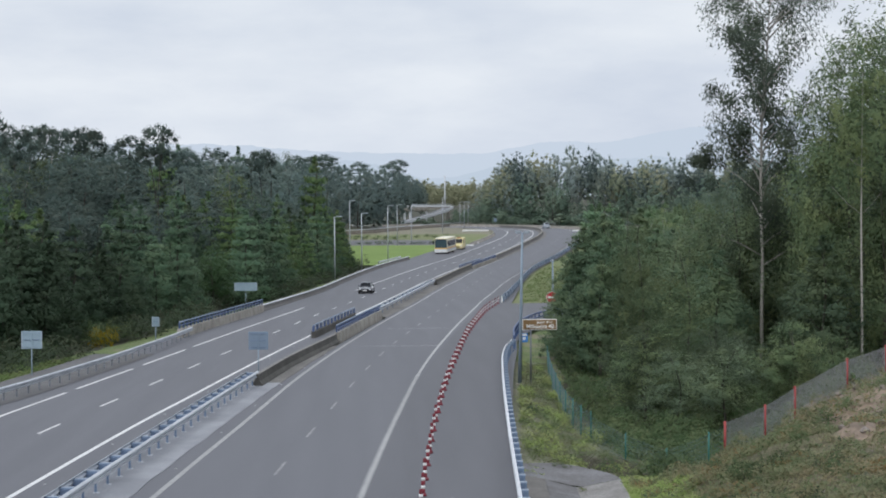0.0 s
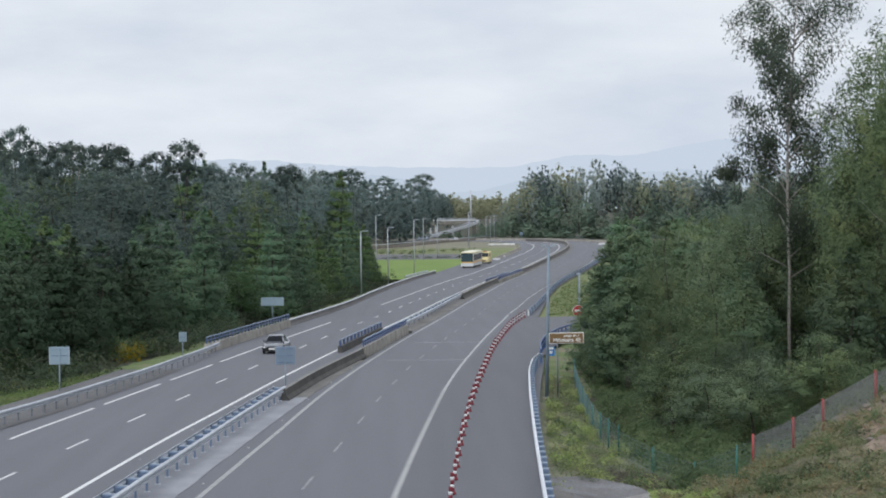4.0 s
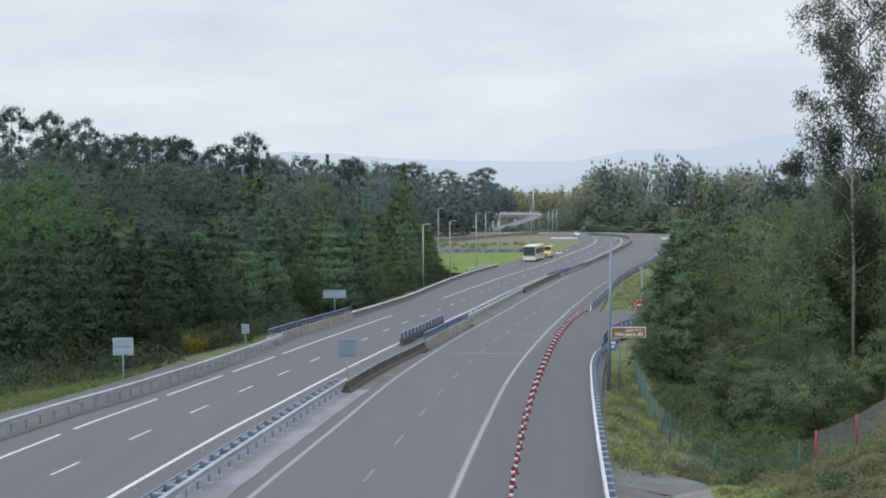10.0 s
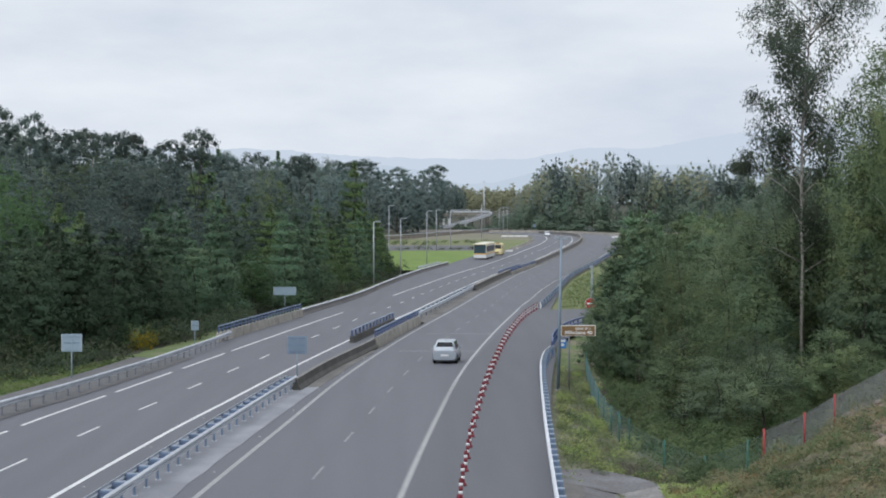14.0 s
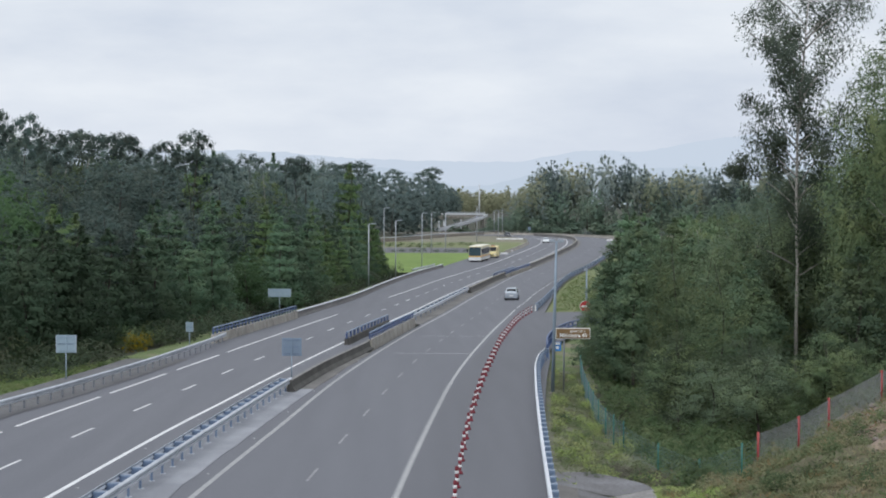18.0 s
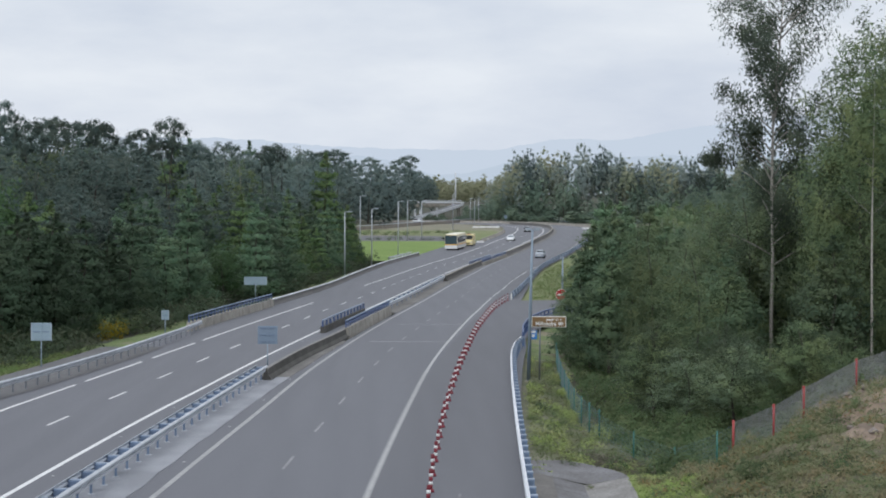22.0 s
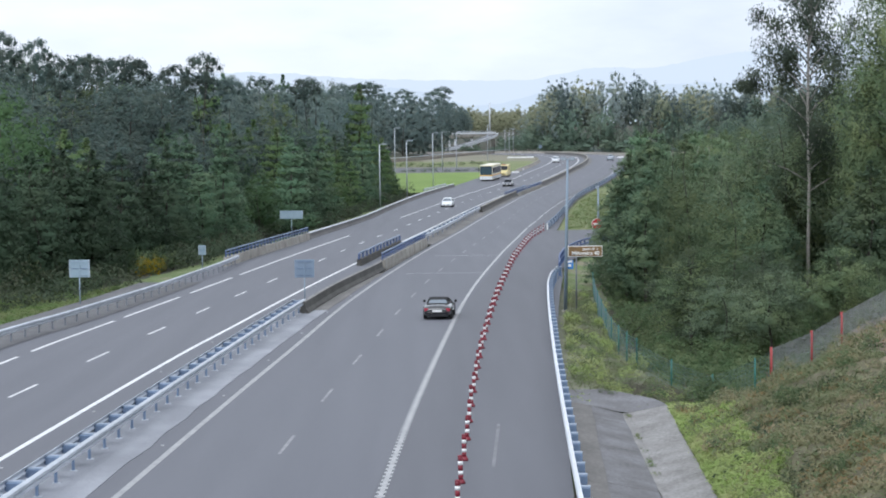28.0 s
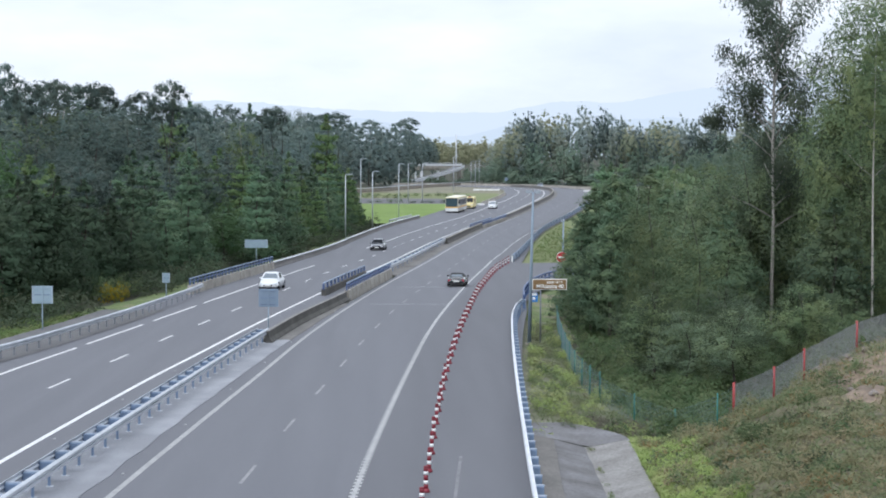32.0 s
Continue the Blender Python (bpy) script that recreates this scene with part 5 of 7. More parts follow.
# front row of young pines along the left side
y = 136.0
while y < 322:
    gap = 4.5 + 3.8 * smooth01((195 - y) / 45) + 2.5 * smooth01((y - 180) / 6) * smooth01((208 - y) / 6)
    x = rail_x(y) - gap - rng.uniform(0, 3)
    if rng.uniform() < 0.9:
        grow(PINES[1:] if y > 235 else PINES_SHADED if y < 163 else PINES_FINE, 10, x, y, -0.0093, rng.uniform(0.66, 1.04), 1.15)
    else:
        grow(BROADS, 12, x, y, -0.016, rng.uniform(0.7, 0.95))
    y += rng.uniform(3.6, 5.2)
y = 146.0
while y < 335:
    x = rail_x(y) - rng.uniform(13, 21)
    grow(PINES if rng.uniform() < 0.6 else DARKS, 12, x, y, 0.0, rng.uniform(0.8, 1.0), 1.15)
    y += rng.uniform(3.2, 5.0)
# the wood behind, to its skyline
for i in range(135):
    y = rng.uniform(160, 430)
    x = rail_x(y) - rng.uniform(20, 75) + 12 * smooth01((y - 330) / 100)
    if x / y < -0.28 or y > 300 and x / y > -0.035:
        continue
    u = rng.uniform()
    grow((DARKS if y < 285 else DARKS_FAR) if u < 0.75 else EUCS if u < 0.85 else PINES, 16 if u < 0.85 else 11, x, y, TOPS(x / y), rng.uniform(0.86, 1.04), 1.2)
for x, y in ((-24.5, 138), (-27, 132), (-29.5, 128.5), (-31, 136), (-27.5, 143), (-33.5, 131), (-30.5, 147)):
    grow(PINES_SHADED, 10, x, y, -0.012, rng.uniform(0.85, 1.0), 1.15)
for i in range(16):
    y = rng.uniform(165, 250)
    grow(DARKS, 16, rail_x(y) - rng.uniform(22, 34), y, 0.004, rng.uniform(0.85, 1.0), 1.2)
# bright broadleaf trees by the verge
for x, y, k in ((-31, 150, 1.0), (-35.5, 158, 1.2), (-39, 166, 1.2), (-32, 170, 0.9), (-36, 143, 0.9), (-41, 150, 1.1)):
    plant(BROADS, x, y, k)
# tall ones above the skyline
for r, y, t, w in ((-0.239, 212, 0.049, 0.62), (-0.2225, 216, 0.0465, 0.55), (-0.2065, 222, 0.043, 0.55), (-0.1925, 232, 0.034, 0.6), (-0.1167, 236, 0.0345, 0.62), (-0.1335, 262, 0.0285, 0.7), (-0.039, 460, 0.0172, 1.0), (-0.0335, 470, 0.0178, 1.0), (-0.0169, 600, 0.0136, 1.0), (0.0045, 800, 0.0146, 1.0), (-0.001, 780, 0.0125, 1.0)):
    grow(UMBRELLAS, 18, r * y, y, t, 1.0, w)
for i in range(15):
    y = rng.uniform(235, 420)
    r = rng.uniform(-0.225, -0.04)
    if r * y < rail_x(y) - 18:
        grow(UMBRELLAS, 18, r * y, y, TOPS(r), rng.uniform(0.98, 1.1), 0.75)
# right side, in front of the slip road
rng = np.random.default_rng(23)
for i in range(76):
    y = rng.uniform(97, 131)
    r = 0.115 + 0.16 * rng.uniform() ** 0.9
    x = r * y
    if y > 123 and x < SLIP(max(129.5, y)) + 2.5 or x < 12.5 or abs(r - 0.1905) < 0.03 and y < 118 or abs(r - 0.243) < 0.012 and y < 106:
        continue
    k = rng.uniform(0.5, 1.02) * (0.8 + 0.2 * smooth01((y - 97) / 20))
    u = rng.uniform()
    if r < 0.15:
        if u < 0.72:
            grow(PINES_NEAR, 10, x, y, RIGHT_TOPS(r), k, 1.05)
        else:
            grow(EUCS_NEAR, 16, x, y, RIGHT_TOPS(r), k)
    elif u < 0.9:
        grow(EUCS_NEAR, 16, x, y, RIGHT_TOPS(r), k, 1.1)
    else:
        grow(PINES_NEAR, 10, x, y, RIGHT_TOPS(r) * 0.6 - 0.004, k, 1.1)
for x, y, t in ((13.9, 128.5, -0.012), (15.4, 131, -0.009), (14.2, 124, -0.02), (17.3, 134, -0.009), (12.9, 120, -0.036), (11.9, 127, -0.042), (12.4, 129, -0.03), (13.2, 130.5, -0.019), (11.9, 122, -0.05)):
    grow(PINES_NEAR, 10, x, y, t, 1.0, 1.15)
for x, y, t in ((17.4, 104, -0.036), (17.6, 108, -0.031), (18.2, 113, -0.024)):
    grow(PINES_NEAR if x < 21 else EUCS_NEAR, 10, x, y, t, 1.0, 1.1)
for x, y, t in ((21.2, 121.5, -0.012), (22.8, 123.5, 0.004), (24.4, 121, 0.0), (23.4, 127, 0.012)):
    grow(EUCS_NEAR, 16, x, y, t, 1.0, 1.1)
# one slim bare trunk with its crown high up
SLIM = tree_kind("eucalyptus_tree", "slim eucalyptus with a bare pale trunk and a high crown", round_leaves(19, 2.1, 60, 100, 0.2, 0.52, 0.4, 0.27, 0.45, 0.85, 1.3, 0.5, 0.0), EUC_OLIVE, 16.5, 0.08, BARK_PALE, 0.15, 6, 0.55, 0.16, group="eucalyptus trees beside the fence")
copy_thing(SLIM, pose(23.6, 97, ground_z(23.6, 97) - 0.2, 0, 0, 40))
# dense tall trees at the right
for x, y, t in ((25.6, 108, 0.062), (27.2, 112, 0.085), (28.8, 106, 0.1), (30.5, 113, 0.115), (26.8, 103, 0.05), (29.5, 100, 0.085), (31.8, 107, 0.12), (26.4, 116, 0.03), (28.0, 98, 0.05), (33, 112, 0.12), (25.4, 100, 0.022), (25.9, 111, 0.078), (25.0, 106, 0.05), (27.5, 109, 0.115)):
    grow(EUCS_NEAR, 16, x, y, t, 1.0, 1.15)
# right side, beyond the slip road
for i in range(60):
    y = rng.uniform(206, 430)
    x = axis_x(y) + 20.5 + 34 * rng.uniform(0, 1) ** 1.3 + 10 * smooth01((y - 300) / 100)
    grow(PINES_PALE if rng.uniform() < 0.7 else EUCS, 12, x, y, -0.0075, rng.uniform(0.8, 1.0), 1.1)
# shrubs and undergrowth, behind the fence for the most part
FENCE_X = spline([(60, 11.9), (67, 11.3), (72.3, 10.4), (78, 9.5), (84.3, 8.8), (121, 9.8), (134, 10.2)])
for i in range(46):
    y = rng.uniform(80, 120)
    x = rng.uniform(FENCE_X(y) + 0.9, 24 if y > 92 else 15)
    plant(SHRUBS, x, y, rng.uniform(0.25, 0.8), rng.uniform(0.4, 0.9))
for x, y, h in ((10.6, 76.5, 0.62), (10.1, 80, 0.66), (9.8, 85, 0.7), (10.4, 90, 0.62), (9.9, 97, 0.8), (10.6, 104, 0.85), (6.3, 81, 0.3), (7.0, 86, 0.36), (6.7, 93, 0.3), (11.6, 75.5, 0.55), (12.0, 75, 0.5), (12.4, 76, 0.6), (11.8, 78, 0.7), (6.2, 72, 0.32), (7.1, 76, 0.3), (6.9, 73.5, 0.22), (11.8, 60, 0.35), (13.2, 64, 0.4), (12.8, 56, 0.3), (10.4, 62, 0.25), (14.6, 66, 0.4), (15.4, 69, 0.35), (9.3, 70.6, 0.5), (9.9, 70.2, 0.6), (10.5, 69.8, 0.55), (10.0, 71.4, 0.62), (11.0, 69.0, 0.45), (8.0, 71.5, 0.4), (9.0, 65.5, 0.3), (10.6, 58.5, 0.42)):
    plant(SHRUBS, x, y, h, h * 1.25)
for i in range(90):
    y = rng.uniform(44, 76)
    x = rng.uniform(bank_foot(y) + 1.6, 21)
    if y < 66 + 1.2 * max(0, x - 10.8):
        plant(SHRUBS, x, y, rng.uniform(0.12, 0.38), rng.uniform(0.2, 0.5))
# young trees in the hollow behind the fence
made = 0
while made < 15:
    y = rng.uniform(83, 98)
    x = rng.uniform(FENCE_X(y) + 2.6, 20.5)
    if abs(x / y - 0.1905) < 0.012 or abs(x / y - 0.243) < 0.01:
        continue
    grow(EUCS_NEAR, 16, x, y, rng.uniform(-0.085, -0.066), 1.0, 1.2)
    made += 1
for i in range(30):
    y = rng.uniform(125, 175)
    plant(SHRUBS, rail_x(y) - rng.uniform(5, 14), y, rng.uniform(0.5, 1.1), 1.1)
for x, y in ((-20.3, 141.0), (-21.3, 142.0)):
    b_ = plant(SHRUBS, x, y, 0.75, 0.6)
    tagged(b_, "flowering yellow broom bush in the undergrowth")
    for o in b_.children:
        if o.name.startswith("crown"):
            o.data = o.data.copy()
            o.data.materials[0] = BROOM

# low growth that nobody could count
def scatter(name, label, n, place, size, mat, clump=5, rad=0.3, droop=0.0, aspect=0.4, cat="undergrowth"):
    C = []
    while len(C) < n:
        x, y, h = place()
        C.append((x, y, ground_z(x, y) + h))
    ob = new(name, quads_mesh(name, leaves(C, np.full(len(C), rad), clump, size, droop, 0.8, aspect), mat))
    return tagged(ob, label, cat, kind="stuff")


def in_wood():
    y = rng.uniform(76, 134)
    x0 = FENCE_X(y) + 0.5
    x = x0 + rng.uniform(0, 1) * (8 + (y - 76) * 0.55)
    top = 0.35 + 0.6 * smooth01((x - x0) / 4) + 1.3 * smooth01((y - 97) / 15) * smooth01((x - x0 - 3) / 4)
    k = 0.5 + 0.5 * noise.noise(Vector((x * 0.5, y * 0.35, 1.0)))
    return x, y, top * k * rng.uniform(0.1, 1)


scatter("undergrowth", "dense green undergrowth below the trees", 5600, in_wood, 0.22, UNDER, 11, 0.36, aspect=0.5)


def on_bank():
    while True:
        y, x = rng.uniform(40, 84), rng.uniform(7.2, 24)
        if x > bank_foot(y) + 0.2 and not (bare(x, y) and rng.uniform() < 0.72) and y < 67.5 + 1.3 * max(0, x - 10.8) and noise.noise(Vector((x * 0.35, y * 0.3, 5.0))) > -0.3 - 0.12 * max(0, 15.5 - x):
            return x, y, rng.uniform(0, 0.15) + 0.7 * max(0, noise.noise(Vector((x * 0.8, y * 0.8, 2.0))))


scatter("bank_scrub", "dry brown-green heath scrub on the bank", 9500, on_bank, 0.13, SCRUB, 11, 0.21)
def tawny():
    while True:
        x, y, h = on_bank()
        if noise.noise(Vector((x * 0.45, y * 0.45, 11.0))) > 0.18:
            return x, y, h


scatter("bank_bracken", "orange-brown dead bracken on the bank", 900, tawny, 0.14, BRACKEN, 10, 0.2)
def in_hollows():
    while True:
        x, y, h = on_bank()
        if noise.noise(Vector((x * 0.42, y * 0.42, 9.0))) < -0.12:
            return x, y, 0.05 + 0.5 * h


# dark leaf tufts set where the bank's surface dips
scatter("bank_heather", "dark green tufts in the hollows of the bank", 1500, in_hollows, 0.13, SHRUB_DARK, 12, 0.22)
scatter("bank_herbs", "low green herbs among the heath on the bank", 2100, on_bank, 0.13, SHRUB, 9, 0.18)


def at_foot():
    y = rng.uniform(42, 70)
    return bank_foot(y) + 0.1 + 1.8 * rng.uniform() ** 1.2 * (0.8 + 0.4 * noise.noise(Vector((y * 0.4, 1.0, 2.0)))), y, rng.uniform(0, 0.2)


scatter("bank_grass", "fresh green grass at the foot of the bank", 6500, at_foot, 0.2, GRASS_FRESH, 10, 0.16, 0, 0.18, "grass")


def in_drain():
    y = rng.uniform(44, 68)
    return ditch_line(y) + rng.normal() * 0.05, y, 0.3 + rng.uniform(0, 0.05) if noise.noise(Vector((y * 0.6, 0, 3))) > 0.05 else -0.3


scatter("drain_weeds", "small weeds and dirt along the drain's invert", 260, in_drain, 0.07, GRASS_LEFT, 6, 0.07, 0, 0.35, "weeds")


def on_verge():
    y = rng.uniform(69, 122)
    x0 = axis_x(y) + 14.6
    while True:
        x = x0 + rng.uniform(0, 1) * (9.3 - x0 + 0.6 * smooth01((y - 100) / 20))
        if rng.uniform() < 0.25 or noise.noise(Vector((x * 0.45, y * 0.3, 12.0))) > -0.12:
            return x, y, rng.uniform(0, 0.15)


scatter("verge_grass", "dry tufted grass between the guardrail and the fence", 2300, on_verge, 0.2, GRASS_BLADE, 10, 0.2, 0, 0.18, "grass")


def verge_tuft():
    while True:
        x, y, h = on_verge()
        if noise.noise(Vector((x * 0.7, y * 0.25, 8.0))) > 0.1:
            return x, y, rng.uniform(0, 0.4)


scatter("verge_weeds", "green weeds in tufts on the verge", 640, verge_tuft, 0.16, GRASS_FRESH, 14, 0.24, 0, 0.3, "weeds")


def beyond_fork():
    y = rng.uniform(201, 330)
    return axis_x(y) + 12.6 + rng.uniform(0, 9), y, rng.uniform(0, 0.1)


scatter("fork_grass", "dry yellow-green grass beyond the fork", 2200, beyond_fork, 0.3, GRASS_LEFT, 8, 0.3, 0, 0.25, "grass")


def on_left_verge():
    y = rng.uniform(78, 126)
    return RAIL_LEFT(y) + axis_x(y) - 3.7 - rng.uniform(0, 1) ** 0.8 * 8, y, rng.uniform(0, 0.25)


scatter("left_verge_grass", "tall rough grass behind the guardrail", 5200, on_left_verge, 0.3, GRASS_LEFT, 9, 0.22, 0, 0.18, "grass")


def left_wood():
    y = rng.uniform(104, 330)
    x = rail_x(y) - 2.2 - 5.5 * smooth01((122 - y) / 14) - 3.5 * smooth01((y - 176) / 8) * smooth01((214 - y) / 8) - rng.uniform(0, 1) * 10
    if x > -23.5 and 132 < y < 150:
        x -= 6
    k = 0.5 + 0.5 * noise.noise(Vector((x * 0.4, y * 0.2, 4.0)))
    return x, y, 2.8 * k * rng.uniform(0.05, 1)


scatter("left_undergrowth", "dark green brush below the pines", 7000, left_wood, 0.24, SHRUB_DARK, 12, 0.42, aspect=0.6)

# stones weathering out of the bank
STONE = surface("pale_stone", (0.2, 0.175, 0.16), (0.36, 0.31, 0.28), 0.9, 0, 3.0, 14, 0.5, 0.4, vary=0.2)
STONES = []
for i in range(4):
    bm = bmesh.new()
    bmesh.ops.create_icosphere(bm, subdivisions=2, radius=1.0)
    for v in bm.verts:
        v.co *= 1 + 0.45 * noise.noise(v.co * 1.3 + Vector((i * 7.0, 0, 0)))
        v.co.z *= 0.6
    me = bpy.data.meshes.new("stone")
    bm.to_mesh(me)
    bm.free()
    me.materials.append(STONE)
    STONES.append(me)
made = 0
while made < 120:
    y = rng.uniform(50, 82)
    x = rng.uniform(11.5, 21)
    if y > 66 + 1.3 * max(0, x - 10.8) or not bare(x, y) and rng.uniform() < 0.8:
        continue
    k = rng.uniform(0.05, 0.2)
    o = tagged(new("stone", STONES[made % 4]), "pale weathered stone in the bare earth", "stone", group="stones on the bank")
    o.matrix_basis = pose(x, y, ground_z(x, y) + 0.1 * k, rng.uniform(-20, 20), rng.uniform(-20, 20), rng.uniform(0, 360)) @ Matrix.Scale(k, 4)
    made += 1


def dead_brush():
    y = rng.uniform(70.5, 78)
    x = 7.4 + rng.uniform(0, 1) * (FENCE_X(y) - 7.6)
    return x, y, rng.uniform(0, 0.22)


scatter("dead_brush", "grey-brown dead brush along the fence", 900, dead_brush, 0.2, DEAD, 10, 0.22, 0, 0.12)

# the tall eucalyptus with an open crown
HX, HY = 22.6, 118.0
hero = tagged(empty("eucalyptus_tree", pose(HX, HY, -3.3)), "tall eucalyptus with a bare pale trunk and an open hanging crown", "tree", group="eucalyptus trees beside the fence")
bm = bmesh.new()
hp = [(0.0, 0, 0), (-0.05, 0, 4), (0.0, 0, 8), (-0.1, 0, 12), (-0.05, 0, 16), (0.25, 0, 20), (0.45, 0, 23)]
tube(bm, hp, [0.14, 0.115, 0.1, 0.09, 0.075, 0.055, 0.03], 9)
HC, HR = [], []
for i in range(46):
    z = 8.6 + 14.7 * ((i + rng.uniform(0, 0.8)) / 46) ** 0.85
    a = rng.uniform(0, 6.28)
    L = (1.5 + 1.9 * math.sin(min(1, (z - 7.5) / 17) * 2.9)) * rng.uniform(0.6, 1.15)
    b0 = Vector((np.interp(z, [p[2] for p in hp], [p[0] for p in hp]), 0, z))
    d = Vector((math.cos(a), math.sin(a), 0))
    p1 = b0 + d * L * 0.45 + Vector((0, 0, L * 0.4))
    p2 = b0 + d * L + Vector((0, 0, L * 0.75))
    if rng.uniform() < 0.12:
        continue
    tube(bm, [b0, p1, p2], [0.055, 0.035, 0.012], 5)
    for f in (0.6, 0.85, 1.08):
        q = b0.lerp(p2, f) + Vector(rng.normal(size=3) * 0.35)
        HC.append(tuple(q))
        HR.append(rng.uniform(0.6, 1.1))
part("trunk", bm, BARK_PALE, hero)
for z, L, a in ((7.4, 3.3, 0.4), (8.0, 2.6, 2.9)):
    b2 = bmesh.new()
    tube(b2, [(0, 0, z), (math.cos(a) * L * 0.5, 0.2, z + L * 0.28), (math.cos(a) * L, 0.3, z + L * 0.5)], [0.05, 0.04, 0.015], 5)
    part("bare_limb", b2, BARK_PALE, hero)
for k in range(9):
    q = (-3.6 + rng.normal() * 0.9, rng.normal() * 0.8, 13.3 + rng.normal() * 0.7)
    HC.append(q)
    HR.append(0.5)
crown = new("crown", quads_mesh("crown", leaves(HC, HR, 200, 0.22, 0.6, 1.1, 0.42, heart=(0, 0, 15, 3.5, 8), soft=0.75), EUC_TALL))
crown.parent = hero

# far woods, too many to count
def wood(name, label, spots, quads, mat):
    """One object out of one pattern of leaves, set at many spots (x, y, z, height, width)."""
    out = []
    for x, y, z, h, w in spots:
        a = rng.uniform(0, 6.28)
        ca, sa = math.cos(a), math.sin(a)
        q = quads[rng.integers(0, len(quads))].copy()
        q[:, :3] *= (w, w, h)
        qx, qy = q[..., 0].copy(), q[..., 1].copy()
        q[..., 0], q[..., 1] = qx * ca - qy * sa, qx * sa + qy * ca
        q[:, :3] += (x, y, z)
        out.append(q)
    ob = new(name, quads_mesh(name, np.concatenate(out), mat))
    return tagged(ob, label, "trees", kind="stuff")


FAR_KINDS = [round_leaves(1.0, 0.19 + 0.03 * i, 62, 18, 0.025, 0.02 + 0.05 * i, 0, 0.24, 0.7, 0.97, 0.8, 0.3, 0.5) for i in range(4)]
LEFT_TOP = spline([(-0.3, 0.02), (-0.1, 0.0175), (-0.0646, 0.0172), (-0.0415, 0.0145), (-0.0169, 0.012), (0.0, 0.0105), (0.008, 0.0065), (0.0164, 0.002), (0.05, 0.001)])
FAR_TOP = spline([(30, 15), (38, 20), (51, 29), (72, 29), (94, 24.5), (115, 25), (190, 28)])
spots = []
for i in range(165):
    x = rng.uniform(34, 165)
    y = 735 + rng.uniform(0, 70) - max(0, x - 60) * 0.9
    h = FAR_TOP(x) * rng.uniform(0.74, 1.03) * (1.12 if rng.uniform() < 0.08 else 1)
    spots.append((x, y, road_z(min(y, 800)) - 1, h, rng.uniform(14, 22)))
fill = []
for i in range(80):
    x = rng.uniform(32, 165)
    fill.append((x, 731 + rng.uniform(0, 30) - max(0, x - 60) * 0.9, road_z(735) - 1, FAR_TOP(x) * rng.uniform(0.25, 0.62), rng.uniform(12, 19)))
FAR_EUC = [round_leaves(1.0, 0.18 + 0.03 * i, 62, 18, 0.024, 0.26 + 0.08 * i, 0, 0.24, 0.7, 0.97, 0.8, 0.4, 0.5) for i in range(3)]
wood("far_wood_right", "distant eucalyptus wood behind the bend, haze in its grey-green", spots[::2], FAR_EUC + FAR_KINDS, EUC_FAR)
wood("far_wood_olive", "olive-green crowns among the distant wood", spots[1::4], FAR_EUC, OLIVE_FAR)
wood("far_wood_dark", "dark pines among the distant wood, haze in their blue-green", [(x, y - 4, z, h * 1.03, w * 0.85) for x, y, z, h, w in spots[3::4]], FAR_EUC, BLUE_FAR)
bm = bmesh.new()
for i in range(46):
    x = rng.uniform(56, 150)
    y = 729 + rng.uniform(0, 12) - max(0, x - 60) * 0.9
    h, r = FAR_TOP(x) * rng.uniform(0.3, 0.5), rng.uniform(0.08, 0.15)
    z = road_z(735) - 1
    tube(bm, [(x, y, z), (x + rng.normal() * 0.3, y, z + h * 0.5), (x + rng.normal() * 0.5, y, z + h)], [r, r * 0.8, r * 0.5], 5)
tagged(part("far_wood_stems", bm, BARK), "bare stems along the edge of the distant wood", "tree trunks", kind="stuff")
wood("far_wood_edge", "lower trees at the edge of the distant wood, haze in their grey-green", fill, FAR_KINDS, MID_FAR)
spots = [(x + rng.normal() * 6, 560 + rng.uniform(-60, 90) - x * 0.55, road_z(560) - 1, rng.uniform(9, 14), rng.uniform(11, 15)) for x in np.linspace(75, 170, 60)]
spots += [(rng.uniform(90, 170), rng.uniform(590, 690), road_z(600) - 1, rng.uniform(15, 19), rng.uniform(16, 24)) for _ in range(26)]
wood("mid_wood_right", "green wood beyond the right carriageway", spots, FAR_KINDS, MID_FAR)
spots = []
for i in range(125):
    y = rng.uniform(440, 860)
    lim = -6 + (y - 520) * 0.053 if y > 520 else -0.045 * y
    x = lim - rng.uniform(0, 1) ** 1.3 * (60 + (y - 430) * 0.12) - 4
    top = LEFT_TOP(x / y) * rng.uniform(0.75, 1.03)
    h = (9.05 + top * y + 7) * rng.uniform(0.85, 1.0)
    spots.append((x, y, -7, h, rng.uniform(15, 23)))
for i in range(22):
    r = 0.002 + 0.0145 * (i + rng.uniform(0, 1)) / 22
    y = rng.uniform(1025, 1090)
    spots.append((r * y, y, -7, (9.05 + LEFT_TOP(r) * y + 7) * rng.uniform(0.9, 1.02), rng.uniform(15, 21)))
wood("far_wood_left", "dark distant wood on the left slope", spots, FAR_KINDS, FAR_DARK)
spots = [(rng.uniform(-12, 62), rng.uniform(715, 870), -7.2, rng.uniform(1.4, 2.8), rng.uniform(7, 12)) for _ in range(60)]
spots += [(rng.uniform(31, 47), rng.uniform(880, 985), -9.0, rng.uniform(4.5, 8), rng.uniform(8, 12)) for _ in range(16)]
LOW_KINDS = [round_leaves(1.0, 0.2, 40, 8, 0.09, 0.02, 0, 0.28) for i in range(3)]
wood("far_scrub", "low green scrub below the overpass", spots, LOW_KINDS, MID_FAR)
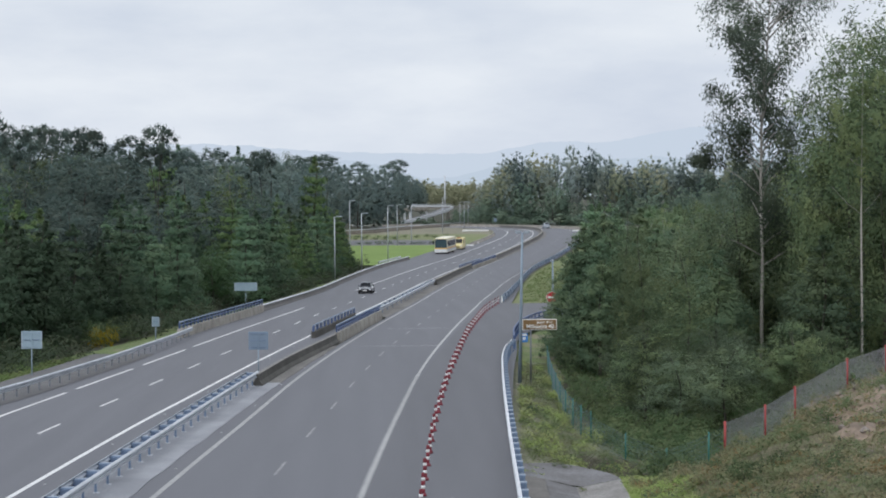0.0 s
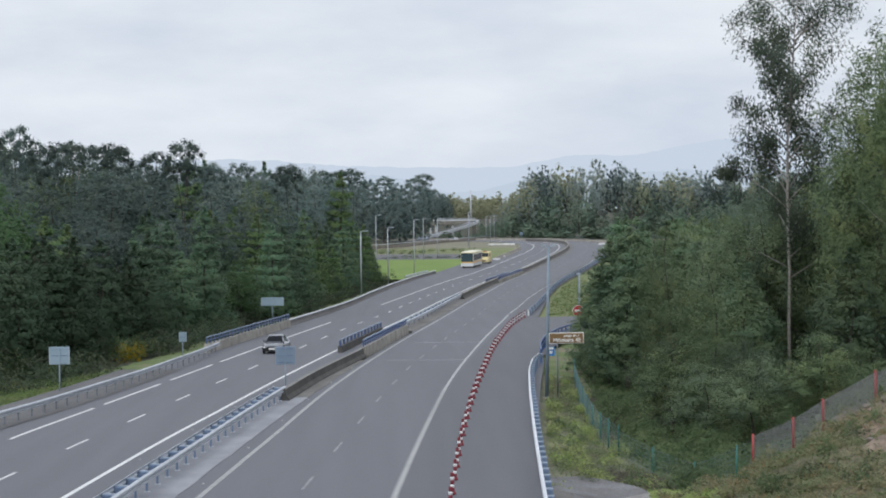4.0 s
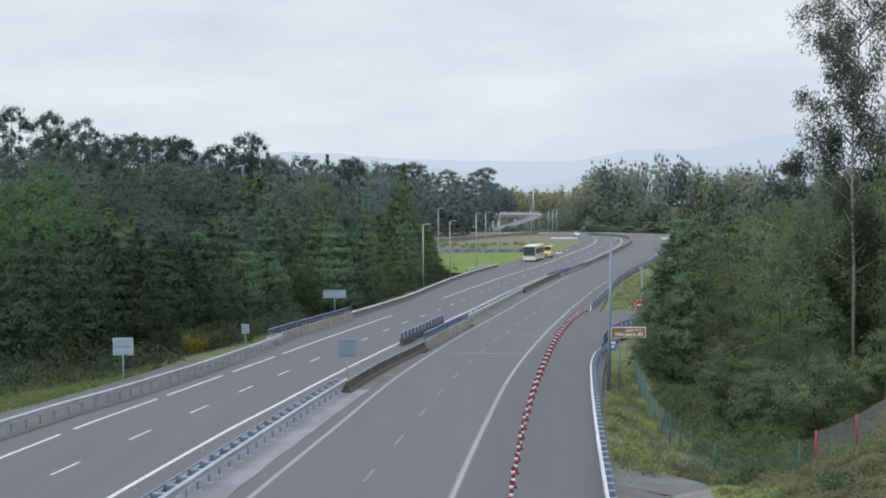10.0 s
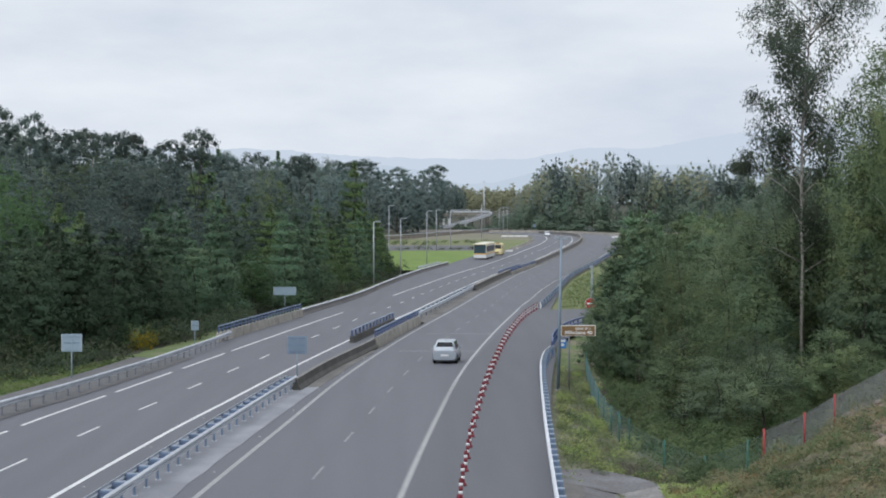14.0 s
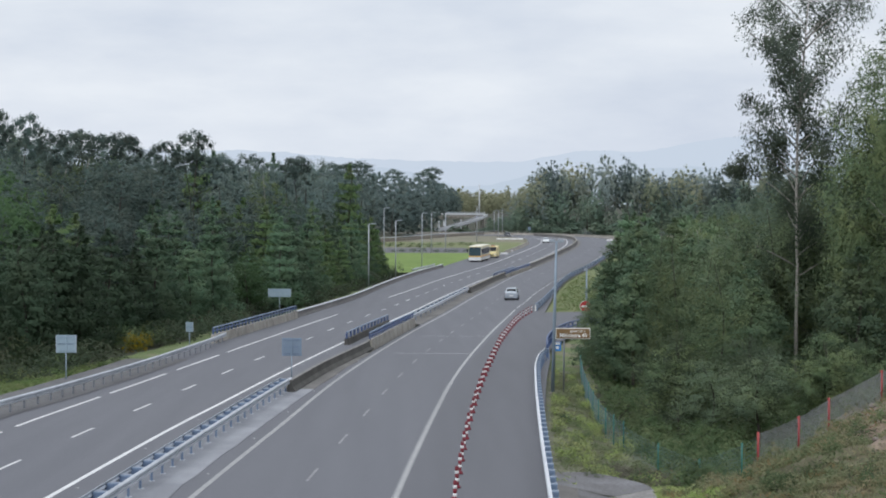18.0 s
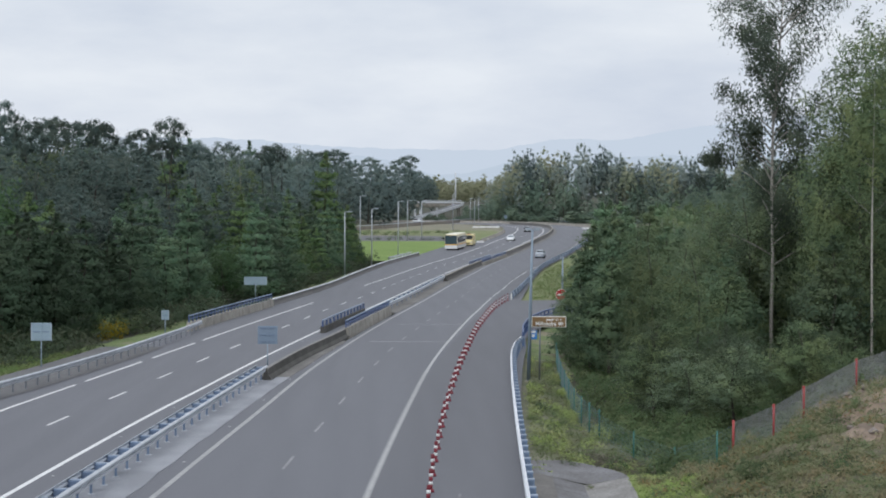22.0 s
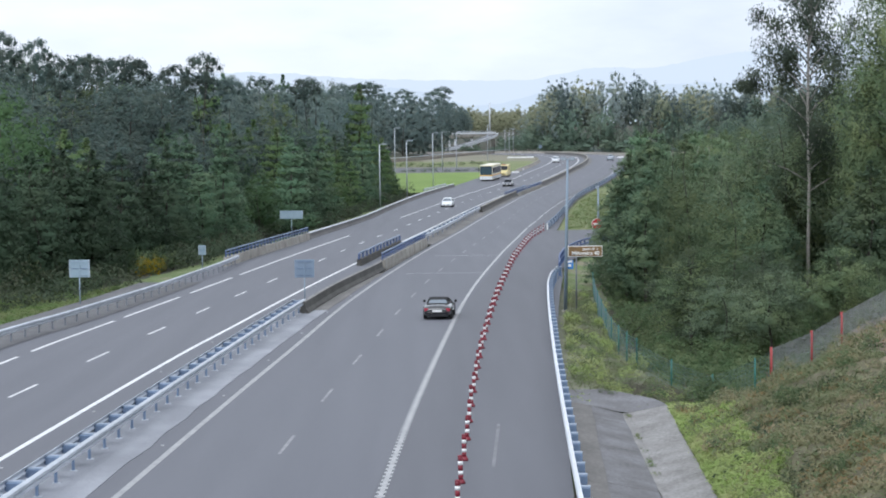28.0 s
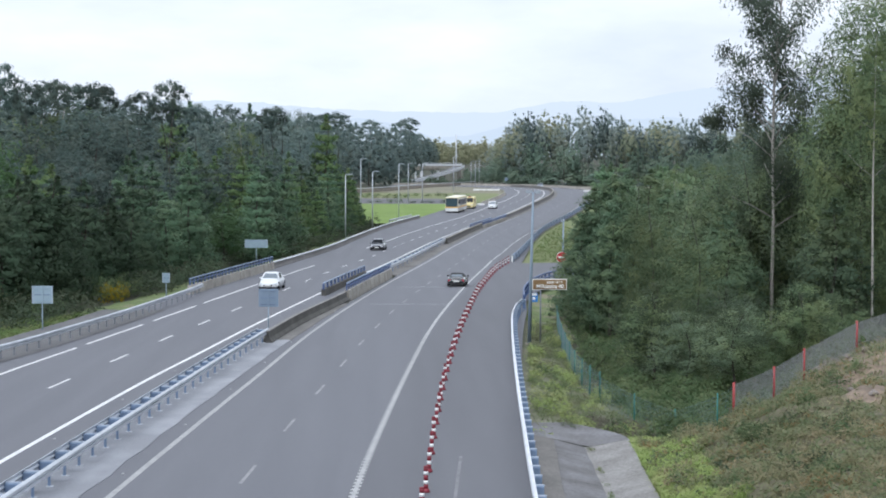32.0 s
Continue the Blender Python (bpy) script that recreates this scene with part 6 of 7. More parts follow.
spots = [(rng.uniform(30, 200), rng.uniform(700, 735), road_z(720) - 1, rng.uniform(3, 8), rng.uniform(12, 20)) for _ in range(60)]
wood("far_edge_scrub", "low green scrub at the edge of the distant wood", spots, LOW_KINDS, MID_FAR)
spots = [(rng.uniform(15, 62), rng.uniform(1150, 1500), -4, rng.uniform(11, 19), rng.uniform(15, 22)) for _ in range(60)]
wood("far_wood_valley", "yellow-green trees in the valley gap, sun and haze in their colour", spots, LOW_KINDS, WARM)

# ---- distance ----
# backdrop colours that glow by themselves, with the haze mixed in
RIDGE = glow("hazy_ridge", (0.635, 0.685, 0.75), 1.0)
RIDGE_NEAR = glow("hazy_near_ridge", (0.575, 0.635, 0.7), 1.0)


def ridge(name, label, pts, y, mat, rough):
    f = spline(pts)
    V, Fc = [], []
    xs = np.linspace(-1300, 1300, 400)
    for x in xs:
        z = f(x) + rough * (noise.noise(Vector((x * 0.02, y, 0))) + 0.5 * noise.noise(Vector((x * 0.08, y, 2))))
        V += [(x, y, -120), (x, y - 3, z)]
    for i in range(len(xs) - 1):
        Fc.append((2 * i, 2 * i + 2, 2 * i + 3, 2 * i + 1))
    return tagged(mesh_of(name, V, Fc, mat), label, "mountains", kind="structure")


K = 1.5
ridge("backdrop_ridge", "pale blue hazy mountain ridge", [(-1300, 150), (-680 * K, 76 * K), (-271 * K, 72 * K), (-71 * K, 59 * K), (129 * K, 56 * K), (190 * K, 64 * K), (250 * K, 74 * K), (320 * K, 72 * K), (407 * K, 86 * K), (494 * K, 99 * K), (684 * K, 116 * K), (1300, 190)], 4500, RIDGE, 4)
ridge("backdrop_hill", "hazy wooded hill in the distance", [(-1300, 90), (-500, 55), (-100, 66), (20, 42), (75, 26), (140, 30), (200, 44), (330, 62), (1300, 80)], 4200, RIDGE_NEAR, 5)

# overpass and ramps beyond the bend
DECK = surface("pale_deck_concrete", (0.5, 0.52, 0.55), (0.62, 0.64, 0.66), 0.8, 0, 0.3, 6, 0.3, 0.1)
ov = tagged(empty("overpass"), "distant concrete road overpass on piers", "bridge")
OY = 1000.0


def bar(name, x0, x1, z0, z1, mat, parent, y=OY, depth=8):
    bm = bmesh.new()
    box(bm, x0, x1, y, y + depth, z0, z1, 0.05)
    return part(name, bm, mat, parent)


bar("deck", 5.5, 31, -2.9, -1.6, CONCRETE, ov)
bar("deck_edge", 5.5, 31, -1.6, -0.7, DECK, ov, OY - 0.4, 0.4)
bar("railing", 5.5, 31, -0.25, -0.05, STEEL, ov, OY - 0.3, 0.15)
for x in np.arange(5.6, 31, 2.1):
    bar("baluster", x, x + 0.14, -0.7, -0.2, STEEL, ov, OY - 0.3, 0.12)
for x in (6.6, 9.4, 18.0, 28.5):
    bar("pier", x, x + 1.0, -10.5, -2.9, DECK, ov, OY + 1, 1.6)
bar("crossbeam", 6.2, 19.2, -3.7, -2.9, CONCRETE, ov, OY + 0.6, 4)
rp = tagged(empty("access_ramp"), "curved pale concrete ramp below the overpass", "ramp")
rc = resample([(2, 850), (9, 880), (16, 905), (23, 930), (29, 958), (32, 990)], 4)
for a, b in zip(rc, rc[1:]):
    za, zb = [-7.4 + 5.6 * smooth01((q.y - 850) / 140) for q in (a, b)]
    bm = bmesh.new()
    loft(bm, [[(q.x, q.y, z - 0.4), (q.x, q.y, z + 0.9), (q.x - 0.3, q.y + 0.3, z + 0.9), (q.x - 0.3, q.y + 0.3, z - 0.4)] for q, z in ((a, za), (b, zb))])
    part("parapet", bm, DECK, rp)
    bm = bmesh.new()
    loft(bm, [[(q.x - 0.3, q.y + 0.4, z), (q.x - 5.5, q.y + 5, z), (q.x - 5.5, q.y + 5, z - 0.6), (q.x - 0.3, q.y + 0.4, z - 0.6)] for q, z in ((a, za), (b, zb))])
    part("ramp_deck", bm, ASPHALT_NEW, rp)
for q in rc[::5]:
    bm = bmesh.new()
    tube(bm, [(q.x - 2, q.y + 2, -11), (q.x - 2, q.y + 2, -7.6 + 5.6 * smooth01((q.y - 850) / 140))], [0.5, 0.5], 8)
    part("pier", bm, CONCRETE, rp)
mast = tagged(empty("mast"), "tall white mast beyond the overpass", "mast")
bm = bmesh.new()
tube(bm, [(30.6, 1100, -6), (30.6, 1100, 15.0)], [0.5, 0.35], 10)
part("shaft", bm, DECK, mast)

# side road and hedges behind the lawn
BROWN_WALL = surface("brown_wall", (0.19, 0.165, 0.14), (0.29, 0.26, 0.23), 0.9, 0, 0.4, 6, 0.4, 0.2)
lawn("road_6", lambda y: -45.0, lambda y: 9.5 + 0.06 * (y - 424), 425, 451, "grey asphalt side road behind the lawn", ASPHALT_NEW, -0.04)
bank = tagged(empty("retaining_wall"), "low brown concrete wall along the curved slip road", "wall")
wc = resample([(-44, 452), (-20, 478), (-7, 508), (2, 558), (9, 608), (18, 658), (27, 705)], 5)
for a, b in zip(wc, wc[1:]):
    d = (b - a).normalized()
    u = Vector((-d.y, d.x, 0)) * 0.35
    bm = bmesh.new()
    loft(bm, [[Vector((q.x, q.y, road_z(q.y) - 0.6)), Vector((q.x, q.y, road_z(q.y) + 0.75)), Vector((q.x, q.y, road_z(q.y) + 0.75)) + u, Vector((q.x, q.y, road_z(q.y) - 0.6)) + u] for q in (a, b - (b - a) * 0.01)])
    part("panel", bm, BROWN_WALL, bank)
    bm = bmesh.new()
    loft(bm, [[Vector((q.x, q.y, road_z(q.y) + h)) + u * k for h, k in ((1.0, 0.3), (1.18, 0.3), (1.18, 0.7), (1.0, 0.7))] for q in (a, b)])
    part("rail", bm, STEEL, bank)
    bm = bmesh.new()
    m = (a + b) / 2
    box(bm, m.x + u.x * 0.5 - 0.05, m.x + u.x * 0.5 + 0.05, m.y - 0.05, m.y + 0.05, road_z(m.y) + 0.7, road_z(m.y) + 1.05)
    part("post", bm, STEEL_DARK, bank)
V = []
for i, q in enumerate(wc):
    d = (wc[min(i + 1, len(wc) - 1)] - wc[max(i - 1, 0)]).normalized()
    for k in (1.0, 8.0):
        V.append((q.x - d.y * k, q.y + d.x * k, road_z(q.y) + 0.05))
tagged(mesh_of("road_5", V, [(2 * i, 2 * i + 1, 2 * i + 3, 2 * i + 2) for i in range(len(wc) - 1)], ASPHALT_NEW), "grey asphalt slip road behind the low wall", "road", kind="structure")
for i, (x, y, w) in enumerate(((20.6, 538, 1.7), (22.5, 538.3, 1.7), (24.4, 538.6, 1.7), (26.2, 539.4, 1.7), (17, 418, 1.5), (18.7, 430, 1.4), (49.7, 524, 1.6))):
    bm = bmesh.new()
    box(bm, -w / 2, w / 2, -0.25, 0.25, 0, 0.42, 0.05)
    o = tagged(part("barrier_block", bm, WHITE), "white plastic road barrier beside the shoulder", "barrier", group="white road barriers")
    o.matrix_basis = pose(x, y, road_z(y) - 0.05, 0, 0, 3 * i)
for x0, x1, y in ((-14, 10, 430), (-10, 16, 468), (-22, 2, 455)):
    for x in np.arange(x0, x1, 2.3):
        plant(SHRUBS, x + rng.uniform(-0.5, 0.5), y + rng.uniform(-2, 2), rng.uniform(0.25, 0.5), 0.9, road_z(y))


# ---- vehicles ----
TYRE = plain("tyre_rubber", (0.02, 0.02, 0.021), 0.8)
RIM = plain("alloy_rim", (0.45, 0.46, 0.48), 0.3, 0.8)
CAR_GLASS = plain("tinted_car_glass", (0.012, 0.014, 0.017), 0.08)
# pale base colour: the sky's reflection is put into this glass
PALE_GLASS = plain("sky_lit_car_glass", (0.16, 0.19, 0.22), 0.06, 0.0, 0.6)
BLACK_TRIM = plain("black_trim", (0.016, 0.016, 0.018), 0.85)
# bluish base colour with the sky's reflection put into it
BUS_GLASS = plain("reflecting_bus_glass", (0.05, 0.08, 0.105), 0.12, 0.0, 0.4)
TAIL = plain("red_lamp_lens", (0.33, 0.03, 0.05), 0.2)
HEAD = plain("clear_lamp_lens", (0.7, 0.72, 0.74), 0.1)
PLATE = plain("blank_plate", (0.75, 0.75, 0.73), 0.5)


DARK_SILVER = plain("dark_silver_paint", (0.085, 0.092, 0.115), 0.14, 0.6, 1.0)
SILVER = plain("silver_paint", (0.34, 0.38, 0.43), 0.35, 0.2, 0.3)
BLACK_PAINT = plain("black_paint", (0.008, 0.008, 0.011), 0.06, 0.0, 1.0)
WHITE_PAINT = plain("white_paint", (0.72, 0.74, 0.76), 0.3, 0.0, 0.6)
ORANGE_PAINT = surface("orange_paint", (0.66, 0.4, 0.1), (0.74, 0.47, 0.14), 0.4, 0, 1.0, 10, 0.1, 0.0)
YELLOW_PAINT = surface("yellow_paint", (0.66, 0.56, 0.26), (0.72, 0.62, 0.32), 0.4, 0, 1.0, 10, 0.1, 0.0)
CREAM_PAINT = surface("cream_paint", (0.68, 0.64, 0.5), (0.76, 0.72, 0.58), 0.4, 0, 1.0, 10, 0.1, 0.0)


def ring(y, hw, z0, z1, crown=0.045):
    """A car section: flat bottom, bulging sides, a rounded shoulder and a crowned top."""
    m = z0 + (z1 - z0) * 0.6
    half = [(hw - 0.13, z0), (hw - 0.03, z0 + 0.07), (hw, m), (hw - 0.03, z1 - 0.12), (hw - 0.09, z1 - 0.035), (hw - 0.2, z1), (hw * 0.4, z1 + crown * 0.8)]
    return [(x, y, z) for x, z in half] + [(0, y, z1 + crown)] + [(-x, y, z) for x, z in half[::-1]]


CAR_GLASS.node_tree.nodes["Principled BSDF"].inputs["Specular IOR Level"].default_value = 0.1


def make_wheel(root, x, y, r, w, side):
    wh = empty("wheel", pose(x, y, r))
    wh.parent = root
    bm = bmesh.new()
    pr = [(-w / 2, r * 0.62), (-w / 2, r * 0.93), (-w / 2 + 0.03, r), (w / 2 - 0.03, r), (w / 2, r * 0.93), (w / 2, r * 0.62)]
    loft(bm, [[(o, math.cos(a) * q, math.sin(a) * q) for o, q in pr] for a in [k * math.tau / 18 for k in range(19)]], False, True)
    part("tyre", bm, TYRE, wh)
    bm = bmesh.new()
    e = side * (w / 2 - 0.02)
    tube(bm, [(e - side * 0.05, 0, 0), (e, 0, 0)], [r * 0.64, r * 0.6], 18)
    part("rim", bm, RIM, wh)
    return wh


def make_car(name, label, paint, L, W, H, kind):
    """A car with its nose along +y, its wheels on z = 0."""
    root = tagged(empty(name), label, "car", group="cars on the motorway")
    hw, f, r = W / 2, L / 2, -L / 2
    low, tall = kind == "roadster", kind == "mpv"
    belt = H * (0.66 if low else 0.6 if tall else 0.61)
    nose, tail = belt * (0.76 if tall else 0.7), belt * (1.05 if tall else 1.0)
    st = [(f, 0.7, 0.32, nose * 0.72), (f - 0.05, 0.82, 0.25, nose * 0.86), (f - 0.18, 0.92, 0.21, nose * 0.95), (f - 0.5, 0.98, 0.18, nose * 1.06), (f - 0.95, 1.0, 0.17, belt * 0.9), (f - 1.25, 1.0, 0.17, belt * 0.97), (0.3, 1.0, 0.17, belt)]
    if low:
        st += [(r + 1.4, 1.0, 0.18, belt * 1.04), (r + 0.85, 1.0, 0.19, belt * 1.04), (r + 0.4, 0.97, 0.21, belt * 0.98), (r + 0.16, 0.92, 0.24, belt * 0.9), (r + 0.05, 0.86, 0.27, belt * 0.8), (r, 0.8, 0.32, belt * 0.7)]
    elif tall:
        st += [(r + 1.1, 1.0, 0.18, belt * 1.02), (r + 0.4, 0.99, 0.2, tail), (r + 0.1, 0.96, 0.22, tail), (r + 0.03, 0.94, 0.25, tail * 0.95), (r, 0.9, 0.3, tail * 0.86)]
    else:
        st += [(r + 1.1, 1.0, 0.18, belt * 1.01), (r + 0.45, 0.98, 0.2, tail * 1.02), (r + 0.12, 0.94, 0.23, tail), (r + 0.04, 0.9, 0.27, tail * 0.94), (r, 0.84, 0.33, tail * 0.84)]
    bm = bmesh.new()
    loft(bm, [ring(y, hw * k, z0, z1) for y, k, z0, z1 in st], True, True)
    part("body", bm, paint, root)
    if tall:
        cab = [(f - 0.85, 0.86, belt, belt + 0.0), (f - 1.6, 0.84, belt, H - 0.07), (0.1, 0.84, belt, H), (r + 0.42, 0.82, belt, H - 0.04), (r + 0.1, 0.84, belt, tail)]
    elif low:
        cab = [(0.75, 0.84, belt, belt + 0.02), (0.15, 0.76, belt, H - 0.05), (-0.45, 0.76, belt, H), (-0.85, 0.74, belt, H - 0.1), (-1.3, 0.74, belt, belt + 0.04)]
    else:
        cab = [(f - 1.1, 0.86, belt, belt - 0.02), (f - 1.75, 0.79, belt, H - 0.06), (-0.05, 0.79, belt, H), (r + 1.2, 0.78, belt, H - 0.07), (r + 0.6, 0.82, belt, belt + 0.01)]

    def rib(y, k, z0, z1):
        a, b = hw * (k + 0.07), hw * k * 0.86
        return [(-a, y, z0 - 0.03), (a, y, z0 - 0.03), (b, y, z1 - 0.03), (b * 0.8, y, z1), (-b * 0.8, y, z1), (-b, y, z1 - 0.03)]
    bm = bmesh.new()
    loft(bm, [rib(*q) for q in cab], True, False)
    cabin = part("cabin", bm, BLACK_TRIM if low else paint, root, "black folding top" if low else "")

    def pane(nm, pts, mat=CAR_GLASS):
        b = bmesh.new()
        vs = [b.verts.new(p) for p in pts]
        b.faces.new(vs)
        ex = bmesh.ops.extrude_face_region(b, geom=list(b.faces))
        c = sum((v.co for v in vs), Vector()) / len(vs)
        n = (vs[1].co - vs[0].co).cross(vs[2].co - vs[0].co).normalized()
        if n.dot(c - Vector((0, 0, H * 0.55))) < 0:
            n = -n
        for v in [q for q in ex["geom"] if isinstance(q, bmesh.types.BMVert)]:
            v.co += n * 0.012
        bmesh.ops.recalc_face_normals(b, faces=b.faces)
        return part(nm, b, mat, cabin)

    def lerp(a, b, t):
        return tuple(a[i] + (b[i] - a[i]) * t for i in range(4))
    for nm, i, j, t0, t1 in (("windscreen", 0, 1, 0.15, 0.86), ("rear_window", 4, 3, 0.3 if tall else 0.18, 0.86)):
        a, b = lerp(cab[i], cab[j], t0), lerp(cab[i], cab[j], t1)
        ka = hw * ((a[1] + 0.07) * (1 - t0) + a[1] * 0.69 * t0) * 0.88
        kb = hw * b[1] * 0.7
        pane(nm, [(-ka, a[0], a[3]), (ka, a[0], a[3]), (kb, b[0], b[3]), (-kb, b[0], b[3])], PALE_GLASS if nm == "windscreen" and paint is WHITE_PAINT or low else CAR_GLASS)
    for sd in (-1, 1):
        for i, j in ((1, 2), (2, 3)):
            a, b = cab[i], cab[j]
            q = []
            for c, e in ((a, 0.06), (b, -0.06)):
                q.append((c[0] + (-0.06 if c is a else 0.06), c))
            (ya, ca), (yb, cb) = q
            xa, xb = hw * (ca[1] + 0.05), hw * (cb[1] + 0.05)
            ta, tb = hw * ca[1] * 0.875, hw * cb[1] * 0.875
            pane("side_window", [(sd * xa, ya, ca[2] + 0.04), (sd * xb, yb, cb[2] + 0.04), (sd * tb, yb, cb[3] - 0.08), (sd * ta, ya, ca[3] - 0.08)])
        bm = bmesh.new()
        box(bm, sd * hw - 0.06 + sd * 0.07, sd * hw + 0.06 + sd * 0.07, f - 1.85 if not low else 0.5, f - 1.72 if not low else 0.62, belt, belt + 0.14, 0.02)
        part("wing_mirror", bm, BLACK_TRIM if low else paint, root)
        bm = bmesh.new()
        loft(bm, [[(sd * hw * x, y, z) for x, z in ((0.42, nose * 0.72), (0.8, nose * 0.74), (0.84, nose * 0.92), (0.46, nose * 0.9))] for y in (f - 0.3, f - 0.02)])
        part("headlight", bm, HEAD, root)
        tz = (0.62, 0.84) if low else (0.62, 0.92) if tall else (0.72, 0.9)
        bm = bmesh.new()
        loft(bm, [[(sd * hw * x, y, tail * z) for x, z in ((0.62, tz[0] + 0.02), (0.86, tz[0]), (0.88, tz[1]), (0.6 if not tall else 0.74, tz[1]))] for y in (r + 0.2, r + 0.02)])
        part("tail_light", bm, TAIL, root)
        for yy in (f - 0.8, r + 0.78):
            make_wheel(root, sd * (hw - 0.1), yy, 0.32, 0.2, sd)
    for yy, nm in ((f - 0.05, "front_bumper"), (r + 0.05, "rear_bumper")):
        bm = bmesh.new()
        e = 1 if yy > 0 else -1
        # tall black front bumper: the road's dark reflection put into its colour
        top = 0.53 if paint is DARK_SILVER and e > 0 else 0.46
        loft(bm, [ring(yy - e * 0.2, hw * 0.96, 0.2, top, 0.0), ring(yy, hw * 0.86, 0.21, top - 0.01, 0.0), ring(yy + e * 0.06, hw * 0.72, 0.24, top - 0.04, 0.0)], True, True)
        bp_ = part(nm, bm, BLACK_TRIM if paint is DARK_SILVER else paint, root)
        bm = bmesh.new()
        box(bm, -hw * 0.7, hw * 0.7, yy + e * 0.02 - 0.05, yy + e * 0.02 + 0.05, 0.17, 0.25, 0.01)
        part("lower_grille" if e > 0 else "diffuser", bm, BLACK_TRIM, bp_)
    for yy, z in ((f + 0.02, 0.38), (r - 0.02, tail * 0.6 if not low else 0.46)):
        bm = bmesh.new()
        box(bm, -0.24, 0.24, yy - 0.012, yy + 0.012, z - 0.055, z + 0.055)
        part("number_plate", bm, PLATE, root)
    if tall:
        bm = bmesh.new()
        tube(bm, [(0, r + 0.75, H - 0.02), (0, r + 0.6, H + 0.14)], [0.012, 0.006], 5)
        part("aerial", bm, BLACK_TRIM, root)
    if low:
        bm = bmesh.new()
        box(bm, -hw * 0.3, hw * 0.3, r + 0.62, r + 0.8, belt + 0.06, belt + 0.085, 0.01)
        part("deck_vent", bm, BLACK_TRIM, root)
    bm = bmesh.new()
    box(bm, -hw * 0.45, hw * 0.45, f - 0.06, f + 0.012, nose * (0.6 if paint is not WHITE_PAINT else 0.5), nose * 0.74, 0.01)
    part("grille", bm, BLACK_TRIM, root)
    return root


silver_car = make_car("car", "silver-grey saloon car with a pale roof and bonnet", DARK_SILVER, 4.2, 1.62, 1.34, "sedan")
mpv = make_car("car", "pale silver people carrier with a dark rear window", SILVER, 4.1, 1.58, 1.47, "mpv")
roadster = make_car("car", "black open-top sports car with its soft top up", BLACK_PAINT, 3.9, 1.5, 1.08, "roadster")
white_car = make_car("car", "white saloon car with a dark windscreen", WHITE_PAINT, 4.2, 1.6, 1.34, "sedan")
dark_car = make_car("car", "dark silver saloon car with bright headlights", DARK_SILVER, 4.3, 1.66, 1.36, "sedan")
third_car = make_car("car", "small white hatchback car", WHITE_PAINT, 4.0, 1.72, 1.5, "mpv")
leaving_van = make_car("car", "pale people carrier leaving round the bend", SILVER, 4.6, 1.85, 1.8, "mpv")



def make_bus():
    root = tagged(empty("bus"), "parked yellow and white coach on the shoulder", "bus")
    L, W, H = 11.5, 2.5, 3.15
    hw = W / 2

    def rr(y, k, z0, z1):
        return [(-hw * k + 0.08, y, z0), (hw * k - 0.08, y, z0), (hw * k, y, z0 + 0.1), (hw * k, y, z1 - 0.2), (hw * k - 0.15, y, z1), (-hw * k + 0.15, y, z1), (-hw * k, y, z1 - 0.2), (-hw * k, y, z0 + 0.1)]
    bm = bmesh.new()
    loft(bm, [rr(y, k, 0.32, z) for y, k, z in ((L / 2, 0.94, H - 0.2), (L / 2 - 0.15, 1, H - 0.03), (0, 1, H), (-L / 2 + 0.1, 1, H), (-L / 2, 0.96, H - 0.1))], True, False)
    body = part("body", bm, CREAM_PAINT, root)
    for z0, z1, m, nm in ((0.98, 1.26, ORANGE_PAINT, "orange_stripe"), (0.5, 0.95, WHITE_PAINT, "white_panel"), (H - 0.3, H - 0.16, YELLOW_PAINT, "roof_band")):
        bm = bmesh.new()
        box(bm, -hw - 0.012, hw + 0.012, -L / 2 - 0.01, L / 2 + 0.012, z0, z1)
        part(nm, bm, m, root)
    bm = bmesh.new()
    box(bm, -hw * 0.94, hw * 0.94, L / 2 - 0.05, L / 2 + 0.03, 1.2, 2.93, 0.05)
    part("windscreen", bm, BUS_GLASS, root)
    bm = bmesh.new()
    box(bm, -hw * 0.6, hw * 0.6, L / 2 - 0.05, L / 2 + 0.045, 2.74, 2.9, 0.02)
    part("destination_board", bm, BLACK_TRIM, root)
    for sd in (-1, 1):
        for i in range(6):
            bm = bmesh.new()
            y0 = -L / 2 + 0.7 + i * 1.7
            box(bm, sd * hw - 0.02, sd * hw + 0.02, y0, y0 + 1.6, 1.45, 2.6, 0.02)
            part("side_window", bm, CAR_GLASS, root)
        bm = bmesh.new()
        box(bm, sd * hw * 0.7 - 0.22, sd * hw * 0.7 + 0.22, L / 2 - 0.05, L / 2 + 0.03, 0.55, 0.78, 0.03)
        part("headlight", bm, HEAD, root)
        bm = bmesh.new()
        box(bm, sd * (hw + 0.2) - 0.1, sd * (hw + 0.2) + 0.1, L / 2 + 0.1, L / 2 + 0.25, 2.0, 2.5, 0.03)
        part("wing_mirror", bm, BLACK_TRIM, root)
        for yy in (L / 2 - 2.4, -L / 2 + 2.8):
            make_wheel(root, sd * (hw - 0.18), yy, 0.5, 0.3, sd)
    bm = bmesh.new()
    box(bm, -hw * 0.95, hw * 0.95, L / 2 - 0.05, L / 2 + 0.05, 0.3, 0.52, 0.04)
    part("bumper", bm, WHITE, root)
    return root


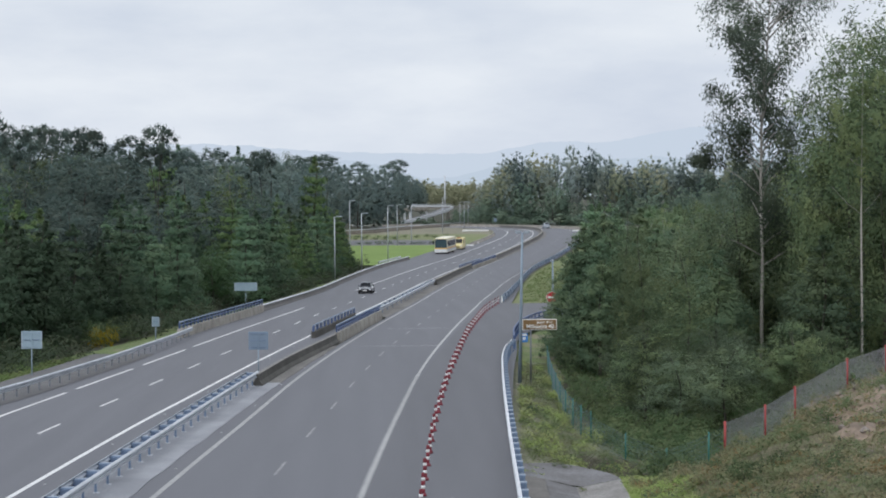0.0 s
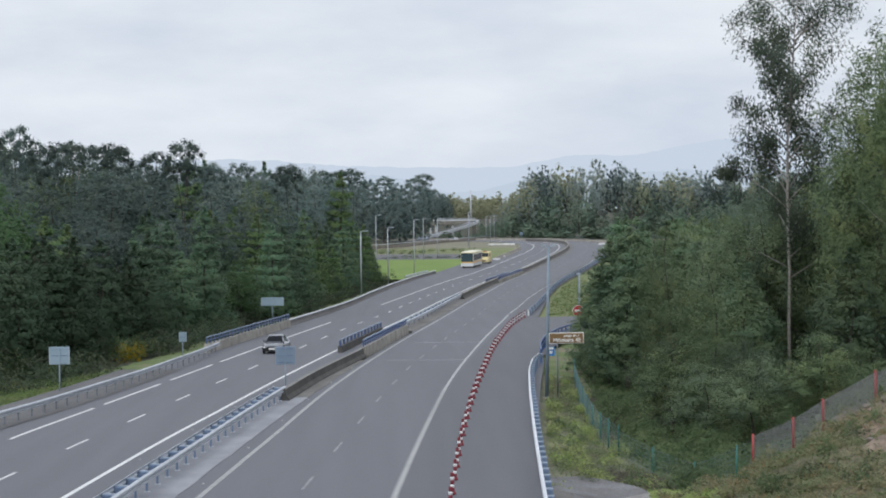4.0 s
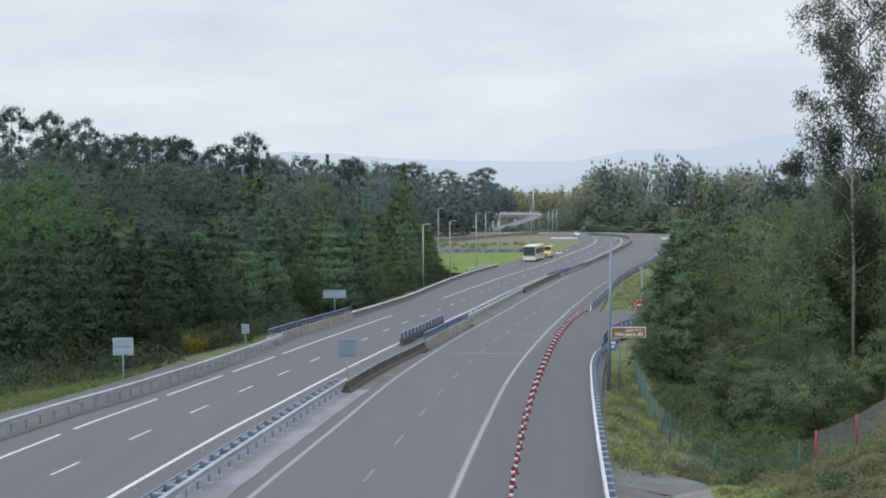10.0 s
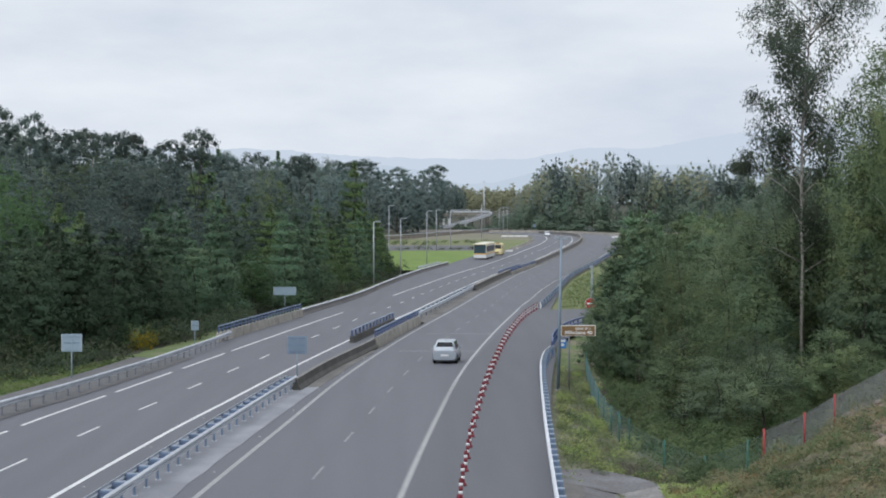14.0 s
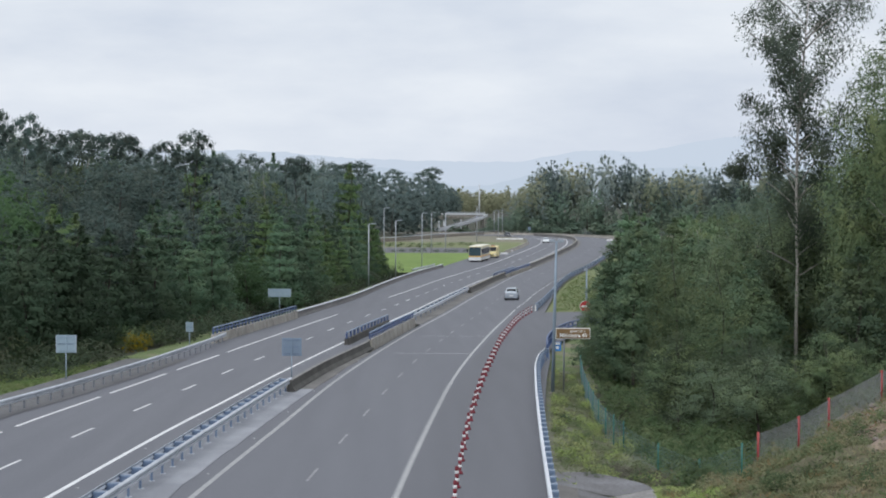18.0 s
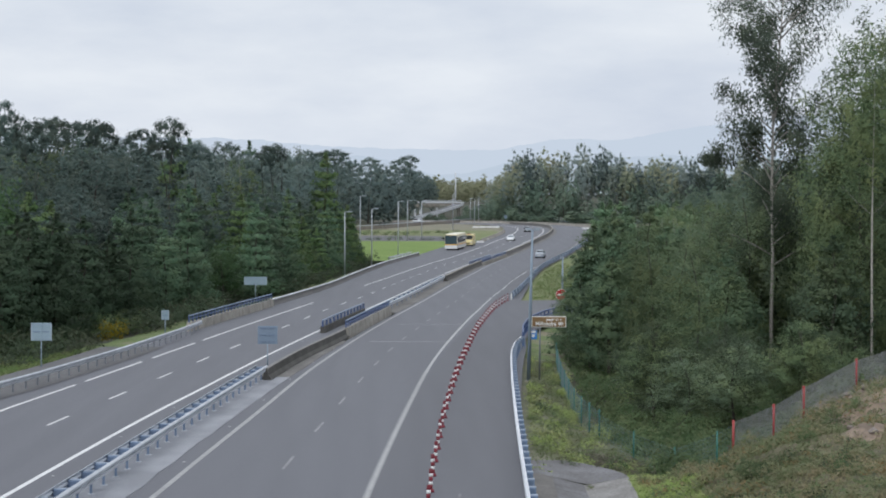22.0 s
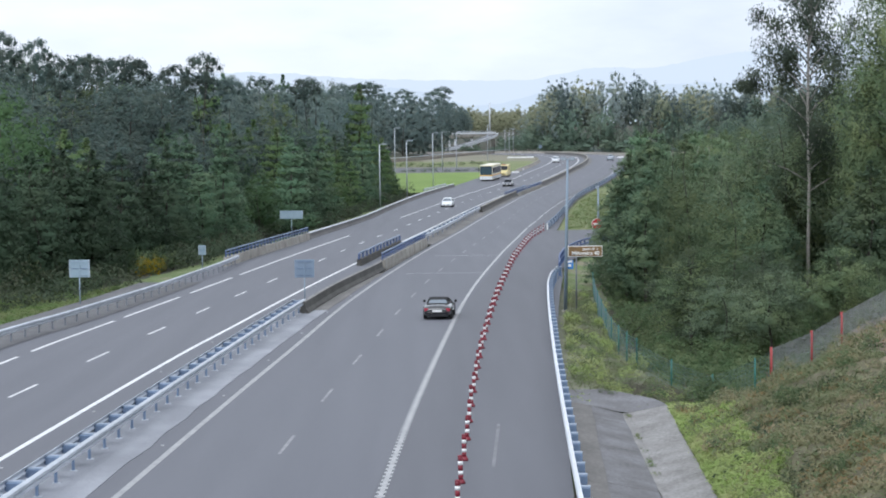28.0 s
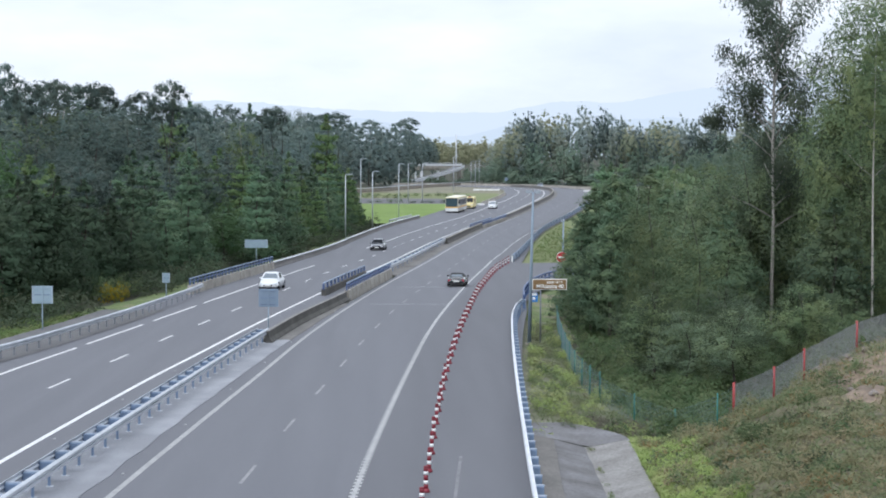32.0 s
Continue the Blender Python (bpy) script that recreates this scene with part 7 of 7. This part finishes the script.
def make_van():
    root = tagged(empty("van"), "parked yellow van with a red rear panel", "van")
    bm = bmesh.new()
    hw = 0.98

    def rr(y, k, z0, z1):
        return [(-hw * k + 0.08, y, z0), (hw * k - 0.08, y, z0), (hw * k, y, z0 + 0.1), (hw * k * 0.94, y, z1 - 0.15), (hw * k * 0.8, y, z1), (-hw * k * 0.8, y, z1), (-hw * k * 0.94, y, z1 - 0.15), (-hw * k, y, z0 + 0.1)]
    loft(bm, [rr(*q) for q in ((2.5, 0.85, 0.35, 0.9), (2.3, 0.97, 0.3, 1.15), (1.6, 1, 0.28, 1.3), (0.95, 1, 0.28, 2.25), (0.6, 1, 0.28, 2.4), (-2.4, 1, 0.3, 2.4), (-2.5, 0.96, 0.35, 2.3))], True, False)
    part("body", bm, YELLOW_PAINT, root)
    bm = bmesh.new()
    loft(bm, [[(-0.8, y, z), (0.8, y, z), (0.8, y + 0.05, z + 0.03), (-0.8, y + 0.05, z + 0.03)] for y, z in ((1.56, 1.38), (1.0, 2.18))])
    part("windscreen", bm, CAR_GLASS, root)
    for sd in (-1, 1):
        bm = bmesh.new()
        box(bm, sd * hw * 0.97 - 0.02, sd * hw * 0.97 + 0.02, 0.1, 0.9, 1.35, 2.0, 0.01)
        part("side_window", bm, CAR_GLASS, root)
        bm = bmesh.new()
        box(bm, sd * hw * 0.7 - 0.15, sd * hw * 0.7 + 0.15, 2.4, 2.53, 0.75, 0.95, 0.02)
        part("headlight", bm, HEAD, root)
        for yy in (1.6, -1.6):
            make_wheel(root, sd * (hw - 0.12), yy, 0.34, 0.22, sd)
    bm = bmesh.new()
    box(bm, -0.4, 0.4, 2.36, 2.52, 0.5, 0.7, 0.02)
    part("grille", bm, BLACK_TRIM, root)
    bm = bmesh.new()
    box(bm, -0.35, 0.35, 0.3, 0.75, 2.4, 2.52, 0.03)
    part("light_bar", bm, TAIL, root)
    return root


bus = make_bus()
bus.matrix_basis = frame_at(s_of(387), -12.5) @ pose(0, 0, 0, 0, 0, 178.5)
van = make_van()
van.matrix_basis = frame_at(s_of(402), -11.6) @ pose(0, 0, 0, 0, 0, 180)


# ---- movement ----
def drive(car, rows, off, back=False):
    """Drive a car through (seconds, y) along the lane; off: numbers or a function of y; past the bend, y counts on along the axis."""
    out = []
    f = spline(rows)
    ts = sorted(set([r[0] for r in rows] + [0.5 * k for k in range(65)]))
    for t in ts:
        y = f(t) + 2.0
        s = s_of(y) if y < 555 else s_of(555) + (y - 555)
        o = off(y) if callable(off) else off
        m = frame_at(s, o)
        out.append((t, m @ pose(0, 0, 0, 0, 0, 180) if back else m))
    walk(car, out)


def motions():
    drive(silver_car, [(0, 226), (2.5, 171.5), (4.5, 134.8), (6, 109.2), (7, 89.2), (8, 69.3), (9.5, 39), (12, -12), (20, -160), (32, -250)], spline([(-300, -6.9), (60, -6.75), (110, -6.38), (180, -6.0), (231, -5.9)]), True)
    drive(mpv, [(0, -150), (8, 1), (10.9, 61.3), (12, 85.2), (13, 105.3), (14.5, 134), (16.5, 190), (18, 230), (19, 260), (20, 293), (22, 351), (24, 404), (27, 468), (30, 540), (31, 570), (32, 598)], spline([(-200, 7.0), (60, 6.98), (85, 7.2), (110, 7.3), (200, 6.9), (300, 7.6), (380, 7.6), (430, 7.0)]))
    drive(roadster, [(0, -250), (18, -46), (25.5, 60.7), (27.5, 92.2), (28.5, 107.3), (30, 128), (31, 144), (32, 157)], spline([(-300, 7.7), (60, 7.9), (110, 8.0), (160, 7.9)]))
    drive(white_car, [(0, 690), (10, 600), (17, 508), (19, 474), (21, 437), (23, 409), (25, 373), (27.5, 291), (28.5, 255), (29.5, 222), (31, 180), (32, 151)], spline([(150, -6.4), (210, -6.2), (280, -5.7), (380, -5.3), (430, -5.5), (470, -7.0), (520, -7.2)]), True)
    drive(dark_car, [(0, 800), (10, 730), (17, 640), (19, 575), (21, 510), (23, 455), (25, 421), (27.5, 368), (28.5, 345), (30, 299), (31, 266), (32, 230)], spline([(200, -6.2), (300, -5.9), (345, -5.6), (400, -5.1), (460, -5.2), (520, -7.0)]), True)
    drive(third_car, [(0, 900), (10, 850), (17, 752), (22, 668), (23, 648), (24, 622), (26, 545), (27.5, 484), (30, 440), (31, 420), (32, 401)], -7.0, True)
    drive(leaving_van, [(0, 583), (1, 610), (2, 638), (5, 700), (10, 760), (20, 775), (32, 785)], 7.3)


# the patterns have been copied and are taken away
for kinds in (PINES, PINES_FINE, PINES_SHADED, DARKS, DARKS_FAR, BROADS, UMBRELLAS, EUCS, PINES_NEAR, PINES_PALE, EUCS_NEAR, SHRUBS, [SLIM]):
    for ob in kinds:
        for ch in list(ob.children):
            bpy.data.objects.remove(ch)
        bpy.data.objects.remove(ob)

motions()
